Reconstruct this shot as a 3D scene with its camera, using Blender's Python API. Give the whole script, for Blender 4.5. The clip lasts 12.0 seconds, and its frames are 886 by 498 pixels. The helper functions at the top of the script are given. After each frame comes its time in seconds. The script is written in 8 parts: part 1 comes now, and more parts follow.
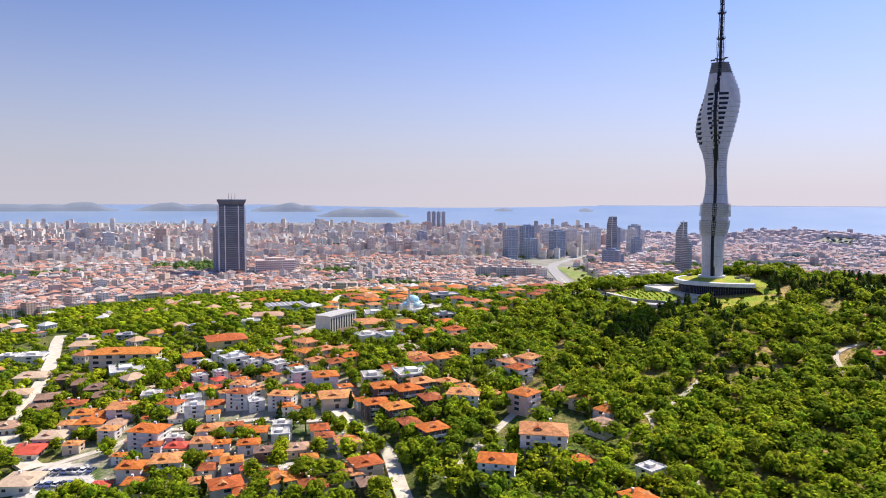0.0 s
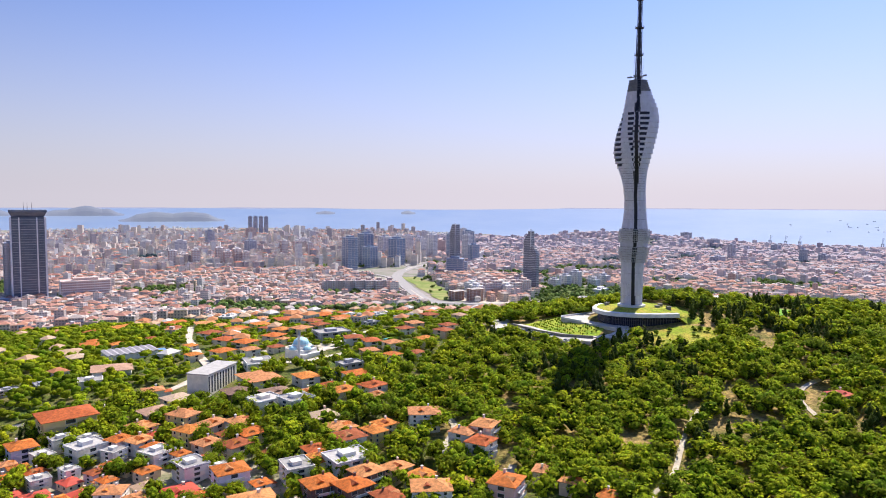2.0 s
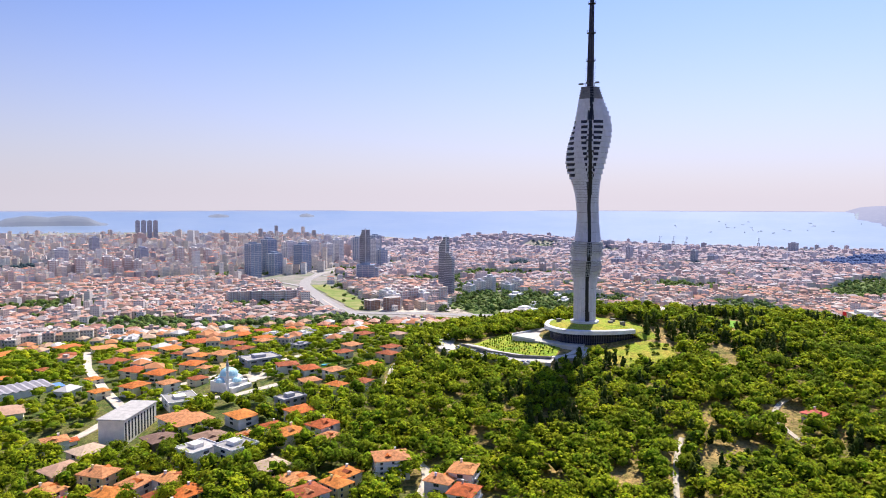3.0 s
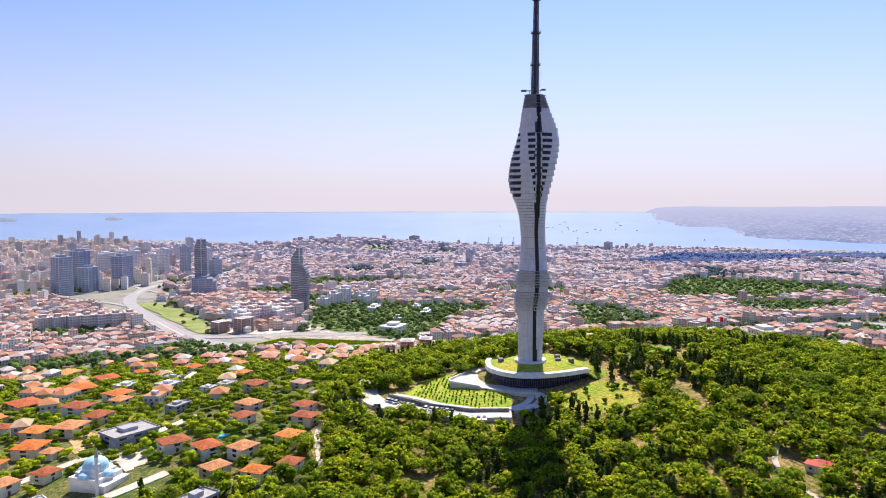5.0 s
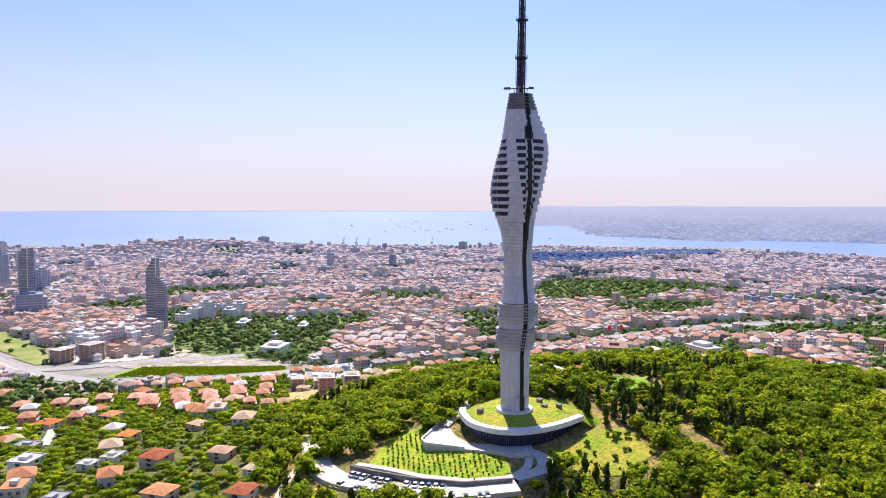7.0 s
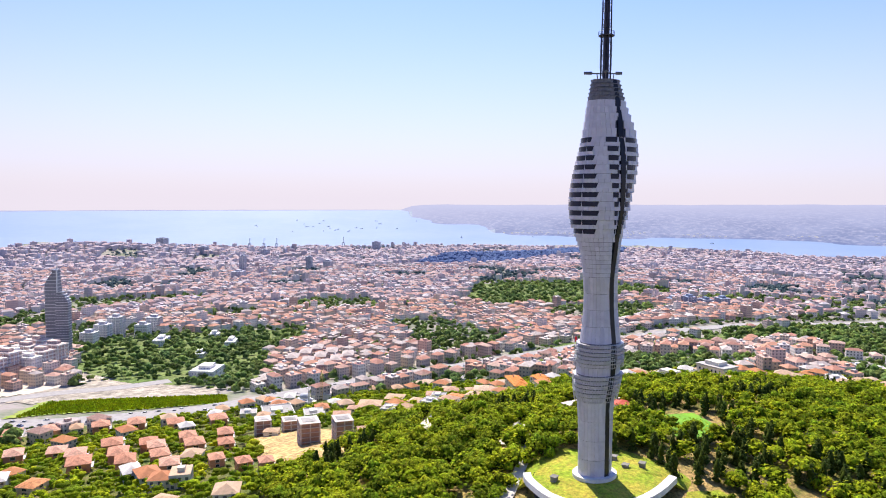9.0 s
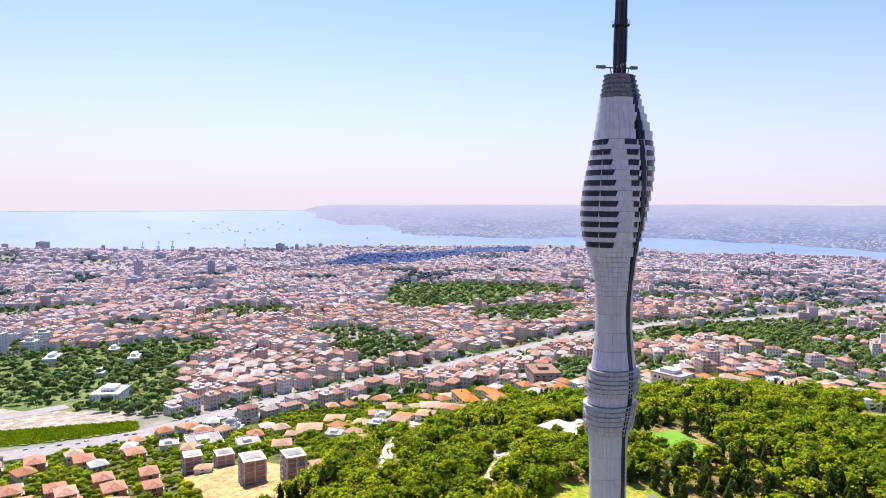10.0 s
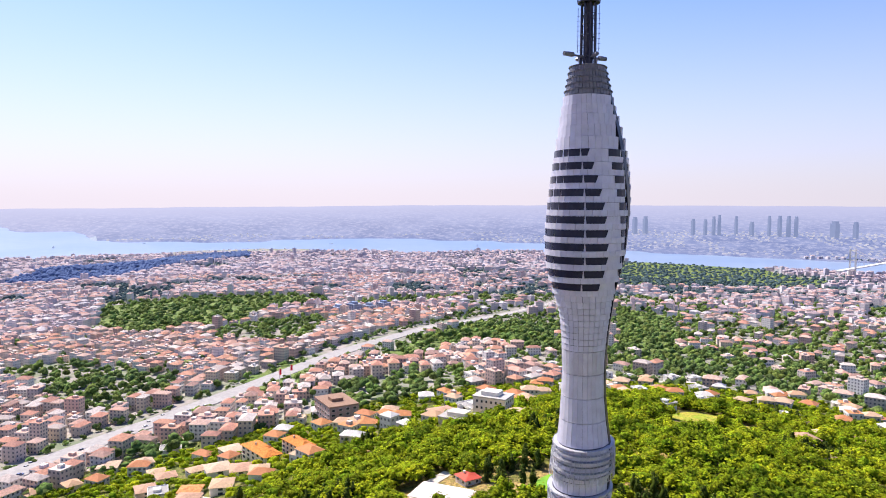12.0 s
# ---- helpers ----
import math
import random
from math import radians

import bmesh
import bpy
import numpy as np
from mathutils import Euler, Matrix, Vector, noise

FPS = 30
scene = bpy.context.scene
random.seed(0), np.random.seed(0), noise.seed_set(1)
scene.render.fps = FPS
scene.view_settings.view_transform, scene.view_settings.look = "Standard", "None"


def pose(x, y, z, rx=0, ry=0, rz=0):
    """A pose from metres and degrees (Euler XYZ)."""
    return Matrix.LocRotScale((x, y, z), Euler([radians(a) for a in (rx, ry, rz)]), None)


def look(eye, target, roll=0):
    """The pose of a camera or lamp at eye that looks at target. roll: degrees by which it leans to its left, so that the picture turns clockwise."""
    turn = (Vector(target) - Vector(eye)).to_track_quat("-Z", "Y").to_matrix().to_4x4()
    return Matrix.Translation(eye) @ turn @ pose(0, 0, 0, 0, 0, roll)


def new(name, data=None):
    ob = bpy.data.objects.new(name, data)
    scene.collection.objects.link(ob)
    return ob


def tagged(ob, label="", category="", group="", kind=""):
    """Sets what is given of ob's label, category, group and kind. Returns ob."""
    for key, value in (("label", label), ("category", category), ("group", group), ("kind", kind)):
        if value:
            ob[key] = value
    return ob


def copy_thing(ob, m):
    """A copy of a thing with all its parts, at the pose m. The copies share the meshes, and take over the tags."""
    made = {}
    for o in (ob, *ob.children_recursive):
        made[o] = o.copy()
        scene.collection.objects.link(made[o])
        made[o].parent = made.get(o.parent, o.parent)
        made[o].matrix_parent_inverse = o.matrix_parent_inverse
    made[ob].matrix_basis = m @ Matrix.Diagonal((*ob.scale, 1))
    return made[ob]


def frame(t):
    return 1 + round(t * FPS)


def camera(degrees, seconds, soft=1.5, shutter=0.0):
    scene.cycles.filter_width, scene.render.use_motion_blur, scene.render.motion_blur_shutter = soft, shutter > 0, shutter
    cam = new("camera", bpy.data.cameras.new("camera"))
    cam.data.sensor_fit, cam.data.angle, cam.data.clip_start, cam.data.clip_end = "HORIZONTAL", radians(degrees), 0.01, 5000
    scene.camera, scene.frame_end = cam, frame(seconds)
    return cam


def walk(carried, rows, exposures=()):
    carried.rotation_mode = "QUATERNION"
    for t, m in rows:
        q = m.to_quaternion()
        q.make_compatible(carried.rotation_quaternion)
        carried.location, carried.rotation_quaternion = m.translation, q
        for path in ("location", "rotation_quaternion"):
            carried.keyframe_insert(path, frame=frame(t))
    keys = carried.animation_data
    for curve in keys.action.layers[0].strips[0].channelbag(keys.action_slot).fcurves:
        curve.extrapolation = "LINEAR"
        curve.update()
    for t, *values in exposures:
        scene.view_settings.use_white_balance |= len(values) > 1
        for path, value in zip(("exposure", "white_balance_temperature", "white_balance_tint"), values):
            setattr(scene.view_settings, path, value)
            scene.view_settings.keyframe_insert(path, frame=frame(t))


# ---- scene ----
cam = camera(65.6, 12.0, soft=1.0)
METRES, EYE, TILT, LEAN, TURN = 440.0, 187.0, 0.0, 0.0, 0.0
ROWS = [
    (0.0, 0.0, 0.0, 0.0, 0.03, -4.44, -0.43),
    (0.5, -0.0246, 0.0308, 0.0068, -3.59, -4.41, -0.47),
    (1.0, -0.0482, 0.0627, 0.0133, -7.03, -4.33, -0.51),
    (1.5, -0.0702, 0.0969, 0.0199, -10.8, -4.31, -0.51),
    (2.0, -0.0899, 0.132, 0.026, -15.21, -4.24, -0.52),
    (2.5, -0.107, 0.169, 0.0315, -19.55, -4.16, -0.52),
    (3.0, -0.1213, 0.2079, 0.0368, -23.77, -4.03, -0.48),
    (5.0, -0.1529, 0.3711, 0.0583, -38.51, -3.91, -0.45),
    (5.5, -0.1547, 0.4124, 0.0631, -42.12, -3.96, -0.61),
    (6.0, -0.1535, 0.4548, 0.0671, -45.45, -3.96, -0.66),
    (6.5, -0.1495, 0.4972, 0.0707, -48.55, -3.96, -0.65),
    (7.0, -0.1445, 0.5384, 0.0744, -51.44, -3.95, -0.66),
    (9.0, -0.1055, 0.7018, 0.0836, -59.58, -4.03, -0.63),
    (9.5, -0.0924, 0.7416, 0.0861, -63.16, -4.01, -0.58),
    (10.0, -0.0755, 0.7806, 0.0885, -67.78, -3.95, -0.61),
    (10.5, -0.0572, 0.8174, 0.091, -73.46, -3.87, -0.51),
    (11.0, -0.0342, 0.8517, 0.0934, -79.45, -3.78, -0.44),
    (11.5, -0.0077, 0.8831, 0.0968, -85.37, -3.74, -0.39),
    (12.0, 0.0233, 0.911, 0.1002, -91.58, -3.71, -0.24),
]
walk(cam, [(t, pose(0, 0, EYE, TILT, LEAN, TURN) @ pose(METRES * x, METRES * y, METRES * z, 90 + pitch, roll, yaw)) for t, x, y, z, yaw, pitch, roll in ROWS],
     exposures=[(0.0, 0.34, 6500, 11), (3.0, 0.43, 6500, 13), (7.0, 0.5, 6500, 13), (12.0, 0.64, 6550, 14)])

# ---- world, sun ----
SUN_BEARING, SUN_HEIGHT = 45.0, 52.0      # clockwise from +y, above the horizon
world = bpy.data.worlds.new("sky")
scene.world = world
world.use_nodes = True
wn, wl = world.node_tree.nodes, world.node_tree.links
sky = wn.new("ShaderNodeTexSky")
sky.sky_type = "NISHITA"
sky.sun_disc = False
sky.sun_elevation, sky.sun_rotation = radians(SUN_HEIGHT), radians(SUN_BEARING)
sky.altitude, sky.air_density, sky.dust_density, sky.ozone_density = 100, 1.0, 0.6, 4.0
# pale sea haze low over the horizon
coord, split, haze, tint = wn.new("ShaderNodeTexCoord"), wn.new("ShaderNodeSeparateXYZ"), wn.new("ShaderNodeMix"), wn.new("ShaderNodeMix")
fade, power = wn.new("ShaderNodeMapRange"), wn.new("ShaderNodeMath")
haze.data_type = tint.data_type = "RGBA"
tint.blend_type = "MULTIPLY"
tint.inputs[0].default_value = 1.0
tint.inputs[7].default_value = (0.86, 0.93, 1.28, 1)
glare, toward, bright = wn.new("ShaderNodeVectorMath"), wn.new("ShaderNodeMapRange"), wn.new("ShaderNodeMix")
glare.operation = "DOT_PRODUCT"
glare.inputs[1].default_value = (math.sin(radians(SUN_BEARING + 12)), math.cos(radians(SUN_BEARING + 12)), 0)
wl.new(coord.outputs["Generated"], glare.inputs[0])
wl.new(glare.outputs["Value"], toward.inputs[0])
toward.inputs[1].default_value, toward.inputs[2].default_value = 0.1, 0.9
bright.data_type = "RGBA"
wl.new(toward.outputs[0], bright.inputs[0])
bright.inputs[6].default_value, bright.inputs[7].default_value = (4.6, 4.45, 5.0, 1), (5.8, 5.4, 6.0, 1)
wl.new(bright.outputs[2], haze.inputs[7])
wl.new(coord.outputs["Generated"], split.inputs[0])
wl.new(split.outputs["Z"], fade.inputs[0])
fade.inputs[1].default_value, fade.inputs[2].default_value, fade.inputs[3].default_value, fade.inputs[4].default_value = 0.0, 0.34, 1.0, 0.0
power.operation = "POWER"
wl.new(fade.outputs[0], power.inputs[0])
power.inputs[1].default_value = 1.6
wl.new(sky.outputs[0], tint.inputs[6])
wl.new(power.outputs[0], haze.inputs[0])
# the sky pales from the west towards the sunny quarter
side_dot, side_span, side_mul = wn.new("ShaderNodeVectorMath"), wn.new("ShaderNodeMapRange"), wn.new("ShaderNodeVectorMath")
side_dot.operation, side_mul.operation = "DOT_PRODUCT", "SCALE"
side_dot.inputs[1].default_value = (math.sin(radians(110)), math.cos(radians(110)), 0)
wl.new(coord.outputs["Generated"], side_dot.inputs[0])
wl.new(side_dot.outputs["Value"], side_span.inputs[0])
side_span.inputs[1].default_value, side_span.inputs[2].default_value, side_span.inputs[3].default_value, side_span.inputs[4].default_value = -0.8, 1.0, 0.78, 1.14
wl.new(tint.outputs[2], side_mul.inputs[0])
wl.new(side_span.outputs[0], side_mul.inputs["Scale"])
wl.new(side_mul.outputs[0], haze.inputs[6])
wl.new(haze.outputs[2], wn["Background"].inputs[0])
wn["Background"].inputs[1].default_value = 0.10
sun = new("sun", bpy.data.lights.new("sun", "SUN"))
sun.data.energy, sun.data.angle, sun.data.color = 5.0, radians(0.6), (1.0, 0.935, 0.82)
sb, se = radians(SUN_BEARING), radians(SUN_HEIGHT)
sun.matrix_world = look((0, 0, 900), (-math.sin(sb) * math.cos(se), -math.cos(sb) * math.cos(se), 900 - math.sin(se)))

# ---- materials ----
def mat(name, col, col2=None, rough=0.8, scale=0.5, var=0.25, bump=0.0, metal=0.0, rand="", spread=0.25, leaf=0.0, spec=0.3, glow=0.0, mottle=0.0, deep=0.55):
    """A node material: two colours blended by noise at two scales, and a brightness that varies from piece to piece."""
    m = bpy.data.materials.new(name)
    m.use_nodes = True
    n, l = m.node_tree.nodes, m.node_tree.links
    b = n["Principled BSDF"]
    b.inputs["Roughness"].default_value, b.inputs["Metallic"].default_value = rough, metal
    b.inputs["Specular IOR Level"].default_value = spec
    geo = n.new("ShaderNodeNewGeometry")
    big, fine = n.new("ShaderNodeTexNoise"), n.new("ShaderNodeTexNoise")
    for tex, s in ((big, scale), (fine, scale * 7.3)):
        tex.inputs["Scale"].default_value, tex.inputs["Detail"].default_value = s, 3
        l.new(geo.outputs["Position"], tex.inputs["Vector"])
    add = n.new("ShaderNodeMath")
    add.operation = "MULTIPLY_ADD"
    l.new(fine.outputs[0], add.inputs[0])
    add.inputs[1].default_value = 0.5
    l.new(big.outputs[0], add.inputs[2])
    span = n.new("ShaderNodeMapRange")
    l.new(add.outputs[0], span.inputs[0])
    span.inputs[1].default_value, span.inputs[2].default_value = 0.58, 0.92
    mix = n.new("ShaderNodeMix")
    mix.data_type = "RGBA"
    l.new(span.outputs[0], mix.inputs[0])
    other = col2 or tuple(c * (1 - var) for c in col)
    mix.inputs[6].default_value, mix.inputs[7].default_value = (*col, 1), (*other, 1)
    out = mix.outputs[2]
    if rand:
        src = geo.outputs["Random Per Island"] if rand == "island" else n.new("ShaderNodeObjectInfo").outputs["Random"]
        hsv = n.new("ShaderNodeHueSaturation")
        val = n.new("ShaderNodeMapRange")
        l.new(src, val.inputs[0])
        val.inputs[3].default_value, val.inputs[4].default_value = 1 - spread, 1 + spread
        l.new(val.outputs[0], hsv.inputs["Value"])
        wob = n.new("ShaderNodeMath")
        wob.operation = "MULTIPLY"
        l.new(src, wob.inputs[0])
        wob.inputs[1].default_value = 7.31
        frac = n.new("ShaderNodeMath")
        frac.operation = "FRACT"
        l.new(wob.outputs[0], frac.inputs[0])
        hue = n.new("ShaderNodeMapRange")
        l.new(frac.outputs[0], hue.inputs[0])
        hue.inputs[3].default_value, hue.inputs[4].default_value = 0.5 - spread * 0.06, 0.5 + spread * 0.06
        l.new(hue.outputs[0], hsv.inputs["Hue"])
        l.new(out, hsv.inputs["Color"])
        out = hsv.outputs[0]
    if mottle:
        # sprays of leaves: a finer pattern, lit tips and dark gaps put into the colour, with its own relief
        spray, depth, shade = n.new("ShaderNodeTexNoise"), n.new("ShaderNodeMapRange"), n.new("ShaderNodeHueSaturation")
        spray.inputs["Scale"].default_value, spray.inputs["Detail"].default_value = mottle, 4
        spray.inputs["Roughness"].default_value = 0.65
        l.new(geo.outputs["Position"], spray.inputs["Vector"])
        l.new(spray.outputs[0], depth.inputs[0])
        depth.inputs[1].default_value, depth.inputs[2].default_value, depth.inputs[3].default_value, depth.inputs[4].default_value = 0.36, 0.66, 1 - deep, 1 + deep
        l.new(depth.outputs[0], shade.inputs["Value"])
        l.new(out, shade.inputs["Color"])
        out = shade.outputs[0]
        relief = n.new("ShaderNodeBump")
        relief.inputs["Strength"].default_value, relief.inputs["Distance"].default_value = 1.0, deep / mottle
        l.new(spray.outputs[0], relief.inputs["Height"])
        l.new(relief.outputs[0], b.inputs["Normal"])
    l.new(out, b.inputs["Base Color"])
    if bump:
        bp = n.new("ShaderNodeBump")
        bp.inputs["Strength"].default_value, bp.inputs["Distance"].default_value = bump, 0.3
        l.new(fine.outputs[0], bp.inputs["Height"])
        l.new(bp.outputs[0], b.inputs["Normal"])
    if leaf:
        tr = n.new("ShaderNodeBsdfTranslucent")
        l.new(out, tr.inputs[0])
        ms = n.new("ShaderNodeMixShader")
        ms.inputs[0].default_value = leaf
        l.new(b.outputs[0], ms.inputs[1])
        l.new(tr.outputs[0], ms.inputs[2])
        l.new(ms.outputs[0], n["Material Output"].inputs[0])
    if glow:
        l.new(out, b.inputs["Emission Color"])
        b.inputs["Emission Strength"].default_value = glow
    return m


def setpal(name, cols, rough=0.8, scale=0.8, rand="island", var=0.18, spec=0.25, bump=0.0, glow=0.0):
    """A material that picks one of several colours for each piece."""
    m = mat(name, cols[0], rough=rough, scale=scale, var=var, spec=spec, bump=bump, glow=glow)
    n, l = m.node_tree.nodes, m.node_tree.links
    geo = next(x for x in n if x.type == "NEW_GEOMETRY")
    mix = next(x for x in n if x.type == "MIX")
    src = geo.outputs["Random Per Island"] if rand == "island" else n.new("ShaderNodeObjectInfo").outputs["Random"]
    outs = []
    for shade in (1.0, 1 - var):
        ramp = n.new("ShaderNodeValToRGB")
        ramp.color_ramp.interpolation = "CONSTANT"
        while len(ramp.color_ramp.elements) < len(cols):
            ramp.color_ramp.elements.new(0.5)
        for i, c in enumerate(cols):
            e = ramp.color_ramp.elements[i]
            e.position, e.color = i / len(cols), (*(v * shade for v in c), 1)
        l.new(src, ramp.inputs[0])
        outs.append(ramp.outputs[0])
    l.new(outs[0], mix.inputs[6])
    l.new(outs[1], mix.inputs[7])
    return m


def storeyed(m, floor=2.7, bay=2.5, dark=0.30):
    """Gives a distant wall material rows of dim windows, at real-world size, on its upright faces."""
    n, l = m.node_tree.nodes, m.node_tree.links
    b = n["Principled BSDF"]
    src = b.inputs["Base Color"].links[0].from_socket
    geo = next(x for x in n if x.type == "NEW_GEOMETRY")
    pos, nor = n.new("ShaderNodeSeparateXYZ"), n.new("ShaderNodeSeparateXYZ")
    l.new(geo.outputs["Position"], pos.inputs[0])
    l.new(geo.outputs["True Normal"], nor.inputs[0])

    def calc(op, a, c, e=None):
        k = n.new("ShaderNodeMath")
        k.operation = op
        for i, v in enumerate((a, c, e)):
            if v is None:
                continue
            if isinstance(v, float):
                k.inputs[i].default_value = v
            else:
                l.new(v, k.inputs[i])
        return k.outputs[0]
    along = calc("SUBTRACT", calc("MULTIPLY", pos.outputs[0], nor.outputs[1]), calc("MULTIPLY", pos.outputs[1], nor.outputs[0]))
    up = calc("COMPARE", calc("FRACT", calc("DIVIDE", pos.outputs[2], float(floor)), None), 0.55, 0.22)
    across = calc("COMPARE", calc("FRACT", calc("DIVIDE", along, float(bay)), None), 0.5, 0.27)
    mask = calc("MULTIPLY", calc("MULTIPLY", up, across), calc("COMPARE", nor.outputs[2], 0.0, 0.3))
    mix = n.new("ShaderNodeMix")
    mix.data_type, mix.blend_type = "RGBA", "MULTIPLY"
    l.new(mask, mix.inputs[0])
    l.new(src, mix.inputs[6])
    mix.inputs[7].default_value = (dark, dark, dark * 1.12, 1)
    l.new(mix.outputs[2], b.inputs["Base Color"])
    return m


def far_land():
    """The land beyond the strait: a glowing backdrop, blue and patchy near the water, paler towards the skyline; the
    glow is painted haze.
    """
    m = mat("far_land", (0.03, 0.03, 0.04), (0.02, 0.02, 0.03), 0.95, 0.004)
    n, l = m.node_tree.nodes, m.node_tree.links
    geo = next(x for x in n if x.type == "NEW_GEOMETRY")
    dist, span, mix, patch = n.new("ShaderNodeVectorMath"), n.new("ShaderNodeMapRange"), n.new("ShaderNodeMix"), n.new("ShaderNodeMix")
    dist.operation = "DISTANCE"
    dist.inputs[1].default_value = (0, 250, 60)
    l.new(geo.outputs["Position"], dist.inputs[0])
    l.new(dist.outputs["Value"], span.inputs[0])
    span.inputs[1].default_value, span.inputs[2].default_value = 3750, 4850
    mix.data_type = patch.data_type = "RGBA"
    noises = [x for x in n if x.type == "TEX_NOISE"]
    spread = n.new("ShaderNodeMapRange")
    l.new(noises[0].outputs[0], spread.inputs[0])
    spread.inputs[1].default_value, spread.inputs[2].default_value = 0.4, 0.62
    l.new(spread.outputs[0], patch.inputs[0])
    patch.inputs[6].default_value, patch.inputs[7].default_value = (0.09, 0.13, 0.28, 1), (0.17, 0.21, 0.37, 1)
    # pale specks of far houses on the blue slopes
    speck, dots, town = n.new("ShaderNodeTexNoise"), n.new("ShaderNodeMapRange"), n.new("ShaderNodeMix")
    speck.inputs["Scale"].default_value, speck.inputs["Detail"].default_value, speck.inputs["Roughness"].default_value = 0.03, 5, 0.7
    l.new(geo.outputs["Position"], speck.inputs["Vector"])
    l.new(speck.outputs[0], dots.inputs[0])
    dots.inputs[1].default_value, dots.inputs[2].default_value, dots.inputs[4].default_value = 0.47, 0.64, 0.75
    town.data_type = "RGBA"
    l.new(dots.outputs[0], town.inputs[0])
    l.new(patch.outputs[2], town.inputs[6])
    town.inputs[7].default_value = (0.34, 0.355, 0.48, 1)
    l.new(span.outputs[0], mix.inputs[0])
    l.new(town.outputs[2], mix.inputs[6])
    # far end of the gradient: haze over the skyline put into the glow
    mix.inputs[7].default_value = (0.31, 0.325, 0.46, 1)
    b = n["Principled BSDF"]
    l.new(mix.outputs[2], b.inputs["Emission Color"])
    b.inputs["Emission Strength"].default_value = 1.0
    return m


M = dict(
    forest_floor=mat("forest_floor", (0.15, 0.15, 0.03), (0.46, 0.30, 0.11), 0.95, 0.08, mottle=0.8, deep=0.5),
    village=mat("village_ground", (0.07, 0.12, 0.012), (0.20, 0.17, 0.05), 0.95, 0.09, mottle=0.7, deep=0.5),
    city=mat("city_ground", (0.17, 0.20, 0.12), (0.36, 0.31, 0.29), 0.95, 0.03),
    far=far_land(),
    seabed=mat("shore", (0.36, 0.42, 0.50), None, 0.95, 0.05),
    sea=mat("sea_water", (0.205, 0.285, 0.42), (0.255, 0.325, 0.44), 0.30, 0.003, spec=0.4),
    panel=mat("white_metal_panel", (0.59, 0.58, 0.67), (0.51, 0.50, 0.59), 0.45, 0.6, metal=0.15, rand="object", spread=0.06),
    panels=mat("white_metal_panels", (0.59, 0.58, 0.67), (0.51, 0.50, 0.59), 0.45, 0.6, metal=0.15, rand="island", spread=0.06),
    core=mat("dark_joint", (0.10, 0.10, 0.13), None, 0.7, 0.5),
    glass=mat("dark_window_glass", (0.010, 0.012, 0.032), (0.02, 0.022, 0.05), 0.2, 0.4, spec=0.22),
    strip=mat("black_cladding", (0.012, 0.012, 0.022), None, 0.35, 0.4),
    mesh=mat("grey_steel_screen", (0.22, 0.22, 0.25), (0.16, 0.16, 0.19), 0.55, 0.8, metal=0.4),
    rail=mat("pale_steel_rail", (0.58, 0.58, 0.62), (0.46, 0.46, 0.50), 0.5, 0.8, metal=0.3),
    steel=mat("dark_mast_steel", (0.035, 0.035, 0.06), (0.055, 0.055, 0.08), 0.5, 0.7, metal=0.3),
    white=mat("white_plaster", (0.78, 0.77, 0.75), (0.62, 0.61, 0.60), 0.75, 0.3),
    paving=mat("pale_paving", (0.66, 0.61, 0.54), (0.54, 0.49, 0.43), 0.9, 0.3),
    lane=mat("dusty_lane", (0.72, 0.63, 0.51), (0.52, 0.45, 0.36), 0.95, 0.25),
    asphalt=mat("pale_asphalt", (0.40, 0.375, 0.36), (0.32, 0.30, 0.29), 0.9, 0.3),
    lawn=mat("dry_lawn", (0.24, 0.34, 0.015), (0.46, 0.36, 0.05), 0.95, 0.13, mottle=0.9, deep=0.35),
    field=mat("green_lawn", (0.22, 0.38, 0.018), (0.42, 0.42, 0.035), 0.95, 0.2, mottle=0.9, deep=0.35),
    sand=mat("bare_sand", (0.68, 0.46, 0.19), (0.48, 0.32, 0.14), 0.95, 0.1, mottle=0.45, deep=0.45),
    stone=mat("grey_stone_wall", (0.26, 0.24, 0.21), (0.18, 0.17, 0.15), 0.9, 0.5),
)


# ---- small building kit ----
def mesh_of(name, verts, faces, mats=(), index=None):
    me = bpy.data.meshes.new(name)
    me.from_pydata([tuple(v) for v in verts], [], faces)
    for m in mats:
        me.materials.append(m)
    if index is not None:
        me.polygons.foreach_set("material_index", list(index))
    me.update()
    return me


def ob_of(name, verts, faces, material, parent=None, label=""):
    ob = new(name, mesh_of(name, verts, faces, [material]))
    ob.parent = parent
    return tagged(ob, label)


def empty(name, x, y, z, turn=0.0):
    ob = new(name)
    ob.matrix_world = pose(x, y, z, 0, 0, turn)
    return ob


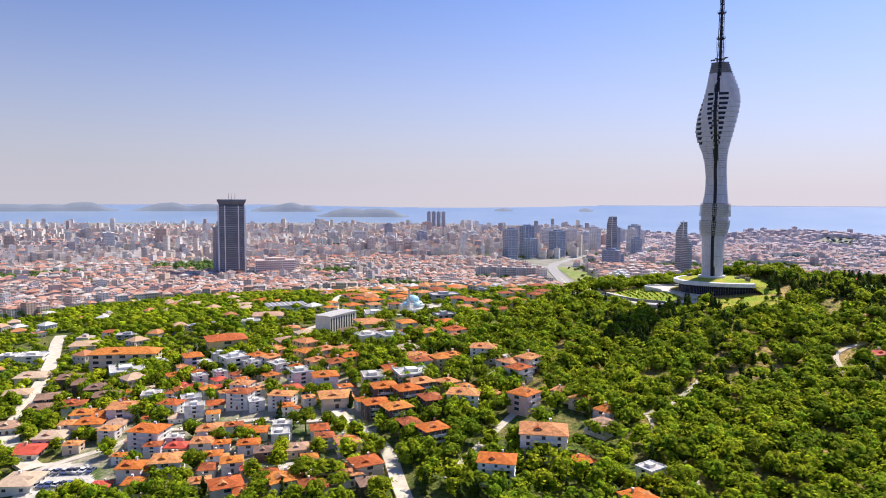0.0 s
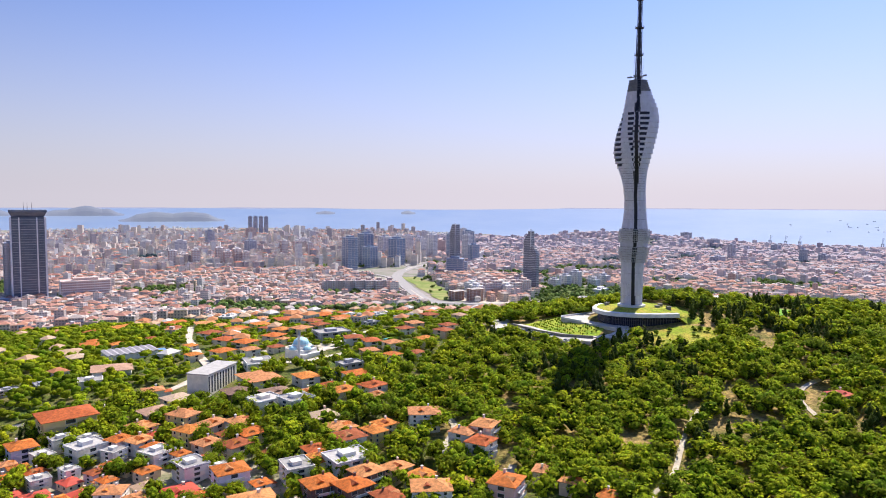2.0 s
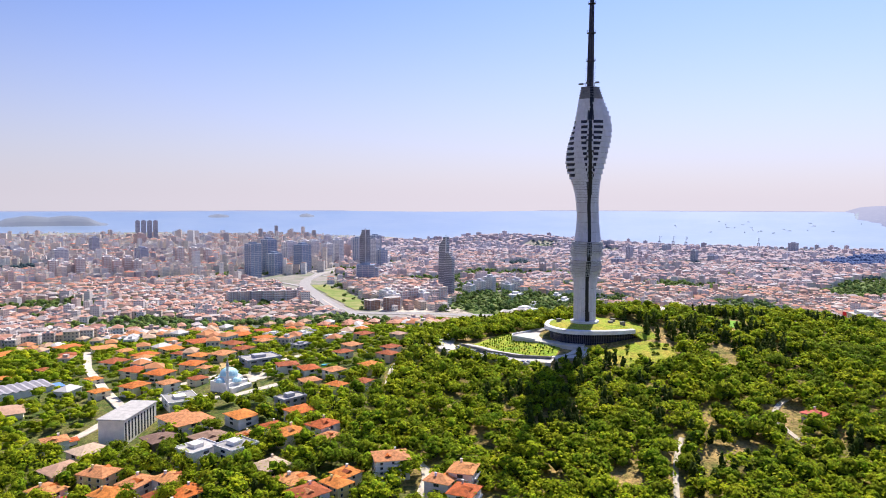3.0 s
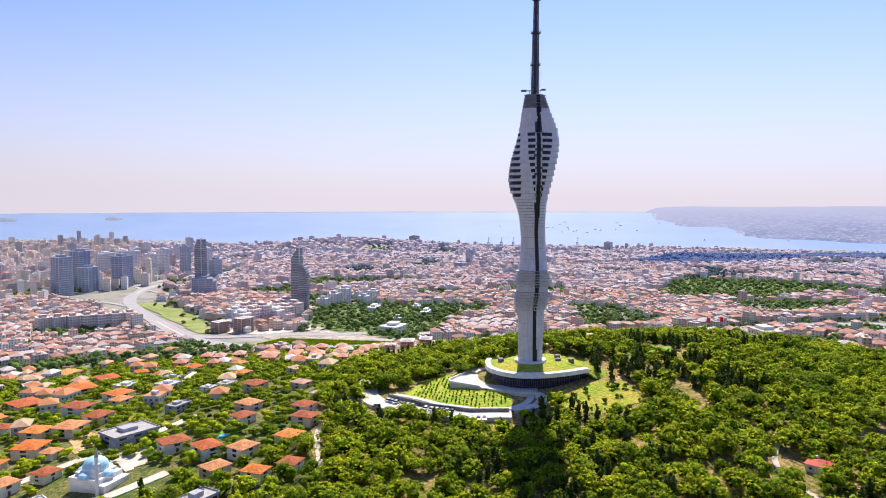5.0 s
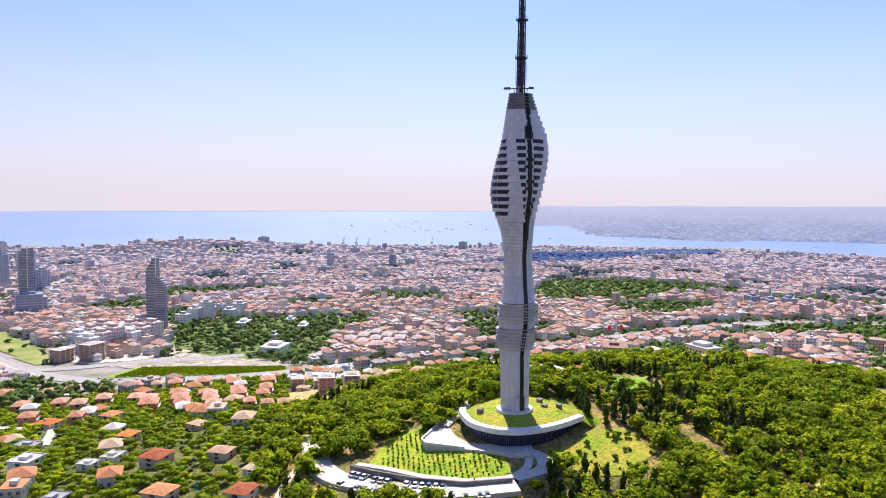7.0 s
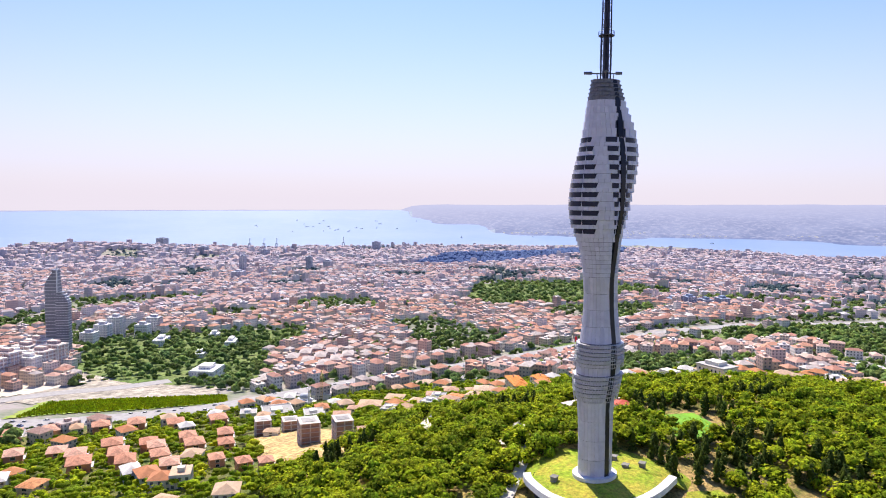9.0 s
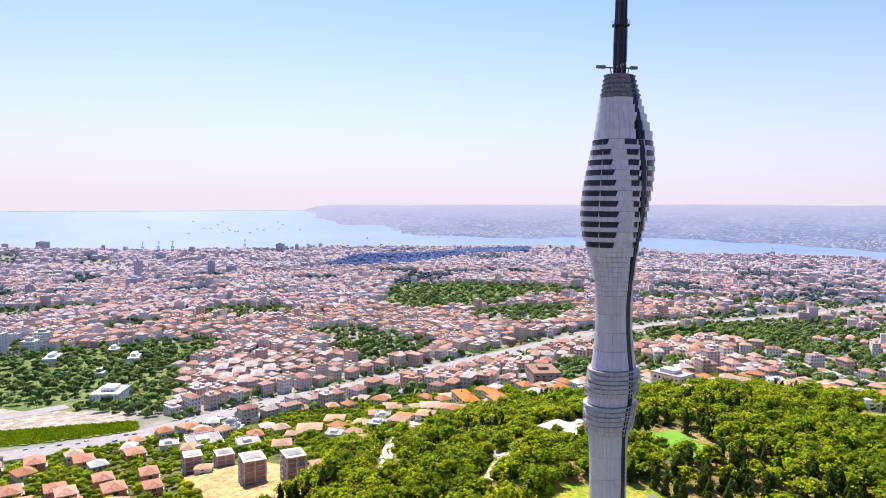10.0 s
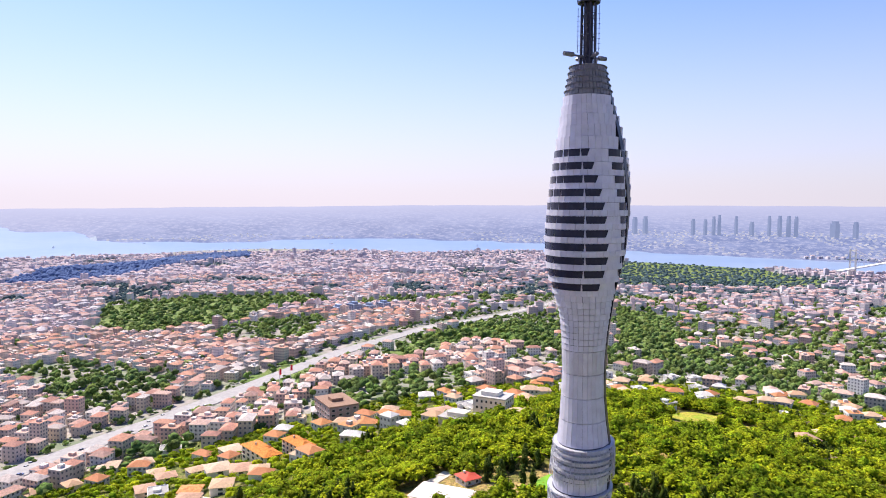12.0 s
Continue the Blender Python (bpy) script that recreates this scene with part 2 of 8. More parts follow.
class Heap:
    """Gathers vertices and faces of one mesh, with a material slot for each face."""
    def __init__(self):
        self.v, self.f, self.m = [], [], []

    def add(self, verts, faces, slot=0):
        k = len(self.v)
        self.v.extend(verts)
        self.f.extend(tuple(i + k for i in f) for f in faces)
        self.m.extend([slot] * len(faces))

    def box(self, x0, x1, y0, y1, z0, z1, slot=0):
        self.add([(x0, y0, z0), (x1, y0, z0), (x1, y1, z0), (x0, y1, z0), (x0, y0, z1), (x1, y0, z1), (x1, y1, z1), (x0, y1, z1)],
                 [(3, 2, 1, 0), (4, 5, 6, 7), (0, 1, 5, 4), (1, 2, 6, 5), (2, 3, 7, 6), (3, 0, 4, 7)], slot)

    def prism(self, pts, z0, z1, slot=0, cap=True):
        n = len(pts)
        v = [(x, y, z0) for x, y in pts] + [(x, y, z1) for x, y in pts]
        f = [(i, (i + 1) % n, n + (i + 1) % n, n + i) for i in range(n)]
        if cap:
            f += [tuple(range(n, 2 * n)), tuple(range(n - 1, -1, -1))]
        self.add(v, f, slot)

    def tube(self, a, b, ra, rb=None, n=6, slot=0):
        a, b = Vector(a), Vector(b)
        q = (b - a).to_track_quat("Z", "Y")
        rb = ra if rb is None else rb
        v = []
        for p, r in ((a, ra), (b, rb)):
            v += [tuple(p + q @ Vector((r * math.cos(6.2832 * i / n), r * math.sin(6.2832 * i / n), 0))) for i in range(n)]
        f = [(i, (i + 1) % n, n + (i + 1) % n, n + i) for i in range(n)] + [tuple(range(n - 1, -1, -1)), tuple(range(n, 2 * n))]
        self.add(v, f, slot)

    def ob(self, name, mats, parent=None, label=""):
        me = mesh_of(name, self.v, self.f, mats, self.m)
        ob = new(name, me)
        ob.parent = parent
        return tagged(ob, label)


# ---- the lie of the land ----
TX, TY = 145.4, 369.0                     # the tower's foot
FLAT, REACH = 3300.0, 1600.0              # past FLAT the sheet rises to the skyline


def smooth(a, b, v):
    t = min(1.0, max(0.0, (v - a) / (b - a)))
    return t * t * (3 - 2 * t)


SHORE = ((-180, 9000), (-80, 9000), (-60, 6000), (-33, 5300), (-18, 4750), (-4, 4900), (3, 4500), (10, 4200), (20, 3650), (22.5, 3200), (25, 3400),
         (28, 4100), (33, 3700), (36.5, 3450), (43, 3150), (54, 3250), (61, 3350), (68, 3600), (75, 3800), (80, 3500), (86, 3170), (96, 3390),
         (104, 2835), (112, 2680), (122, 2608), (140, 2600), (160, 4000), (180, 9000))
FAR_SHORE = ((-180, 1e9), (55, 1e9), (56, 15000), (58, 9000), (62.2, 7600), (62.9, 5250), (64, 5100), (66, 4950), (70, 4740), (74, 4500), (76, 4900), (85, 4950),
             (91, 4600), (97, 4215), (104, 3560), (112, 3350), (122, 3185), (140, 3100), (160, 5000), (180, 1e9))
SKYLINE = ((-180, 110), (-40, 110), (0, 114), (45, 144), (65, 162), (92, 192), (180, 192))


def table(rows, v):
    for (a, p), (b, q) in zip(rows, rows[1:]):
        if v <= b:
            return p + (q - p) * max(0.0, (v - a) / (b - a))
    return rows[-1][1]


def squeeze(r):
    return r if r < FLAT else FLAT + REACH * (1 - FLAT / r)


def polar(x, y):
    return math.degrees(math.atan2(x, y - 250)), math.hypot(x, y - 250)


def place(bearing, r):
    """The plan of a point at its bearing and true distance."""
    b, r = radians(bearing), squeeze(r)
    return r * math.sin(b), 250 + r * math.cos(b)


def lift(b, r):
    if r < FLAT:
        return 0.0
    return table(SKYLINE, b) * (1 - r * (1 - (r - FLAT) / REACH) / FLAT)


def is_sea(b, r, edge=0.0):
    return squeeze(table(SHORE, b)) + edge < r < squeeze(table(FAR_SHORE, b)) - edge


HILLS = ((59.2, 91.6, 401.7, 434, 325, 2.68), (19.4, 245.7, 365.4, 114, 170, 4.32), (20.9, 610, 352, 1073, 237, 0.57))


RIDGE = (((1600, 1430), (2800, 1165)),)


def ground(x, y):
    hill = 0.0
    for high, cx, cy, along, across, turn in HILLS:
        u = (x - cx) * math.cos(turn) + (y - cy) * math.sin(turn)
        w = (y - cy) * math.cos(turn) - (x - cx) * math.sin(turn)
        hill += high * math.exp(-(u / along) ** 2 - (w / across) ** 2)
    b, r = polar(x, y)
    near, far = squeeze(table(SHORE, b)), squeeze(table(FAR_SHORE, b))
    for (x0, y0), (x1, y1) in RIDGE:
        t = min(1.0, max(0.0, ((x - x0) * (x1 - x0) + (y - y0) * (y1 - y0)) / ((x1 - x0) ** 2 + (y1 - y0) ** 2)))
        hill += 44 * math.exp(-((x - x0 - t * (x1 - x0)) ** 2 + (y - y0 - t * (y1 - y0)) ** 2) / 8000) * min(1, 3 * t + 0.3, 3.3 - 3 * t)
    hill += 6.0 * math.exp(-((x - 172) ** 2 + (y - 386) ** 2) / 800) + 2.0 * math.exp(-((x - 124) ** 2 + (y - 374) ** 2) / 300)
    fall = smooth(900, near - 60, r)
    z = (60 + hill) * (1 - fall) + 3 * fall
    if r > 500:
        z += smooth(500, 900, r) * (1 - 0.8 * fall) * 7 * noise.noise((x / 330, y / 330, 0.3))
    if 1500 < r < near:
        u, w = (x - 1330) * 0.875 - (y - 2480) * 0.485, (x - 1330) * 0.485 + (y - 2480) * 0.875
        z += 40 * math.exp(-(u / 430) ** 2 - (w / 230) ** 2) * smooth(near, near - 250, r)
    if r > near:
        z = 3 - (12 + 40 * smooth(4300, 4900, r)) * smooth(near, near + 60, r)
        if r > far - 60:
            z = -9 + 12 * smooth(far - 60, far, r) + 34 * smooth(far, far + 500, r) + 5 * noise.noise((x / 160, y / 160, 2.3))
    return z + lift(b, r)


def inside(x, y, poly):
    hit = False
    for (x0, y0), (x1, y1) in zip(poly, poly[1:] + poly[:1]):
        if (y0 > y) != (y1 > y) and x < x0 + (y - y0) * (x1 - x0) / (y1 - y0):
            hit = not hit
    return hit


FOREST = [(70, 60), (68, 150), (64, 191), (60, 221), (48, 238), (30, 254), (20, 285), (18, 330), (36, 362), (60, 405), (75, 430), (100, 454), (130, 486),
          (165, 478), (211, 487), (255, 476), (285, 444), (320, 430), (345, 386), (372, 332), (405, 268), (380, 208), (360, 150), (330, 60)]
VILLAGE = [(-420, 60), (70, 60), (68, 150), (64, 191), (60, 221), (48, 238), (30, 254), (20, 285), (18, 330), (36, 362), (60, 405), (75, 430), (100, 454),
           (130, 486), (165, 478), (211, 487), (230, 560), (190, 640), (90, 700), (-60, 720), (-260, 700), (-420, 560)]


# ---- ground and sea: polar sheets round the hill ----
def polar_sheet(name, radii, spokes, height, zone, mats):
    v, f, ix = [(0, 250, height(0, 250))], [], []
    for r in radii:
        for k in range(spokes):
            a = 2 * math.pi * k / spokes
            x, y = r * math.sin(a), 250 + r * math.cos(a)
            v.append((x, y, height(x, y)))
    for k in range(spokes):
        f.append((0, 1 + (k + 1) % spokes, 1 + k))
    for i in range(len(radii) - 1):
        for k in range(spokes):
            a, b = 1 + i * spokes, 1 + (i + 1) * spokes
            f.append((a + k, a + (k + 1) % spokes, b + (k + 1) % spokes, b + k))
    for face in f:
        ix.append(zone(sum(v[i][0] for i in face) / len(face), sum(v[i][1] for i in face) / len(face)))
    me = mesh_of(name, v, f, mats, ix)
    me.polygons.foreach_set("use_smooth", [True] * len(f))
    return new(name, me)


def zone(x, y):
    b, r = polar(x, y)
    if r > squeeze(table(FAR_SHORE, b)) - 80:
        return 3
    if is_sea(b, r, 20):
        return 4
    if inside(x, y, FOREST):
        return 0
    if inside(x, y, VILLAGE) or r < 500:
        return 1
    return 2


RADII = [8 * i for i in range(1, 66)]
while RADII[-1] < 4900:
    RADII.append(min(4900, RADII[-1] * 1.022))
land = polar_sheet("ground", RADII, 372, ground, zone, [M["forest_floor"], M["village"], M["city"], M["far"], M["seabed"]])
tagged(land, "wooded hill falling to a city plain by the sea", "ground", kind="structure")
RING = [2300 + 50 * i for i in range(53)]
v, f = [], []
for r in RING:
    for k in range(360):
        a = radians(k)
        b = (k + 180) % 360 - 180
        v.append((r * math.sin(a), 250 + r * math.cos(a), lift(b, r) - (0 if r > 2500 else 3)))
for i in range(len(RING) - 1):
    for k in range(360):
        f.append((i * 360 + k, i * 360 + (k + 1) % 360, (i + 1) * 360 + (k + 1) % 360, (i + 1) * 360 + k))
me = mesh_of("water", v, f, [M["sea"]])
me.polygons.foreach_set("use_smooth", [True] * len(f))
tagged(new("water", me), "calm pale blue sea and strait under haze", "sea", kind="structure")


# ---- the tower ----
tower = empty("telecom_tower", TX, TY, 0)
tagged(tower, "tall white panelled tower with bulging pod and dark steel mast", "tower")
# height, half length, offset in x and y
PROFILE = ((140, 5.4, 0, 0), (150, 5.4, -0.2, 0), (160, 5.5, -0.2, 0.1), (166, 5.7, 0, 0.4), (170, 6.6, 0.1, 0.3), (174, 7.1, 0.3, 0.1), (178, 7.1, 0.2, -0.3),
           (182, 6.9, 0.1, -0.5), (186, 6.2, 0.3, -0.5), (190, 5.7, 0.3, -0.4), (194, 5.4, 0.3, -0.3), (198, 5.3, 0.1, -0.3), (202, 5.4, -0.2, -0.2),
           (206, 5.7, -0.5, -0.2), (210, 6.3, -0.9, -0.1), (214, 7.3, -1.3, 0.3), (218, 8.7, -1.6, 0.5), (222, 9.5, -1.5, 0.3), (226, 9.8, -1.0, 0),
           (230, 9.9, -0.4, -0.5), (234, 9.7, 0.4, -0.9), (238, 9.2, 1.1, -1.2), (242, 8.5, 1.3, -1.2), (246, 7.4, 1.1, -0.9), (250, 6.3, 0.7, -0.4),
           (254, 5.1, 0.3, -0.2), (258, 4.1, 0, 0), (262, 3.2, 0, 0))
STRIP = ((140, -86), (170, -90), (200, -92), (214, -80), (222, -84), (232, -98), (242, -108), (250, -98), (258, -88), (262, -84))
LONG = radians(-25)


def section(z):
    return [table([(p[0], p[i]) for p in PROFILE], z) for i in (1, 2, 3)]


def skin(z, phi, out=0.0, base=None):
    """A point of the tower's oval outline, in the tower's own axes; base: the height whose outline is taken."""
    a, sx, sy = section(z if base is None else base)
    p = radians(phi)
    x, y = (a + out) * math.cos(p), (0.8 * a + out) * math.sin(p)
    return (sx + x * math.cos(LONG) - y * math.sin(LONG), sy + x * math.sin(LONG) + y * math.cos(LONG), z)


def patch(heap, z0, z1, p0, p1, out, thick, base=None, slant=0.0, n=None, slot=0):
    """A curved plate on the outline, from angle p0 to p1, with its rims; slant pulls in the lower end of the second side."""
    n = n or max(1, round(abs(p1 - p0) / 7))
    top, bot, tin, bin_ = [], [], [], []
    for i in range(n + 1):
        t = i / n
        pt, pb = p0 + (p1 - p0) * t, p0 + slant * 0.35 + (p1 - slant - p0 - slant * 0.35) * t
        top.append(skin(z1, pt, out, base if base else z1))
        bot.append(skin(z0, pb, out, base if base else z0))
        tin.append(skin(z1, pt, out - thick, base if base else z1))
        bin_.append(skin(z0, pb, out - thick, base if base else z0))
    m = n + 1
    v = top + bot + tin + bin_
    f = []
    for i in range(n):
        f += [(m + i, m + i + 1, i + 1, i), (i, i + 1, 2 * m + i + 1, 2 * m + i), (3 * m + i, 3 * m + i + 1, m + i + 1, m + i)]
    f += [(0, 2 * m, 3 * m, m), (n, m + n, 3 * m + n, 2 * m + n)]
    heap.add(v, f, slot)


# the core behind the cladding
h = Heap()
zs = [140 + 2 * i for i in range(59)]
for z0, z1 in zip(zs, zs[1:]):
    patch(h, z0, z1, 0, 360, -0.55, 0.3, n=40)
h.ob("core", [M["core"]], tower, "dark inner wall behind the panels")


JOINED = {}


def floor_band(z0, z1, name, material, count, out=0.0, step=True, gap=0.1, skip=None):
    """One storey of cladding: panels with open joints between them."""
    single = name == "panel_band" and (z0 > 238 or 183 < z0 < 202)
    base = (z0 + z1) / 2 if step else None
    for k in range(count):
        h = Heap() if single else JOINED.setdefault((name, material), Heap())
        p0 = 360 * k / count
        p1 = p0 + 360 / count
        strip = table(STRIP, (z0 + z1) / 2) % 360
        if abs((p0 + p1) / 2 - strip) < 180 / count + 3:
            continue
        g = gap / 5 * 28
        patch(h, z0 + gap, z1, p0 + g / 2, p1 - g / 2, out, 0.35, base, n=1 if count > 28 else 2)
        if single:
            h.ob("panel", [material], tower)


# shaft: tall plain panels below, low ones towards the pod
z = 144.5
for height, top in ((5.6, 167), (0.3, 167.3)):
    while z + height <= top + 0.01:
        floor_band(z, z + height, "panel_band", M["panel"], 30, step=False)
        z += height
floor_band(174.75, 177.15, "panel_band", M["panel"], 30, -0.2)
z = 183.9
for i in range(4):
    floor_band(z, z + 4.7, "panel_band", M["panel"], 30, step=False)
    z += 4.7
for i in range(9):
    floor_band(z, z + 1.244, "panel_band", M["panel"], 30, 0.0, gap=0.12)
    z += 1.244
# lower drums of steel louvres
for z0, rows, pitch in ((167.2, 6, 1.25), (177.2, 6, 1.1)):
    for i in range(rows):
        za = z0 + pitch * i
        floor_band(za, za + pitch - 0.16, "louvre", M["panel"], 36, 0.05, gap=0.11)
        h = Heap()
        patch(h, za + pitch - 0.16, za + pitch - 0.03, 0, 360, 0.45 + 0.3 * (i % 2), 1.0, (za + 0.5), n=48)
        h.ob("louvre_rail", [M["rail"]], tower, "grey steel rail")
# the steel cage that stands off each drum
for z0, z1 in ((167.0, 174.9), (177.0, 184.0)):
    h = Heap()
    for k in range(54):
        p = 360 * k / 54
        zz = [z0 + (z1 - z0) * i / 4 for i in range(5)]
        for a, b in zip(zz, zz[1:]):
            h.tube(skin(a, p, 0.7), skin(b, p, 0.7), 0.07, n=3)
    for i in range(6):
        zr = z0 + 0.3 + (z1 - z0 - 0.6) * i / 5
        ring = [skin(zr, 360 * k / 36, 0.78) for k in range(36)]
        for a, b in zip(ring, ring[1:] + ring[:1]):
            h.tube(a, b, 0.06, n=3)
    tagged(h.ob("drum_cage", [M["rail"]], tower, "thin pale steel cage round the drum"), "thin pale steel cage round the drum", kind="stuff")
# pod: eleven glazed storeys
STOREY, POD = 2.52, 213.9
for i in range(11):
    z0 = POD + STOREY * i
    f = 10 - i
    zb = z0 + STOREY / 2
    strip = table(STRIP, zb)
    floor_band(z0, z0 + 1.12, "spandrel_band", M["panel"], 36, 0.12, gap=0.06)
    h = Heap()
    patch(h, z0 + 1.05, z0 + STOREY, 0, 360, -0.12, 0.4, zb, n=48)
    h.ob("storey_wall", [M["panel"]], tower, "plain white storey wall")
    left = (-212 - 4 * f) if f < 8 else -240
    right = (-167, -160, -154, -148, -143, -138, -134, -131, -129, -131, -136)[f]
    panes = [(left - 16, left - 3)] if f < 9 else []
    width = right - left
    for a, b in ((0, 0.22), (0.22, 0.68), (0.68, 1.0)):
        panes.append((left + width * a + 0.6, left + width * b - 0.6))
    panes.append((strip - 32 + 2.0 * f, strip - 9))
    panes.append((strip + 9, strip + 41 - 2.7 * f))
    for q in range(5):
        panes.append((-330 + 22 * q - 3 * f, -312 + 22 * q - 3 * f))
    for j, (a, b) in enumerate(panes):
        h = Heap()
        patch(h, z0 + 1.16, z0 + 2.5, a, b, 0.0, 0.16, zb, slant=3.4 if abs(b - right + 0.6) < 0.1 else 0.8)
        h.ob("window", [M["glass"]], tower, "dark tinted window")
# stepped plain storeys above, then the steel screen rows
z = POD + STOREY * 11
for i, height in enumerate((2.4, 2.2, 2.1, 1.9, 1.8)):
    floor_band(z, z + height, "panel_band", M["panel"], 34, 0.1, gap=0.07)
    z += height
while z < 257.2:
    floor_band(z, z + 1.0, "screen", M["mesh"], 40, 0.05, gap=0.16)
    h = Heap()
    patch(h, z + 1.02, z + 1.14, 0, 360, 0.25, 0.8, z + 0.5, n=40)
    h.ob("screen_rail", [M["mesh"]], tower)
    z += 1.16
POD_TOP = z
for (name, material), h in JOINED.items():
    tagged(h.ob(name.replace("_band", "_cladding"), [M["panels"] if material == M["panel"] else material], tower), kind="stuff")
# the black strip up the whole height
h = Heap()
zs = [min(144.5 + 2 * i, POD_TOP) for i in range(60) if 142.5 + 2 * i < POD_TOP]
v = []
for zz in zs:
    a, wide = table(STRIP, zz), 0.8 / section(zz)[0] * 57.3
    v += [skin(zz, a - wide, 0.12), skin(zz, a + wide, 0.12), skin(zz, a + wide, -0.6), skin(zz, a - wide, -0.6)]
h.add(v, [(4 * i + k, 4 * i + (k + 1) % 4, 4 * i + 4 + (k + 1) % 4, 4 * i + 4 + k) for i in range(len(zs) - 1) for k in (0, 1, 3)])
h.ob("lift_shaft", [M["strip"]], tower, "continuous black glazed lift strip")
# foot ring
h = Heap()
patch(h, 143.6, 145.3, 0, 360, 1.5, 1.6, 145, n=48)
h.ob("foot_ring", [M["white"]], tower, "white ring round the foot")
h = Heap()
h.tube((0, 0, POD_TOP - 1.0), (0, 0, POD_TOP - 0.05), 3.4, 3.2, 28)
h.ob("top_deck", [M["mesh"]], tower)


def mast_section(z0, z1, r0, r1, bays):
    """A lattice of eight posts with rings, braces and a dark inner pipe."""
    for k in range(8):
        h = Heap()
        a = math.pi * k / 4
        h.tube((r0 * math.cos(a), r0 * math.sin(a), z0), (r1 * math.cos(a), r1 * math.sin(a), z1), 0.17 * r0 / 1.3, 0.17 * r1 / 1.3, 5)
        h.ob("mast_post", [M["steel"]], tower)
    h = Heap()
    for i in range(bays + 1):
        t = i / bays
        r, zz = r0 + (r1 - r0) * t, z0 + (z1 - z0) * t
        for k in range(8):
            a, b = math.pi * k / 4, math.pi * (k + 1) / 4
            h.tube((r * math.cos(a), r * math.sin(a), zz), (r * math.cos(b), r * math.sin(b), zz), 0.09, n=4)
            if i < bays and (i + k) % 2 == 0:
                z2 = zz + (z1 - z0) / bays
                h.tube((r * math.cos(a), r * math.sin(a), zz), (r * math.cos(b), r * math.sin(b), z2), 0.07, n=4)
    h.ob("mast_braces", [M["steel"]], tower)
    h = Heap()
    h.tube((0, 0, z0), (0, 0, z1), r0 * 0.55, r1 * 0.55, 10)
    h.ob("mast_core", [M["steel"]], tower)


def ring_deck(z, r, name="mast_deck"):
    h = Heap()
    n = 20
    pts = [(r * math.cos(6.2832 * k / n), r * math.sin(6.2832 * k / n)) for k in range(n)]
    h.prism(pts, z, z + 0.25)
    for k in range(n):
        h.tube((*pts[k], z + 0.25), (*pts[k], z + 1.2), 0.04, n=4)
        h.tube((*pts[k], z + 1.2), (*pts[(k + 1) % n], z + 1.2), 0.04, n=4)
    return h.ob(name, [M["steel"]], tower, "round steel service deck")


LEVELS = ((POD_TOP, 270.1, 1.45, 1.4), (270.1, 283.3, 1.4, 1.25), (283.3, 297, 1.1, 1.0), (297, 312, 0.9, 0.8), (312, 328, 0.7, 0.55), (328, 346, 0.5, 0.3))
for z0, z1, r0, r1 in LEVELS:
    mast_section(z0, z1, r0, r1, round((z1 - z0) / 2.2))
    if z1 < 340:
        ring_deck(z1, r0 + 0.75)
# outrigger beams with cradles above the pod
for k, (ang, reach) in enumerate(((118, 6.0), (298, 4.6), (30, 3.2), (200, 3.2))):
    a = radians(ang)
    h = Heap()
    zz = POD_TOP + 2.0
    h.tube((0.8 * math.cos(a), 0.8 * math.sin(a), zz), (reach * math.cos(a), reach * math.sin(a), zz), 0.22, 0.18, 6)
    h.tube((2 * math.cos(a), 2 * math.sin(a), POD_TOP - 0.3), (2.4 * math.cos(a), 2.4 * math.sin(a), zz), 0.14, 0.14, 5)
    h.tube((reach * 0.62 * math.cos(a), reach * 0.62 * math.sin(a), zz + 0.1), (reach * math.cos(a), reach * math.sin(a), zz + 0.1), 0.5, 0.42, 6)
    h.ob("outrigger", [M["mesh"]], tower, "grey cleaning crane arm")
# side antenna arrays on the mast
for ang in (60, 150, 240, 330):
    a = radians(ang)
    h = Heap()
    x, y = 2.1 * math.cos(a), 2.1 * math.sin(a)
    h.tube((x, y, POD_TOP + 3), (x, y, 269.5), 0.05, n=4)
    for i in range(8):
        zz = POD_TOP + 3.4 + 0.95 * i
        h.tube((x * 0.7, y * 0.7, zz), (x * 1.12, y * 1.12, zz), 0.04, n=4)
    h.ob("antenna_array", [M["steel"]], tower, "thin side antenna array")


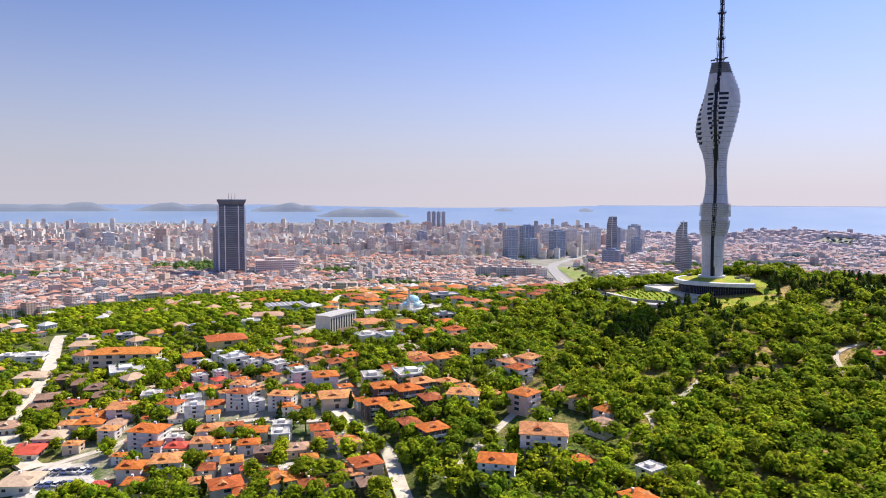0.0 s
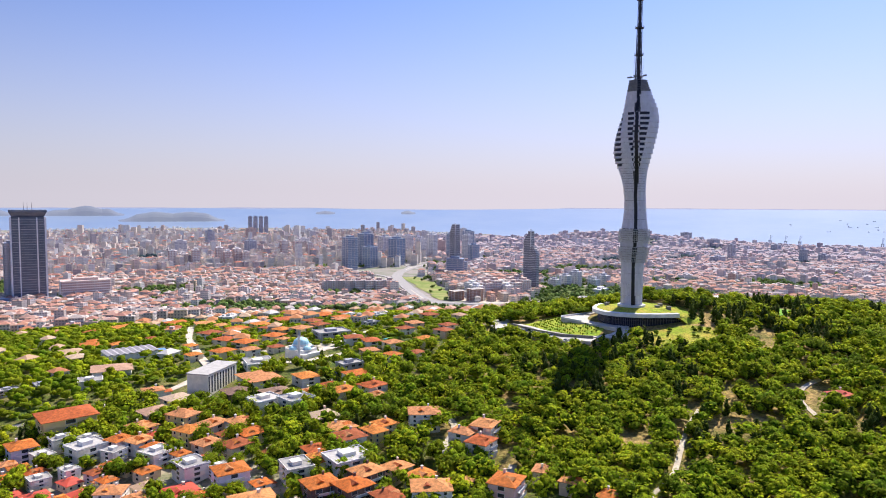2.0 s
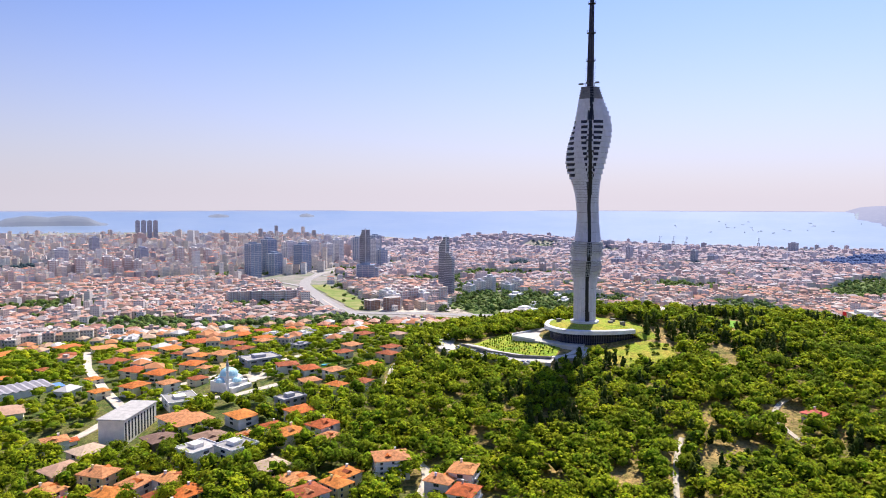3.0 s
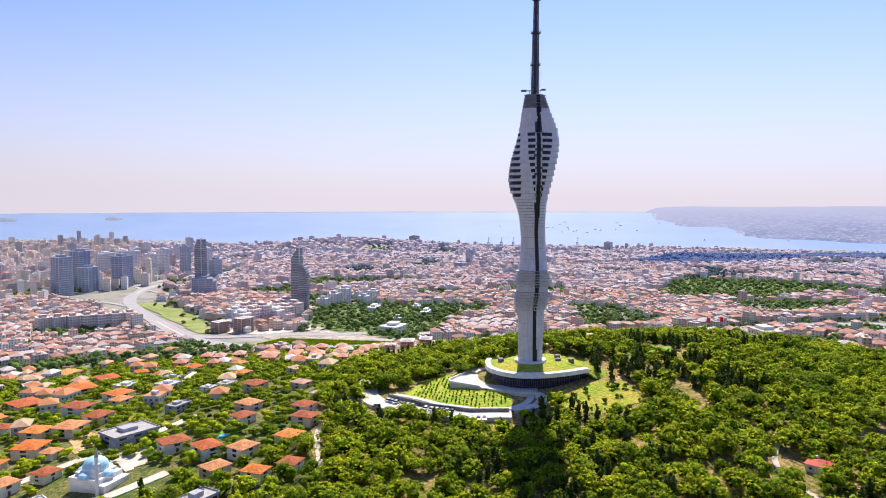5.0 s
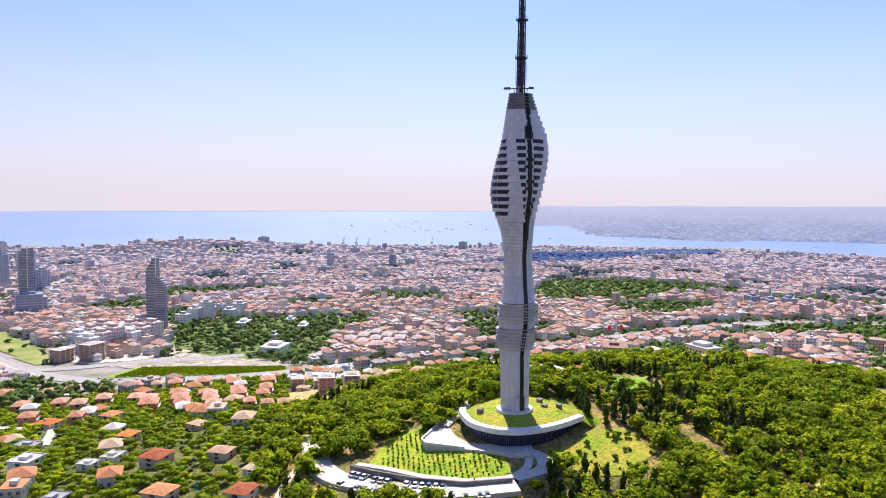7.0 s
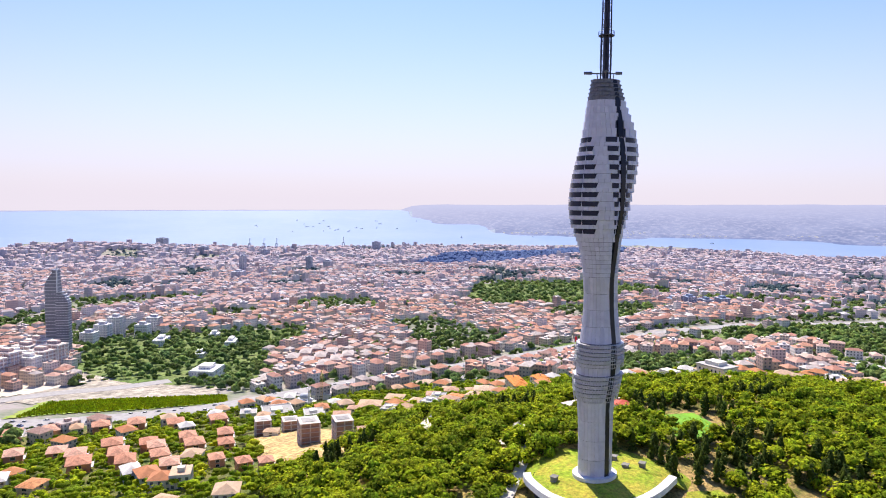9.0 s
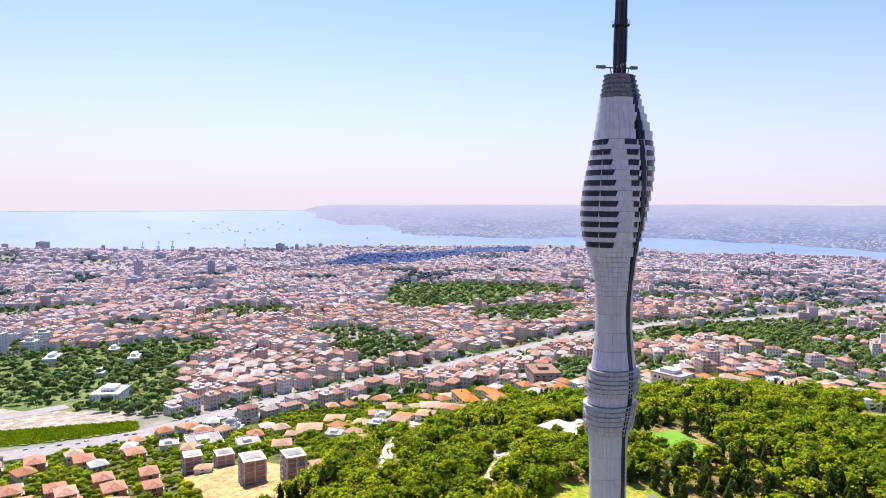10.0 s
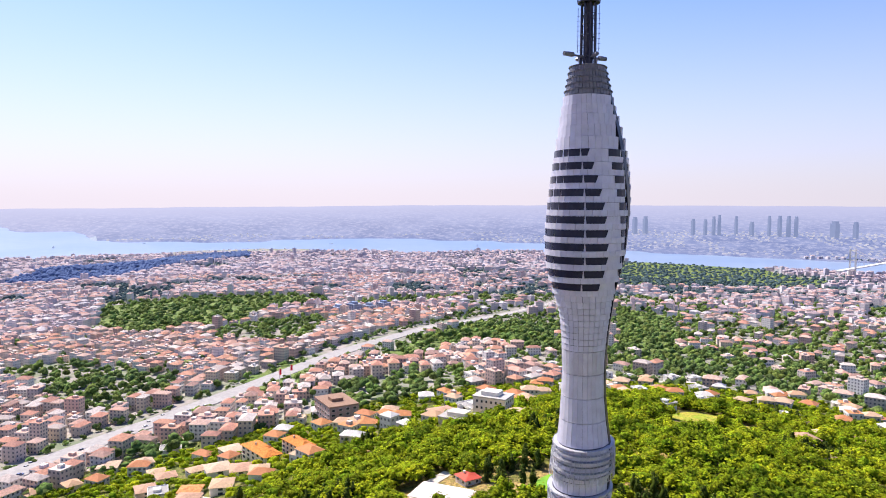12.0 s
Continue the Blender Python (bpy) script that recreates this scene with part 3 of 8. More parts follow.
# ---- vegetation ----
LEAF = dict(
    broad=mat("broad_leaves", (0.35, 0.42, 0.013), (0.15, 0.235, 0.010), 0.9, 0.06, rand="island", spread=0.30, leaf=0.45, spec=0.08, mottle=1.3),
    pine=mat("pine_needles", (0.26, 0.32, 0.013), (0.13, 0.19, 0.010), 0.9, 0.06, rand="island", spread=0.30, leaf=0.40, spec=0.08, mottle=1.6),
    dark=mat("cypress_foliage", (0.045, 0.070, 0.012), (0.07, 0.10, 0.014), 0.9, 0.08, rand="island", spread=0.35, leaf=0.15, spec=0.08, mottle=1.6),
    light=mat("young_leaves", (0.47, 0.51, 0.015), (0.33, 0.41, 0.012), 0.9, 0.06, rand="island", spread=0.28, leaf=0.35, spec=0.08, mottle=1.3),
    # haze, faint, blue, ridge: distance haze put into leaf colour; faint also glows
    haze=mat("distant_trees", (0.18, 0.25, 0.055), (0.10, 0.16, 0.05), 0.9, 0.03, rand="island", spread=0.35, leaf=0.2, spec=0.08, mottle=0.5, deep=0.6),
    # inner, core: a crown's inner shade put into colour, deep mottle and dark base
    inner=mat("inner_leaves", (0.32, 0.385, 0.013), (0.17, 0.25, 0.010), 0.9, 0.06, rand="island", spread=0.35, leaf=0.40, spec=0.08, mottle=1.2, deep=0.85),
    core=mat("crown_shade", (0.05, 0.07, 0.008), (0.03, 0.045, 0.006), 0.95, 0.3, spec=0.05),
    faint=mat("haze_glow_trees", (0.068, 0.080, 0.120), (0.064, 0.076, 0.115), 0.95, 0.02, spec=0.05, glow=3.4),
    blue=mat("haze_blue_trees", (0.075, 0.115, 0.12), (0.060, 0.095, 0.105), 0.95, 0.02, rand="island", spread=0.25, spec=0.05),
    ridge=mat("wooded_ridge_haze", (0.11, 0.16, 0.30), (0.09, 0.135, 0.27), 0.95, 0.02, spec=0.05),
    bark=mat("bark", (0.13, 0.10, 0.07), (0.08, 0.06, 0.045), 0.9, 1.5),
)


ICO_V = [(0, 0, 1)] + [(0.894 * math.cos(1.2566 * k), 0.894 * math.sin(1.2566 * k), 0.447) for k in range(5)] + \
        [(0.894 * math.cos(1.2566 * k + 0.628), 0.894 * math.sin(1.2566 * k + 0.628), -0.447) for k in range(5)] + [(0, 0, -1)]
ICO_F = [(0, 1 + k, 1 + (k + 1) % 5) for k in range(5)] + [(1 + k, 6 + k, 1 + (k + 1) % 5) for k in range(5)] + [(1 + (k + 1) % 5, 6 + k, 6 + (k + 1) % 5) for k in range(5)]


def crown(seed, quads, leaf, form="round", puffs=9, inner=True):
    """A crown about 1 wide and 1 high on z = 0: a heart coloured as inner shade, ragged clumps of foliage round it and
    loose sprays of leaves.
    """
    rs = np.random.RandomState(seed)
    if form == "cone":
        clumps = [(0.10 * rs.normal(), 0.10 * rs.normal(), 0.12 + 0.8 * i / puffs, (0.34 - 0.27 * i / puffs), 0.14) for i in range(puffs)]
    else:
        clumps = []
        low, high, wide = (0.55, 0.80, 0.36) if form == "flat" else (0.34, 0.80, 0.32)
        for i in range(puffs):
            t = (i + 0.5) / puffs
            ang, rad = i * 2.4 + rs.rand(), wide * math.sqrt(1 - t * 0.93) * (0.85 + 0.3 * rs.rand())
            size = (0.20 + 0.09 * rs.rand()) * (8.0 / puffs) ** 0.33
            clumps.append((rad * math.cos(ang), rad * math.sin(ang), low + (high - low) * t + 0.05 * rs.normal(), size, size * (0.72 if form == "flat" else 0.9)))
    v, f = [], []
    hz = 0.62 if form == "flat" else 0.5
    for lx, ly, lz, lr, lh in [(0, 0, hz, 0.33 if form != "cone" else 0.2, 0.2 if form == "flat" else 0.34)] * inner:
        k = len(v)
        v += [(lx + lr, ly, lz), (lx, ly + lr, lz), (lx - lr, ly, lz), (lx, ly - lr, lz), (lx, ly, lz + lh), (lx, ly, lz - lh)]
        f += [(k, k + 1, k + 4), (k + 1, k + 2, k + 4), (k + 2, k + 3, k + 4), (k + 3, k, k + 4), (k + 1, k, k + 5), (k + 2, k + 1, k + 5), (k + 3, k + 2, k + 5), (k, k + 3, k + 5)]
    heart = len(f)
    for lx, ly, lz, lr, lh in clumps:
        k = len(v)
        turn = rs.rand() * 6.28
        for x, y, z in ICO_V[:11]:
            g = (0.62 + 0.62 * rs.rand()) * (0.80 if quads > 140 else 0.90 if quads > 50 else 1.0)
            x, y = x * math.cos(turn) - y * math.sin(turn), x * math.sin(turn) + y * math.cos(turn)
            v.append((lx + x * lr * g, ly + y * lr * g, lz + z * lh * g))
        f += [tuple(k + i for i in q) for q in ICO_F]
    for _ in range(quads):
        lx, ly, lz, lr, lh = clumps[rs.randint(len(clumps))]
        d = rs.normal(size=3)
        d[2] = abs(d[2]) * 0.9 - 0.3
        d /= np.linalg.norm(d)
        p = np.array((lx, ly, lz)) + d * (lr, lr, lh) * (1.0 + 0.4 * rs.rand())
        a = np.cross(d + rs.normal(size=3) * 0.6, d * 0.55 + (0.25, 0.25, 0.75))
        a /= np.linalg.norm(a)
        b = np.cross(d * 0.55 + (0.25, 0.25, 0.75), a)
        b /= np.linalg.norm(b)
        s = leaf * (0.6 + 0.8 * rs.rand())
        k = len(v)
        v += [p - a * s - b * s * 0.5, p + a * s * 0.9 - b * s * 0.6, p + b * s]
        f.append((k, k + 1, k + 2))
    return np.array(v, dtype=float), f, (heart, len(f) - quads)


def stuff_mesh(name, kinds, spots, mats, inner_slot=0):
    """Joins crowns at many spots: kinds is a list of crowns, spots rows of kind, x, y, z, width, height, turn, leaf slot."""
    allv, loops, starts, totals, slots = [], [], [], [], []
    base = 0
    nl = 0
    flat = []
    for v, f, heart in kinds:
        fl, ct = [], []
        for face in f:
            u = list(dict.fromkeys(face))
            fl += u
            ct.append(len(u))
        flat.append((v, np.array(fl), np.array(ct), heart))
    for k, x, y, z, w, hgt, turn, slot in spots:
        v, fl, ct, heart = flat[int(k)]
        c, s = math.cos(turn), math.sin(turn)
        allv.append(np.column_stack(((v[:, 0] * c - v[:, 1] * s) * w + x, (v[:, 0] * s + v[:, 1] * c) * w + y, v[:, 2] * hgt + z)))
        loops.append(fl + base)
        totals.append(ct)
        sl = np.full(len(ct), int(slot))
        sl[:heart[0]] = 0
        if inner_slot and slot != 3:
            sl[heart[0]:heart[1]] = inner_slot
        slots.append(sl)
        base += len(v)
    V, L, T, S = np.concatenate(allv), np.concatenate(loops), np.concatenate(totals), np.concatenate(slots)
    me = bpy.data.meshes.new(name)
    me.vertices.add(len(V))
    me.vertices.foreach_set("co", V.ravel())
    me.loops.add(len(L))
    me.loops.foreach_set("vertex_index", L.astype(np.int32))
    me.polygons.add(len(T))
    me.polygons.foreach_set("loop_start", np.concatenate(([0], np.cumsum(T)[:-1])).astype(np.int32))
    me.polygons.foreach_set("loop_total", T.astype(np.int32))
    for m in mats:
        me.materials.append(m)
    me.polygons.foreach_set("material_index", S.astype(np.int32))
    me.update(calc_edges=True)
    me.validate()
    return new(name, me)


LEAVES = [LEAF["core"], LEAF["broad"], LEAF["pine"], LEAF["dark"], LEAF["light"], LEAF["haze"], LEAF["blue"], LEAF["faint"], LEAF["inner"], LEAF["ridge"]]
WOODS = [crown(11, 105, 0.068, puffs=5), crown(12, 105, 0.066, puffs=5), crown(13, 100, 0.068, "flat", puffs=5), crown(14, 108, 0.064, puffs=6), crown(15, 60, 0.065, "cone", puffs=5)]
FARWOODS = [crown(21, 3, 0.16, puffs=2, inner=False), crown(22, 3, 0.16, puffs=2, inner=False), crown(23, 3, 0.16, "flat", puffs=2, inner=False), crown(24, 2, 0.12, "cone", puffs=2, inner=False), crown(25, 0, 0.1, puffs=1, inner=False)]


# ---- what keeps trees and houses apart ----
CLEAR = [(142, 366, 27.5), (112, 380, 24), (92, 392, 18), (105, 352, 14), (151, 335, 19), (160, 260, 9), (222, 394, 15), (220, 353, 13), (230, 366, 8), (346, 262, 22), (322, 276, 13), (330, 246, 12), (84, 236, 6), (338, 371, 13), (316, 386, 12)]     # round the tower: x, y, radius
ROADS = [
    ("road_main", 17.0, [(171, 925), (171, 870), (182, 790), (198, 741), (216, 715), (234, 688), (262, 661), (310, 650), (372, 634), (440, 606), (518, 566), (649, 498), (756, 432), (1020, 308), (1271, 139), (1600, -60)]),
    ("road_north", 18.0, [(171, 915), (175, 980), (181, 1070), (187, 1150), (196, 1230), (215, 1300), (262, 1400), (330, 1490), (499, 1640), (700, 1900)]),
    ("road_west", 11.0, [(100, 1360), (131, 1389), (170, 1417), (216, 1445), (262, 1459), (297, 1487), (345, 1550), (428, 1636)]),
    ("road_loop", 9.0, [(120, 1375), (140, 1330), (152, 1309), (170, 1273), (181, 1229), (187, 1190)]),
    ("road_ramp", 8.0, [(262, 1460), (259, 1413), (267, 1348), (270, 1291), (279, 1243)]),
    ("road_bridge", 13.0, [(171, 920), (178, 888), (190, 873), (212, 861), (237, 851), (264, 838), (290, 812), (330, 795)]),
    ("road_slip", 7.0, [(50, 955), (72, 966), (105, 980), (131, 979), (155, 980), (170, 950)]),
    ("lane_west", 7.0, [(-262, 466), (-249, 438), (-220, 382), (-198, 334), (-185, 299), (-172, 266), (-158, 246), (-140, 230)]),
    ("lane_north", 4.5, [(-88, 612), (-82, 518), (-70, 447), (-61, 407), (-41, 417), (-23, 396), (2, 400)]),
    ("lane_cross", 4.0, [(-61, 407), (-78, 384), (-95, 381), (-140, 372)]),
    ("lane_garden", 2.6, [(2, 195), (9, 209), (19, 225), (30, 243), (38, 256)]),
    ("lane_old", 4.6, [(-40, 254), (-34, 243), (-25, 230), (-17, 216), (-13, 197), (-8, 178)]),
    ("lane_quarter", 3.6, [(-140, 230), (-118, 243), (-112, 254), (-92, 251), (-70, 254), (-52, 246), (-36, 246)]),
    ("lane_forest", 1.3, [(64, 240), (70, 222), (65, 206), (72, 191), (68, 174)]),
    ("track_wood", 1.7, [(68, 226), (79, 231), (89, 243), (101, 257), (114, 268)]),
    ("track_pavilion", 1.9, [(148, 248), (152, 264), (159, 270), (170, 274), (184, 277)]),
    ("track_edge", 2.0, [(40, 362), (52, 388), (60, 398), (68, 407), (103, 428)]),
    ("lane_mid", 3.0, [(18, 272), (31, 290), (25, 303)]),
    ("lane_upper", 5.0, [(180, 452), (205, 464), (229, 472), (252, 477), (271, 479), (300, 505)]),
    ("lane_estate", 4.0, [(-40, 432), (-14, 438), (-2, 441), (13, 444), (30, 452)]),
    ("lane_hill", 4.0, [(165, 408), (186, 410), (199, 409), (213, 406), (231, 402), (244, 392)]),
    ("lane_row", 5.0, [(590, 318), (570, 296), (560, 268), (528, 256), (503, 236), (520, 190)]),
    ("lane_crest", 4.0, [(60, 690), (72, 640), (80, 600), (60, 560)]),
]


def near_road(x, y, extra):
    for _, w, pts in ROADS:
        for (x0, y0), (x1, y1) in zip(pts, pts[1:]):
            t = max(0, min(1, ((x - x0) * (x1 - x0) + (y - y0) * (y1 - y0)) / ((x1 - x0) ** 2 + (y1 - y0) ** 2)))
            if math.hypot(x - x0 - t * (x1 - x0), y - y0 - t * (y1 - y0)) < w / 2 + extra:
                return True
    return False


# open ground by the motorway: no houses or trees
BARE = [[(160, 905), (165, 760), (205, 690), (265, 632), (320, 690), (315, 830), (235, 885)], [(150, 880), (232, 900), (238, 1240), (150, 1240)], [(100, 1350), (150, 1240), (290, 1240), (290, 1440), (120, 1400)]]


def cleared(x, y):
    return any(math.hypot(x - a, y - b) < c for a, b, c in CLEAR)


# ---- the forest on the hill ----
rs = np.random.RandomState(5)
spots = []
step = 5.0
for i in range(int(400 / step)):
    for j in range(int(450 / step)):
        x = 10 + i * step + rs.uniform(-1.9, 1.9)
        y = 60 + j * step + rs.uniform(-1.9, 1.9)
        q = rs.rand(4)
        if not inside(x, y, FOREST) or cleared(x, y) or q[0] < 0.05 or near_road(x, y, 1.5):
            continue
        if noise.noise((x / 24, y / 24, 7.0)) > 0.42:
            continue
        dark = noise.noise((x / 45, y / 45, 4.0)) + (0.5 if math.hypot(x - 105, y - 325) < 45 or math.hypot(x - 205, y - 360) < 40 else 0)
        kind, slot = rs.randint(4), 1 if q[1] < 0.45 else 2 if q[1] < 0.62 else 4
        w = 5.4 + 4.0 * q[2] ** 1.3
        hgt = w * (0.72 + 0.3 * q[3])
        if dark > 0.35 and q[1] < (0.35 if x < 150 else 0.7):
            kind, slot, w, hgt = 4, 3, 5.2, 7.5 + 3 * q[3]
        spots.append((kind, x, y, ground(x, y) - 0.4, w, hgt, q[0] * 60, slot))
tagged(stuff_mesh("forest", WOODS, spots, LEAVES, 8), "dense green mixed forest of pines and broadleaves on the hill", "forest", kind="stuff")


# ---- the distant city ----
CITY_PLASTER = [(0.733, 0.602, 0.517), (0.808, 0.752, 0.696), (0.658, 0.470, 0.395), (0.827, 0.790, 0.752), (0.733, 0.620, 0.489), (0.602, 0.517, 0.489), (0.827, 0.771, 0.733)]
WALLS = setpal("city_walls", CITY_PLASTER)
STOREY_WALLS = storeyed(setpal("inner_city_walls", CITY_PLASTER), dark=0.5)
ROOFS = setpal("city_roofs", [(0.608, 0.294, 0.209), (0.646, 0.380, 0.294), (0.475, 0.237, 0.180), (0.665, 0.446, 0.361), (0.532, 0.446, 0.408), (0.627, 0.314, 0.209), (0.684, 0.589, 0.532), (0.437, 0.266, 0.218)], var=0.3)
# HAZY and PALE: haze put into the colours, lilac and low in contrast
HAZY_WALLS = storeyed(setpal("haze_tinted_walls", [(0.699, 0.607, 0.589), (0.754, 0.708, 0.708), (0.626, 0.497, 0.478), (0.773, 0.736, 0.736), (0.570, 0.515, 0.543), (0.718, 0.644, 0.626)]), dark=0.68)
HAZY_ROOFS = setpal("haze_tinted_roofs", [(0.521, 0.298, 0.251), (0.558, 0.353, 0.307), (0.446, 0.260, 0.242), (0.577, 0.409, 0.372), (0.493, 0.400, 0.409), (0.530, 0.307, 0.251), (0.419, 0.316, 0.326), (0.614, 0.558, 0.567)], var=0.25)
PALE_WALLS = storeyed(setpal("haze_pale_walls", [(0.614, 0.539, 0.567), (0.688, 0.642, 0.679), (0.539, 0.456, 0.493), (0.707, 0.670, 0.698), (0.521, 0.493, 0.558)]), 3.4, 3.2, 0.8)
PALE_ROOFS = setpal("haze_pale_roofs", [(0.499, 0.355, 0.355), (0.538, 0.403, 0.403), (0.470, 0.365, 0.384), (0.547, 0.461, 0.480), (0.461, 0.413, 0.461), (0.518, 0.374, 0.365)])
H_WALL_FAR = setpal("slope_walls", [(0.72, 0.66, 0.58), (0.76, 0.74, 0.71), (0.70, 0.60, 0.52)])
H_ROOF_FAR = setpal("slope_roofs", [(0.60, 0.25, 0.10), (0.58, 0.36, 0.22), (0.66, 0.62, 0.58), (0.54, 0.22, 0.10), (0.62, 0.42, 0.28)])
PANES = mat("dim_windows", (0.10, 0.10, 0.13), (0.16, 0.15, 0.17), 0.3, 0.2)


def block(heap, x, y, z, w, d, hgt, turn, hip, windows=False):
    c, s = math.cos(turn), math.sin(turn)

    def P(a, b, e):
        return (x + a * c - b * s, y + a * s + b * c, z + e)
    a, b = w / 2, d / 2
    heap.add([P(-a, -b, -3), P(a, -b, -3), P(a, b, -3), P(-a, b, -3), P(-a, -b, hgt), P(a, -b, hgt), P(a, b, hgt), P(-a, b, hgt)],
             [(0, 1, 5, 4), (1, 2, 6, 5), (2, 3, 7, 6), (3, 0, 4, 7)], 0)
    if not hip:
        heap.add([P(-a, -b, hgt), P(a, -b, hgt), P(a, b, hgt), P(-a, b, hgt)], [(0, 1, 2, 3)], 1)
    if hip:
        o = 0.5
        rise = 0.22 * d + 0.4
        k = max(0.0, a - b * 0.9)
        heap.add([P(-a - o, -b - o, hgt + 0.02), P(a + o, -b - o, hgt + 0.02), P(a + o, b + o, hgt + 0.02), P(-a - o, b + o, hgt + 0.02), P(-k, 0, hgt + rise), P(k + 0.01, 0, hgt + rise)],
                 [(0, 1, 5, 4), (1, 2, 5), (2, 3, 4, 5), (3, 0, 4), (3, 2, 1, 0)], 1)
    else:
        heap.add([P(-a * 0.4, -b * 0.4, hgt), P(a * 0.2, -b * 0.4, hgt), P(a * 0.2, b * 0.3, hgt), P(-a * 0.4, b * 0.3, hgt),
                  P(-a * 0.4, -b * 0.4, hgt + 1.6), P(a * 0.2, -b * 0.4, hgt + 1.6), P(a * 0.2, b * 0.3, hgt + 1.6), P(-a * 0.4, b * 0.3, hgt + 1.6)],
                 [(0, 1, 5, 4), (1, 2, 6, 5), (2, 3, 7, 6), (3, 0, 4, 7), (4, 5, 6, 7)], 0)
    if windows:
        rows = max(1, int(hgt / 2.3))
        for side in range(4):
            ln = w if side % 2 == 0 else d
            cols = max(1, int(ln / 2.3))
            for r in range(rows):
                e0 = 0.7 + r * hgt / rows
                for q in range(cols):
                    u = -ln / 2 + (q + 0.5) * ln / cols
                    hw = 0.55
                    out = 0.04
                    if side == 0:
                        pts = [(u - hw, -b - out), (u + hw, -b - out)]
                    elif side == 1:
                        pts = [(a + out, u - hw), (a + out, u + hw)]
                    elif side == 2:
                        pts = [(u + hw, b + out), (u - hw, b + out)]
                    else:
                        pts = [(-a - out, u + hw), (-a - out, u - hw)]
                    heap.add([P(*pts[0], e0), P(*pts[1], e0), P(*pts[1], e0 + 1.15), P(*pts[0], e0 + 1.15)], [(0, 1, 2, 3)], 2)


# woods of the city, and the dark wooded scarp above the harbour
WOODS_IN_TOWN = [[(299, 891), (397, 1023), (477, 1014), (523, 967), (599, 881), (519, 819), (458, 816), (386, 733), (339, 740), (318, 790)],
                 [(856, 748), (894, 828), (1027, 875), (1135, 930), (1203, 831), (1230, 655), (1187, 546), (1063, 557), (1017, 624), (911, 638)],
                 [(592, 425), (629, 457), (705, 418), (908, 326), (966, 218), (731, 262), (667, 373)],
                 [(526, 562), (619, 546), (673, 520), (590, 492), (528, 515)],
                 [(2712, -384), (2735, -850), (2168, -774), (1980, -840), (1607, -470), (1572, -252), (1546, -60), (2100, -150)],
                 [(1152, 77), (1051, 26), (861, 65), (652, 180), (718, 199)]]
SCARP = [(1584, 1360), (1850, 1400), (2240, 1420), (2730, 1400), (2958, 1380), (3187, 1206), (2886, 1119), (2174, 1196), (1800, 1190), (1666, 1200)]
GROVES = [(1830, 1590, 45), (1790, 1500, 50), (1300, 60, 90), (620, 1040, 35), (760, 1010, 40), (980, 1250, 60), (1250, 1480, 60), (1500, 900, 70), (1400, 420, 80), (1700, 700, 70)]


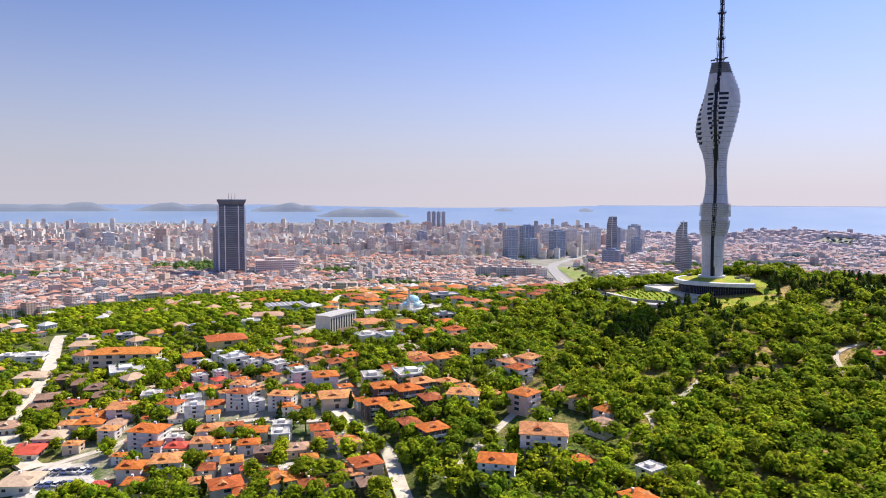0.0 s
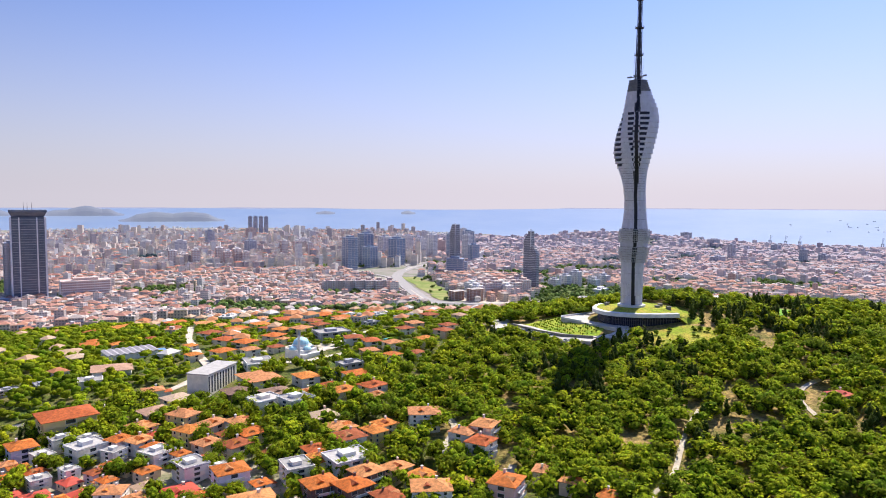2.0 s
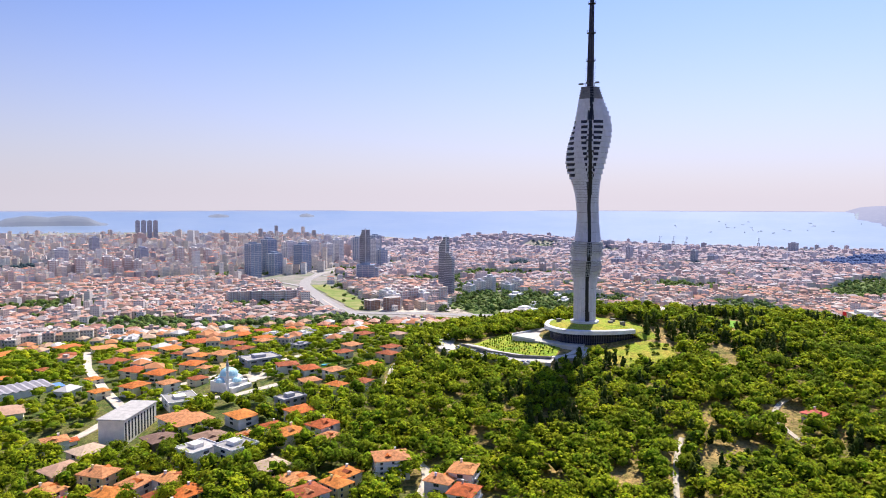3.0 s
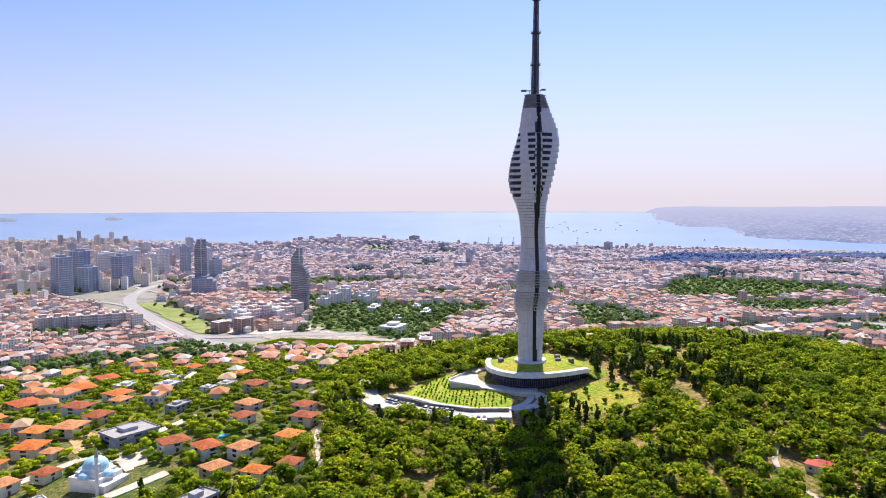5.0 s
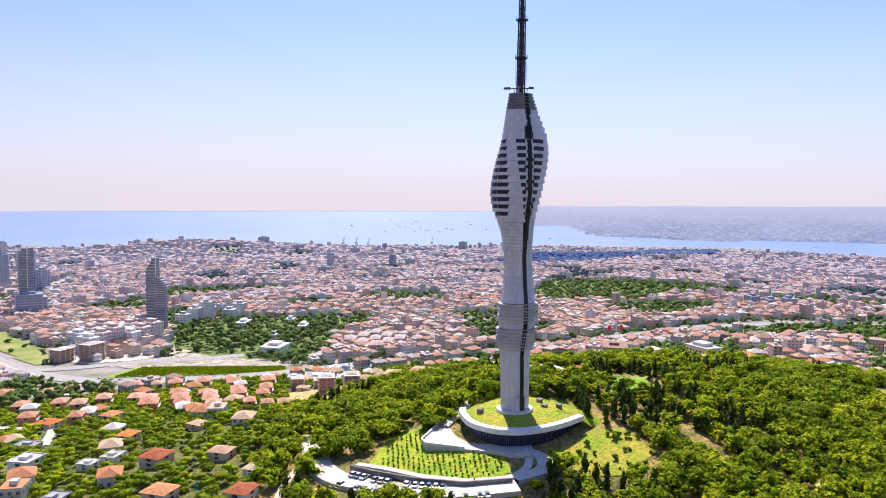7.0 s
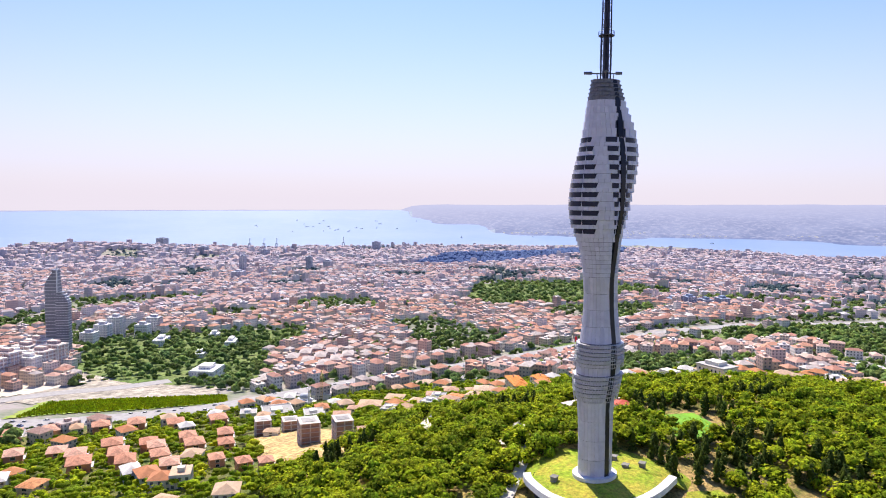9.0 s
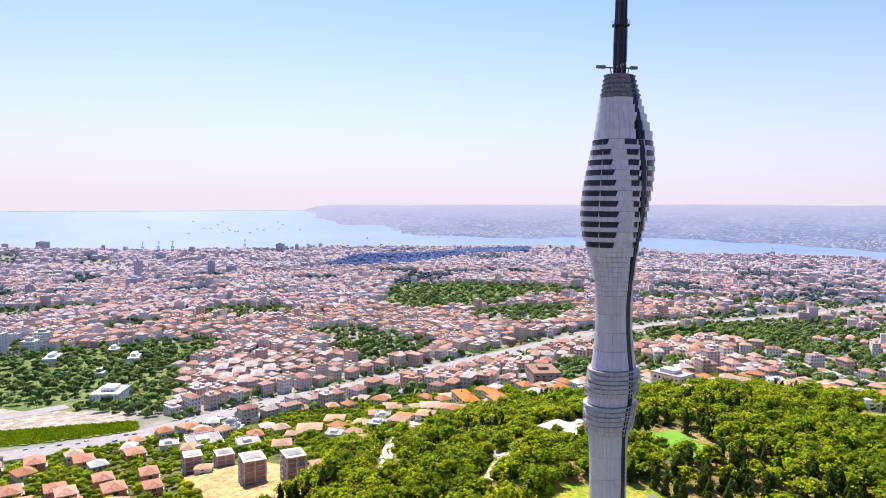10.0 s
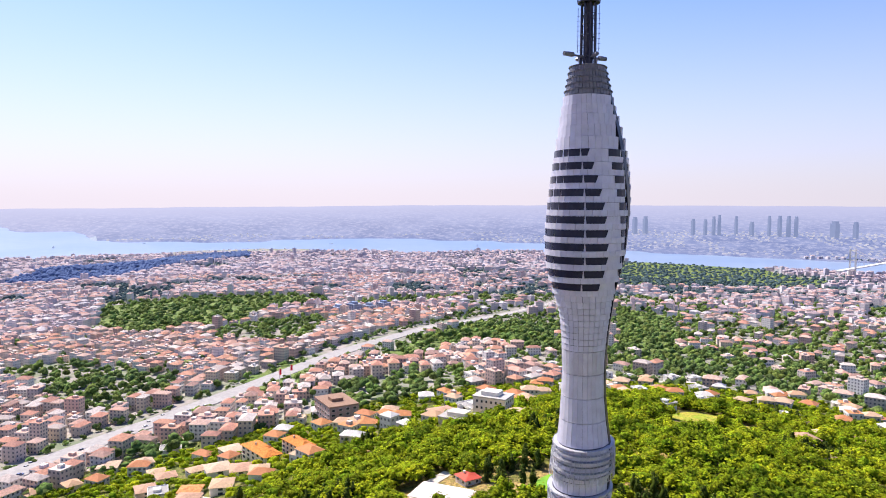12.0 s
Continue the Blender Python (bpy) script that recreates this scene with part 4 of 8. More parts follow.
def city_band(name, r0, r1, step, size, tall, green, mats, windows, label, seed, b0=-60, b1=132):
    rs = np.random.RandomState(seed)
    heap, trees = Heap(), []
    r = r0
    while r < r1:
        dr = step * (1 + (r - r0) / r0 * 0.15)
        bearing = b0
        while bearing < b1:
            q = rs.rand(8)
            bearing += math.degrees(dr / r) * (0.8 + 0.4 * q[0])
            rr = r + dr * 0.7 * (q[1] - 0.5)
            a = radians(bearing)
            x, y = rr * math.sin(a), 250 + rr * math.cos(a)
            if is_sea(bearing, rr, -25) or inside(x, y, FOREST) or inside(x, y, VILLAGE):
                continue
            verge = near_road(x, y, 22) and y < 850
            if near_road(x, y, 7) or (r < 1250 and any(inside(x, y, poly) for poly in BARE)):
                if q[2] < 0.12 and not near_road(x, y, 5) and x > 196 and y > 900:
                    trees.append((0, x, y, ground(x, y) - 0.3, 5 + 3 * q[5], 4 + 2 * q[6], q[7] * 6, 5))
                continue
            if r > 4700 or (r > 3300 and noise.noise((x / 210, y / 210, 6.0)) < -0.05 + 0.5 * (q[6] - 0.5)):
                continue
            z = ground(x, y)
            scarp = 1500 < x < 3200 and inside(x, y, SCARP)
            wood = verge or any(math.hypot(x - px, y - py) < pr for px, py, pr in GROVES) or scarp or (r < 3000 and any(inside(x, y, w) for w in WOODS_IN_TOWN)) or noise.noise((x / 170, y / 170, 9.1)) > green
            if bearing > 84 and r < 1300:
                wood = wood or q[2] < (0.8 if r < 1000 else 0.62)
            elif bearing > 88 and r < 2300:
                wood = wood or q[2] < 0.55
            if r > 3300 and wood:
                continue
            if wood or q[3] < (0.36 if r < 1050 else 0.42 if r < 1900 else 0.34 if r < 3300 else 0):
                for _ in range(5 if scarp else 2 if verge or (wood and r < 1100 and q[5] < 0.45) else 1):
                    u = rs.rand(5)
                    w = 13 + 7 * u[0] if scarp else (4 + 3 * u[0]) if verge else max(5 + 4 * u[0], dr * (0.5 + 0.25 * u[0]))
                    # leaf slot by distance: the farther ones carry more painted haze
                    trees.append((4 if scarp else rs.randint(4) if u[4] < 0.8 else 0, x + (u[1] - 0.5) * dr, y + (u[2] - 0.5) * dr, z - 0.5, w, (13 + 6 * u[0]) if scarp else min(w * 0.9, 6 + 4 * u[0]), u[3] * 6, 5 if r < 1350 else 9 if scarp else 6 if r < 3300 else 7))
                    if (r > 1900 or (r > 1050 and not wood)) and not scarp:
                        trees[-1] = (4, *trees[-1][1:])
                if wood:
                    continue
            grid = 0.6 * noise.noise((x / 400, y / 400, 1.7)) * 3
            turn = grid + (1.57 if q[4] < 0.4 else 0) + 0.1 * (q[5] - 0.5)
            high = tall * (0.7 + 0.6 * q[6]) * (1.7 if q[7] > 0.95 else 1)
            hip = q[7] < 0.62
            if bearing < 14 and r > 1150:
                high *= 1.5 + 1.2 * q[3]
                hip = q[7] < 0.2
            block(heap, x, y, z, size * (0.8 + 0.6 * q[2]), size * (0.65 + 0.3 * q[5]), high, turn, hip, windows and r < 760)
        r += dr
    tagged(heap.ob(name, mats), label, "housing", kind="stuff")
    if trees:
        tagged(stuff_mesh("town_trees", FARWOODS, trees, LEAVES), "scattered green trees between the city houses", "trees", kind="stuff")


city_band("near_quarter", 480, 760, 13.4, 9.2, 8.5, 0.20, [WALLS, ROOFS, PANES], True, "dense red-roofed apartment houses on the plain", 31)
city_band("inner_quarter", 760, 1050, 13.9, 9.4, 8.8, 0.20, [STOREY_WALLS, ROOFS, PANES], False, "dense red-roofed apartment houses farther down the plain", 35)
WARM_WALLS = storeyed(setpal("west_city_walls", [(0.86, 0.79, 0.70), (0.89, 0.86, 0.81), (0.80, 0.70, 0.60), (0.90, 0.87, 0.82), (0.74, 0.63, 0.55), (0.84, 0.75, 0.65), (0.52, 0.48, 0.48)]), dark=0.58)
WARM_ROOFS = setpal("west_city_roofs", [(0.52, 0.21, 0.14), (0.58, 0.30, 0.22), (0.42, 0.18, 0.13), (0.50, 0.42, 0.37), (0.60, 0.36, 0.27), (0.40, 0.35, 0.33)], var=0.3)
city_band("west_quarter", 1050, 1900, 15.5, 10.5, 9.5, 0.28, [WARM_WALLS, WARM_ROOFS, PANES], False, "crowded cream and red city blocks of the west", 36, -60, 14)
city_band("middle_quarter", 1050, 1900, 15.5, 10.5, 9.5, 0.28, [HAZY_WALLS, HAZY_ROOFS, PANES], False, "crowded pink-roofed city blocks with haze-tinted colours", 32, 14, 132)
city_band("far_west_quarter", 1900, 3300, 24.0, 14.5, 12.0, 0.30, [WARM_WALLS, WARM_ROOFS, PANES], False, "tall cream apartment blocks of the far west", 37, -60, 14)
city_band("outer_quarter", 1900, 3300, 24.0, 14.5, 12.0, 0.30, [PALE_WALLS, PALE_ROOFS, PANES], False, "pale haze-tinted city blocks reaching to the shore", 33, 14, 132)
# houses over the water: dark base colours, haze painted as emission
HAZE_WALLS = setpal("haze_glow_walls", [(0.050, 0.053, 0.068), (0.060, 0.061, 0.072), (0.044, 0.048, 0.064), (0.068, 0.068, 0.076)], glow=6.4)
HAZE_ROOFS = setpal("haze_glow_roofs", [(0.046, 0.049, 0.067), (0.042, 0.047, 0.065), (0.050, 0.053, 0.069)], glow=6.6)
city_band("skyline_quarter", 3300, 3950, 30.0, 10.0, 3.6, 0.5, [HAZE_WALLS, HAZE_ROOFS, HAZE_WALLS], False, "faint city across the water, glowing to stand for haze", 34)


# ---- roads, lawns and paths ----
def ribbon(name, pts, width, material, up=0.2, label="", parent=None, step=4.0):
    """A strip that follows the ground along a line."""
    line = []
    for (x0, y0), (x1, y1) in zip(pts, pts[1:]):
        n = max(1, int(math.hypot(x1 - x0, y1 - y0) / step))
        line += [(x0 + (x1 - x0) * i / n, y0 + (y1 - y0) * i / n) for i in range(n)]
    line.append(pts[-1])
    for _ in range(3):
        line = [line[0]] + [((a[0] + 2 * b[0] + c[0]) / 4, (a[1] + 2 * b[1] + c[1]) / 4) for a, b, c in zip(line, line[1:], line[2:])] + [line[-1]]
    v, f = [], []
    for i, (x, y) in enumerate(line):
        a, b = line[max(0, i - 1)], line[min(len(line) - 1, i + 1)]
        dx, dy = b[0] - a[0], b[1] - a[1]
        ln = math.hypot(dx, dy) or 1
        nx, ny = -dy / ln * width / 2, dx / ln * width / 2
        z = max(ground(x + nx, y + ny), ground(x - nx, y - ny), ground(x, y)) + up
        v += [(x + nx, y + ny, z), (x - nx, y - ny, z), (x + nx * 1.05, y + ny * 1.05, z - 1.5), (x - nx * 1.05, y - ny * 1.05, z - 1.5)]
        if i:
            k = 4 * i
            f += [(k - 4, k - 3, k + 1, k), (k - 2, k - 4, k, k + 2), (k - 3, k - 1, k + 3, k + 1)]
    ob = new(name, mesh_of(name, v, f, [material]))
    ob.parent = parent
    return tagged(ob, label, name.split("_")[0], kind="structure")


def drape(name, poly, material, up=0.22, cell=1.0, label="", category="lawn"):
    """A patch of surface laid on the ground within an outline."""
    xs, ys = [p[0] for p in poly], [p[1] for p in poly]
    ids, v, f = {}, [], []

    def at(i, j):
        if (i, j) not in ids:
            x, y = min(xs) + i * cell, min(ys) + j * cell
            ids[i, j] = len(v)
            v.append((x, y, ground(x, y) + up))
        return ids[i, j]
    for i in range(int((max(xs) - min(xs)) / cell) + 1):
        for j in range(int((max(ys) - min(ys)) / cell) + 1):
            if inside(min(xs) + (i + 0.5) * cell, min(ys) + (j + 0.5) * cell, poly):
                f.append((at(i, j), at(i + 1, j), at(i + 1, j + 1), at(i, j + 1)))
    return tagged(new(name, mesh_of(name, v, f, [material])), label, category, kind="structure")


for name, width, pts in ROADS:
    far = name.startswith("road_")
    ribbon(name, pts, width, M["asphalt"] if far else M["lane"], 0.6 if far else 0.25, "pale sunlit road", step=8 if far else 4)
for name, width, pts in ROADS[:2]:
    ribbon("road_median", pts, 1.6, M["lane"], 0.75, "pale concrete median of the motorway", step=8)
GRASS = mat("bright_grass", (0.20, 0.42, 0.03), (0.14, 0.32, 0.03), 0.95, 0.15)
POOL = mat("pool_water", (0.10, 0.55, 0.70), (0.14, 0.62, 0.75), 0.1, 0.5)
drape("slope_field", [(118, 406), (133, 399), (117, 389), (114, 384), (127, 361), (119, 353), (106, 357), (98, 378), (97, 396)], M["field"], 0.25, 0.5, "bright green planted slope below the tower", "lawn")
drape("slope_lawn", [(131, 352), (148, 347), (163, 346), (170, 338), (163, 322), (140, 325), (126, 342)], M["lawn"], 0.25, 0.5, "dry yellow-green grass slope", "lawn")
drape("hill_lawn", [(236, 358), (225, 368), (204, 363), (201, 352), (220, 345)], GRASS, 0.25, 1.0, "bright mown lawn in the wood", "lawn")
drape("clearing", [(338, 287), (365, 260), (357, 240), (338, 246), (327, 271)], M["lawn"], 0.25, 1.0, "dry grass clearing", "lawn")
drape("track_clearing", [(64, 246), (77, 238), (82, 228), (72, 224), (62, 232)], M["lawn"], 0.25, 1.0, "dry yellow clearing", "lawn")
PARK = mat("park_grass", (0.12, 0.19, 0.042), (0.19, 0.23, 0.065), 0.95, 0.03, mottle=0.2, deep=0.4)
for poly in WOODS_IN_TOWN:
    drape("park_lawn", poly, PARK, 0.4, 10.0, "green park grass under the city's trees", "lawn")
YARD = mat("pale_yards", (0.46, 0.38, 0.28), (0.08, 0.13, 0.025), 0.95, 0.12)
drape("quarter_yards", [(-150, 262), (-112, 205), (-60, 190), (-30, 190), (-22, 240), (-38, 300), (-70, 335), (-125, 330)], YARD, 0.12, 2.5, "pale concrete yards with green patches between the houses", "yard")
drape("parking_lot", [(-148, 236), (-121, 231), (-108, 206), (-134, 206)], M["lane"], 0.24, 1.5, "pale dusty parking lot", "yard")
drape("sand_yard", [(-16, 472), (-2, 469), (-4, 452), (-18, 446)], M["sand"], 0.24, 1.5, "bare sandy yard", "yard")
drape("play_court", [(5, 496), (12, 495), (19, 451), (12, 449)], M["lawn"], 0.24, 1.5, "dry pale playing court", "court")
drape("mosque_lot", [(-10, 430), (6, 434), (5, 416), (-8, 412)], M["lane"], 0.24, 1.5, "pale parking lot by the mosque", "yard")
for name, poly in (("dry_field", [(-480, 1690), (-405, 1700), (-350, 1450), (-405, 1440)]), ("dry_slope", [(-290, 1640), (-240, 1690), (-200, 1370), (-236, 1340)]), ("dry_ground", [(-84, 1540), (-34, 1545), (-36, 1340), (-68, 1310)])):
    drape(name, poly, M["sand"], 2.0, 10.0, "dry ochre field between the city blocks", "field")
drape("building_site", [(145, 493), (152, 482), (166, 470), (190, 484), (212, 530), (206, 545), (192, 556), (158, 516)], M["sand"], 0.3, 1.5, "bare yellow sand of a building site", "ground")
drape("vine_field", [(196, 795), (217, 774), (253, 713), (284, 676), (308, 701), (291, 733), (264, 788), (240, 822)], mat("vine_green", (0.22, 0.34, 0.04), (0.32, 0.36, 0.07), 0.95, 0.1), 0.6, 4.0, "green striped field beside the motorway", "field")
h = Heap()
vine_rows = [(200, 790), (217, 774), (253, 713), (284, 676), (306, 701), (291, 733), (262, 786), (240, 815)]
for i in range(46):
    for j in range(50):
        x, y = 196 + 2.5 * i, 672 + 3.0 * j + 0.8 * (i % 2)
        if inside(x, y, vine_rows):
            z = ground(x, y) + 0.5
            h.add([(x - 0.5, y - 1.3, z), (x + 0.5, y - 1.3, z), (x + 0.6, y + 1.3, z), (x - 0.4, y + 1.3, z), (x, y - 1.1, z + 1.3), (x + 0.1, y + 1.0, z + 1.1 + 0.1 * (j % 4))],
                  [(0, 1, 4), (1, 2, 5, 4), (2, 3, 5), (3, 0, 4, 5)])
tagged(h.ob("vine_planting", [LEAF["light"]]), "rows of green vines beside the motorway", "vines", kind="stuff")
drape("dusty_ground", [(293, 904), (318, 897), (310, 821), (331, 735), (306, 712), (236, 812), (225, 850)], mat("dry_earth", (0.48, 0.41, 0.33), (0.34, 0.30, 0.24), 0.95, 0.05, mottle=0.15, deep=0.4), 0.45, 5.0, "pale dusty bare ground beside the motorway", "ground")
drape("works_ground", [(215, 935), (290, 930), (300, 860), (250, 860), (215, 880)], M["lane"], 0.5, 5.0, "dusty bare ground of road works", "ground")
drape("verge", [(201, 1215), (228, 1207), (234, 1100), (224, 1000), (206, 905), (189, 912), (196, 1063)], mat("rough_verge", (0.17, 0.25, 0.04), (0.34, 0.32, 0.12), 0.95, 0.04), 0.6, 5.0, "green motorway verge", "field")
drape("car_lot", [(-138, 228), (-124, 229), (-110, 214), (-110, 204), (-128, 206)], M["paving"], 0.25, 1.0, "pale dusty parking lot", "pavement")
drape("small_square", [(-55, 212), (-44, 217), (-40, 208), (-49, 205)], M["paving"], 0.25, 1.0, "pale paved yard", "pavement")
drape("villa_lawn", [(28, 420), (36, 428), (33, 412), (24, 410)], GRASS, 0.25, 1.0, "mown garden lawn", "lawn")
for x, y in ((29, 416), (52, 424), (62, 438)):
    h = Heap()
    h.prism([(x + 3.4 * math.cos(a), y + 1.8 * math.sin(a)) for a in (0.0, 0.8, 1.57, 2.3, 3.14, 4.0, 4.7, 5.5)], ground(x, y) - 0.5, ground(x, y) + 0.4)
    tagged(h.ob("swimming_pool", [POOL]), "turquoise garden swimming pool by a villa", "pool", "pools")

# ---- the terraced building at the tower's foot ----
base = empty("visitor_building", TX, TY, 0)
tagged(base, "low curved building with white rim, dark glass and grass roof", "building")
ROOF = [(129, 382), (125.5, 377), (124.2, 371), (125, 363), (129.5, 356.5), (137, 351.8), (147, 348.6), (160, 347), (169, 346.5), (174, 356), (172, 374), (163, 388), (150, 394), (136, 390)]
rel = [((x - TX) * 0.93, (y - TY) * 0.93) for x, y in ROOF]


def inset(pts, d):
    out = []
    n = len(pts)
    for i in range(n):
        (x0, y0), (x1, y1), (x2, y2) = pts[i - 1], pts[i], pts[(i + 1) % n]
        a, b = Vector((x1 - x0, y1 - y0)).normalized(), Vector((x2 - x1, y2 - y1)).normalized()
        nrm = Vector((-(a + b).y, (a + b).x)).normalized()
        out.append((x1 + nrm.x * d, y1 + nrm.y * d))
    return out


def rounder(pts, times=2):
    for _ in range(times):
        pts = [q for i in range(len(pts)) for q in (
            (pts[i][0] * 0.75 + pts[(i + 1) % len(pts)][0] * 0.25, pts[i][1] * 0.75 + pts[(i + 1) % len(pts)][1] * 0.25),
            (pts[i][0] * 0.25 + pts[(i + 1) % len(pts)][0] * 0.75, pts[i][1] * 0.25 + pts[(i + 1) % len(pts)][1] * 0.75))]
    return pts


rel = rounder(rel, 2)
area = sum(a[0] * b[1] - b[0] * a[1] for a, b in zip(rel, rel[1:] + rel[:1]))
if area < 0:
    rel = rel[::-1]
inner = inset(rel, 2.3)
glassline = inset(rel, 3.0)
n = len(rel)
# the rim runs along the front and the flanks; behind, the roof runs out into the hill
FRONT = [x - y < 34 and x + y < 10 for x, y in rel]
v = [(x, y, 141.2) for x, y in rel] + [(x, y, 143.0) for x, y in rel] + [(x, y, 143.2) for x, y in inner] + [(x, y, 140.9) for x, y in glassline]
f = []
for i in range(n):
    j = (i + 1) % n
    if FRONT[i] or FRONT[j]:
        f += [(i, j, n + j, n + i), (n + i, n + j, 2 * n + j, 2 * n + i), (3 * n + i, 3 * n + j, j, i)]
ob_of("roof_rim", v, f, M["white"], base, "broad white roof rim")
edge = []
for k, (x, y) in enumerate(inset(rel, 2.2)):
    if FRONT[k]:
        edge.append((x, y, 143.1))
    else:
        ex, ey = x * 1.25, y * 1.25
        edge.append((ex, ey, min(143.1, ground(TX + ex, TY + ey) - 0.1)))
v = edge + [(x * 0.6, y * 0.6, 144.0) for x, y in inner] + [(0, 0, 144.7)]
f = [(i, (i + 1) % n, n + (i + 1) % n, n + i) for i in range(n)] + [(n + i, n + (i + 1) % n, 2 * n) for i in range(n)]
ob_of("grass_roof", v, f, M["lawn"], base, "dry yellow-green grass roof")
h = Heap()
h.prism(glassline, 128, 141.0, cap=False)
h.ob("glass_wall", [M["glass"]], base, "dark glass wall")
h = Heap()
for i in range(0, n, 1):
    (x0, y0), (x1, y1) = glassline[i], glassline[(i + 1) % n]
    for t in (0.0, 0.5):
        x, y = x0 + (x1 - x0) * t, y0 + (y1 - y0) * t
        h.box(x - 0.09, x + 0.09, y - 0.09, y + 0.09, 134, 141)
for z in (137.2, 139.2):
    h.prism(inset(glassline, -0.06), z, z + 0.12, cap=False)
h.ob("mullions", [M["core"]], base, "slender dark window bars")
for x, y in ((-9, 9), (11, -6), (15, -10), (16, -1)):
    h = Heap()
    h.box(x - 1, x + 1, y - 0.8, y + 0.8, 143.0, 144.9)
    h.box(x - 1.2, x + 1.2, y - 1, y + 1, 144.9, 145.15)
    h.ob("vent_box", [M["stone"]], base, "grey roof vent box")
# the plaza and its ramp
PLAZA = [(114, 385), (116, 388.5), (139, 397), (146, 394), (150, 385), (140, 360), (134, 353.5), (130.5, 352.5), (126, 358), (119, 372)]
h = Heap()
h.prism(PLAZA[::-1] if sum(a[0] * b[1] - b[0] * a[1] for a, b in zip(PLAZA, PLAZA[1:] + PLAZA[:1])) < 0 else PLAZA, 126, 136.4)
tagged(h.ob("plaza", [M["paving"]]), "pale stone plaza before the dark glass", "plaza", kind="structure")
h = Heap()
for (x0, y0), (x1, y1) in zip(PLAZA[-1:] + PLAZA[:2], PLAZA[:3]):
    d = Vector((x1 - x0, y1 - y0)).normalized() * 0.25
    h.add([(x0 - d.y, y0 + d.x, 136.4), (x1 - d.y, y1 + d.x, 136.4), (x1 + d.y, y1 - d.x, 136.4), (x0 + d.y, y0 - d.x, 136.4),
           (x0 - d.y, y0 + d.x, 137.2), (x1 - d.y, y1 + d.x, 137.2), (x1 + d.y, y1 - d.x, 137.2), (x0 + d.y, y0 - d.x, 137.2)],
          [(4, 5, 6, 7), (0, 1, 5, 4), (2, 3, 7, 6), (1, 2, 6, 5), (3, 0, 4, 7)])
tagged(h.ob("plaza_wall", [M["white"]]), "low white plaza wall", "wall", kind="structure")
RINGPATH = [(96, 400), (98.5, 388), (100, 375), (106, 361), (116, 351), (125, 350), (131, 354)]
ribbon("path_ring", RINGPATH, 2.6, M["paving"], 0.5, "pale curved footpath below the tower", step=2)
ribbon("path_ramp", [(116, 350), (126, 345), (134, 349), (133, 354)], 5.0, M["paving"], 0.55, "broad pale ramp to the plaza", step=2)
ribbon("path_back", [(132, 391), (154, 395), (169, 404), (190, 414), (215, 414)], 3.4, M["paving"], 0.8, "pale path behind the tower", step=2)
ribbon("road_parking", [(108, 436), (98, 424), (88, 410), (85, 398), (87, 386), (92, 372), (100, 359), (113, 347)], 9.0, M["paving"], 0.35, "pale parking road round the tower's hill", step=2)
# the stone wall between the parking and the path
h = Heap()
WALL_LINE = [(92, 399), (93.5, 388), (96.5, 375), (103.5, 360), (114, 349.5)]
for (x0, y0), (x1, y1) in zip(WALL_LINE, WALL_LINE[1:]):
    d = Vector((x1 - x0, y1 - y0)).normalized() * 0.3
    za, zb = ground(x0, y0), ground(x1, y1)
    h.add([(x0 - d.y, y0 + d.x, za - 1), (x1 - d.y, y1 + d.x, zb - 1), (x1 + d.y, y1 - d.x, zb - 1), (x0 + d.y, y0 - d.x, za - 1),
           (x0 - d.y, y0 + d.x, za + 2), (x1 - d.y, y1 + d.x, zb + 2), (x1 + d.y, y1 - d.x, zb + 2), (x0 + d.y, y0 - d.x, za + 2)],
          [(4, 5, 6, 7), (0, 1, 5, 4), (2, 3, 7, 6), (1, 2, 6, 5), (3, 0, 4, 7)])
tagged(h.ob("retaining_wall", [M["stone"]]), "curved grey stone retaining wall", "wall", kind="structure")


# ---- houses of the hill ----
H_ROOF = setpal("terracotta_tiles", [(0.74, 0.19, 0.030), (0.80, 0.27, 0.05), (0.60, 0.14, 0.035), (0.80, 0.34, 0.12), (0.70, 0.20, 0.035), (0.72, 0.30, 0.12), (0.46, 0.12, 0.04)], rand="object", scale=0.9, var=0.45, bump=0.5)
H_BROWN = setpal("brown_tiles", [(0.30, 0.17, 0.11), (0.36, 0.22, 0.15), (0.27, 0.16, 0.12)], rand="object", scale=0.9, var=0.3, bump=0.3)
H_TAN = setpal("tan_tiles", [(0.60, 0.40, 0.25), (0.55, 0.33, 0.22), (0.64, 0.46, 0.32)], rand="object", scale=0.9, var=0.25, bump=0.3)
H_SALMON = setpal("salmon_plaster", [(0.62, 0.27, 0.16), (0.56, 0.24, 0.15), (0.66, 0.32, 0.20)], rand="object", scale=0.5, var=0.15)
H_PALE = setpal("pale_pink_tiles", [(0.68, 0.33, 0.21), (0.62, 0.28, 0.17), (0.72, 0.40, 0.28)], rand="object", scale=0.9, var=0.4, bump=0.3)
H_RED = mat("red_roof", (0.62, 0.09, 0.05), (0.50, 0.08, 0.05), 0.7, 0.6)
H_FLAT = setpal("flat_roof_screed", [(0.46, 0.43, 0.40), (0.38, 0.36, 0.34), (0.54, 0.51, 0.48)], rand="object", scale=0.5, var=0.25)
H_WALL = setpal("house_plaster", [(0.80, 0.68, 0.52), (0.84, 0.79, 0.70), (0.78, 0.60, 0.45), (0.82, 0.72, 0.52), (0.80, 0.74, 0.68)], rand="object", scale=0.5, var=0.15)
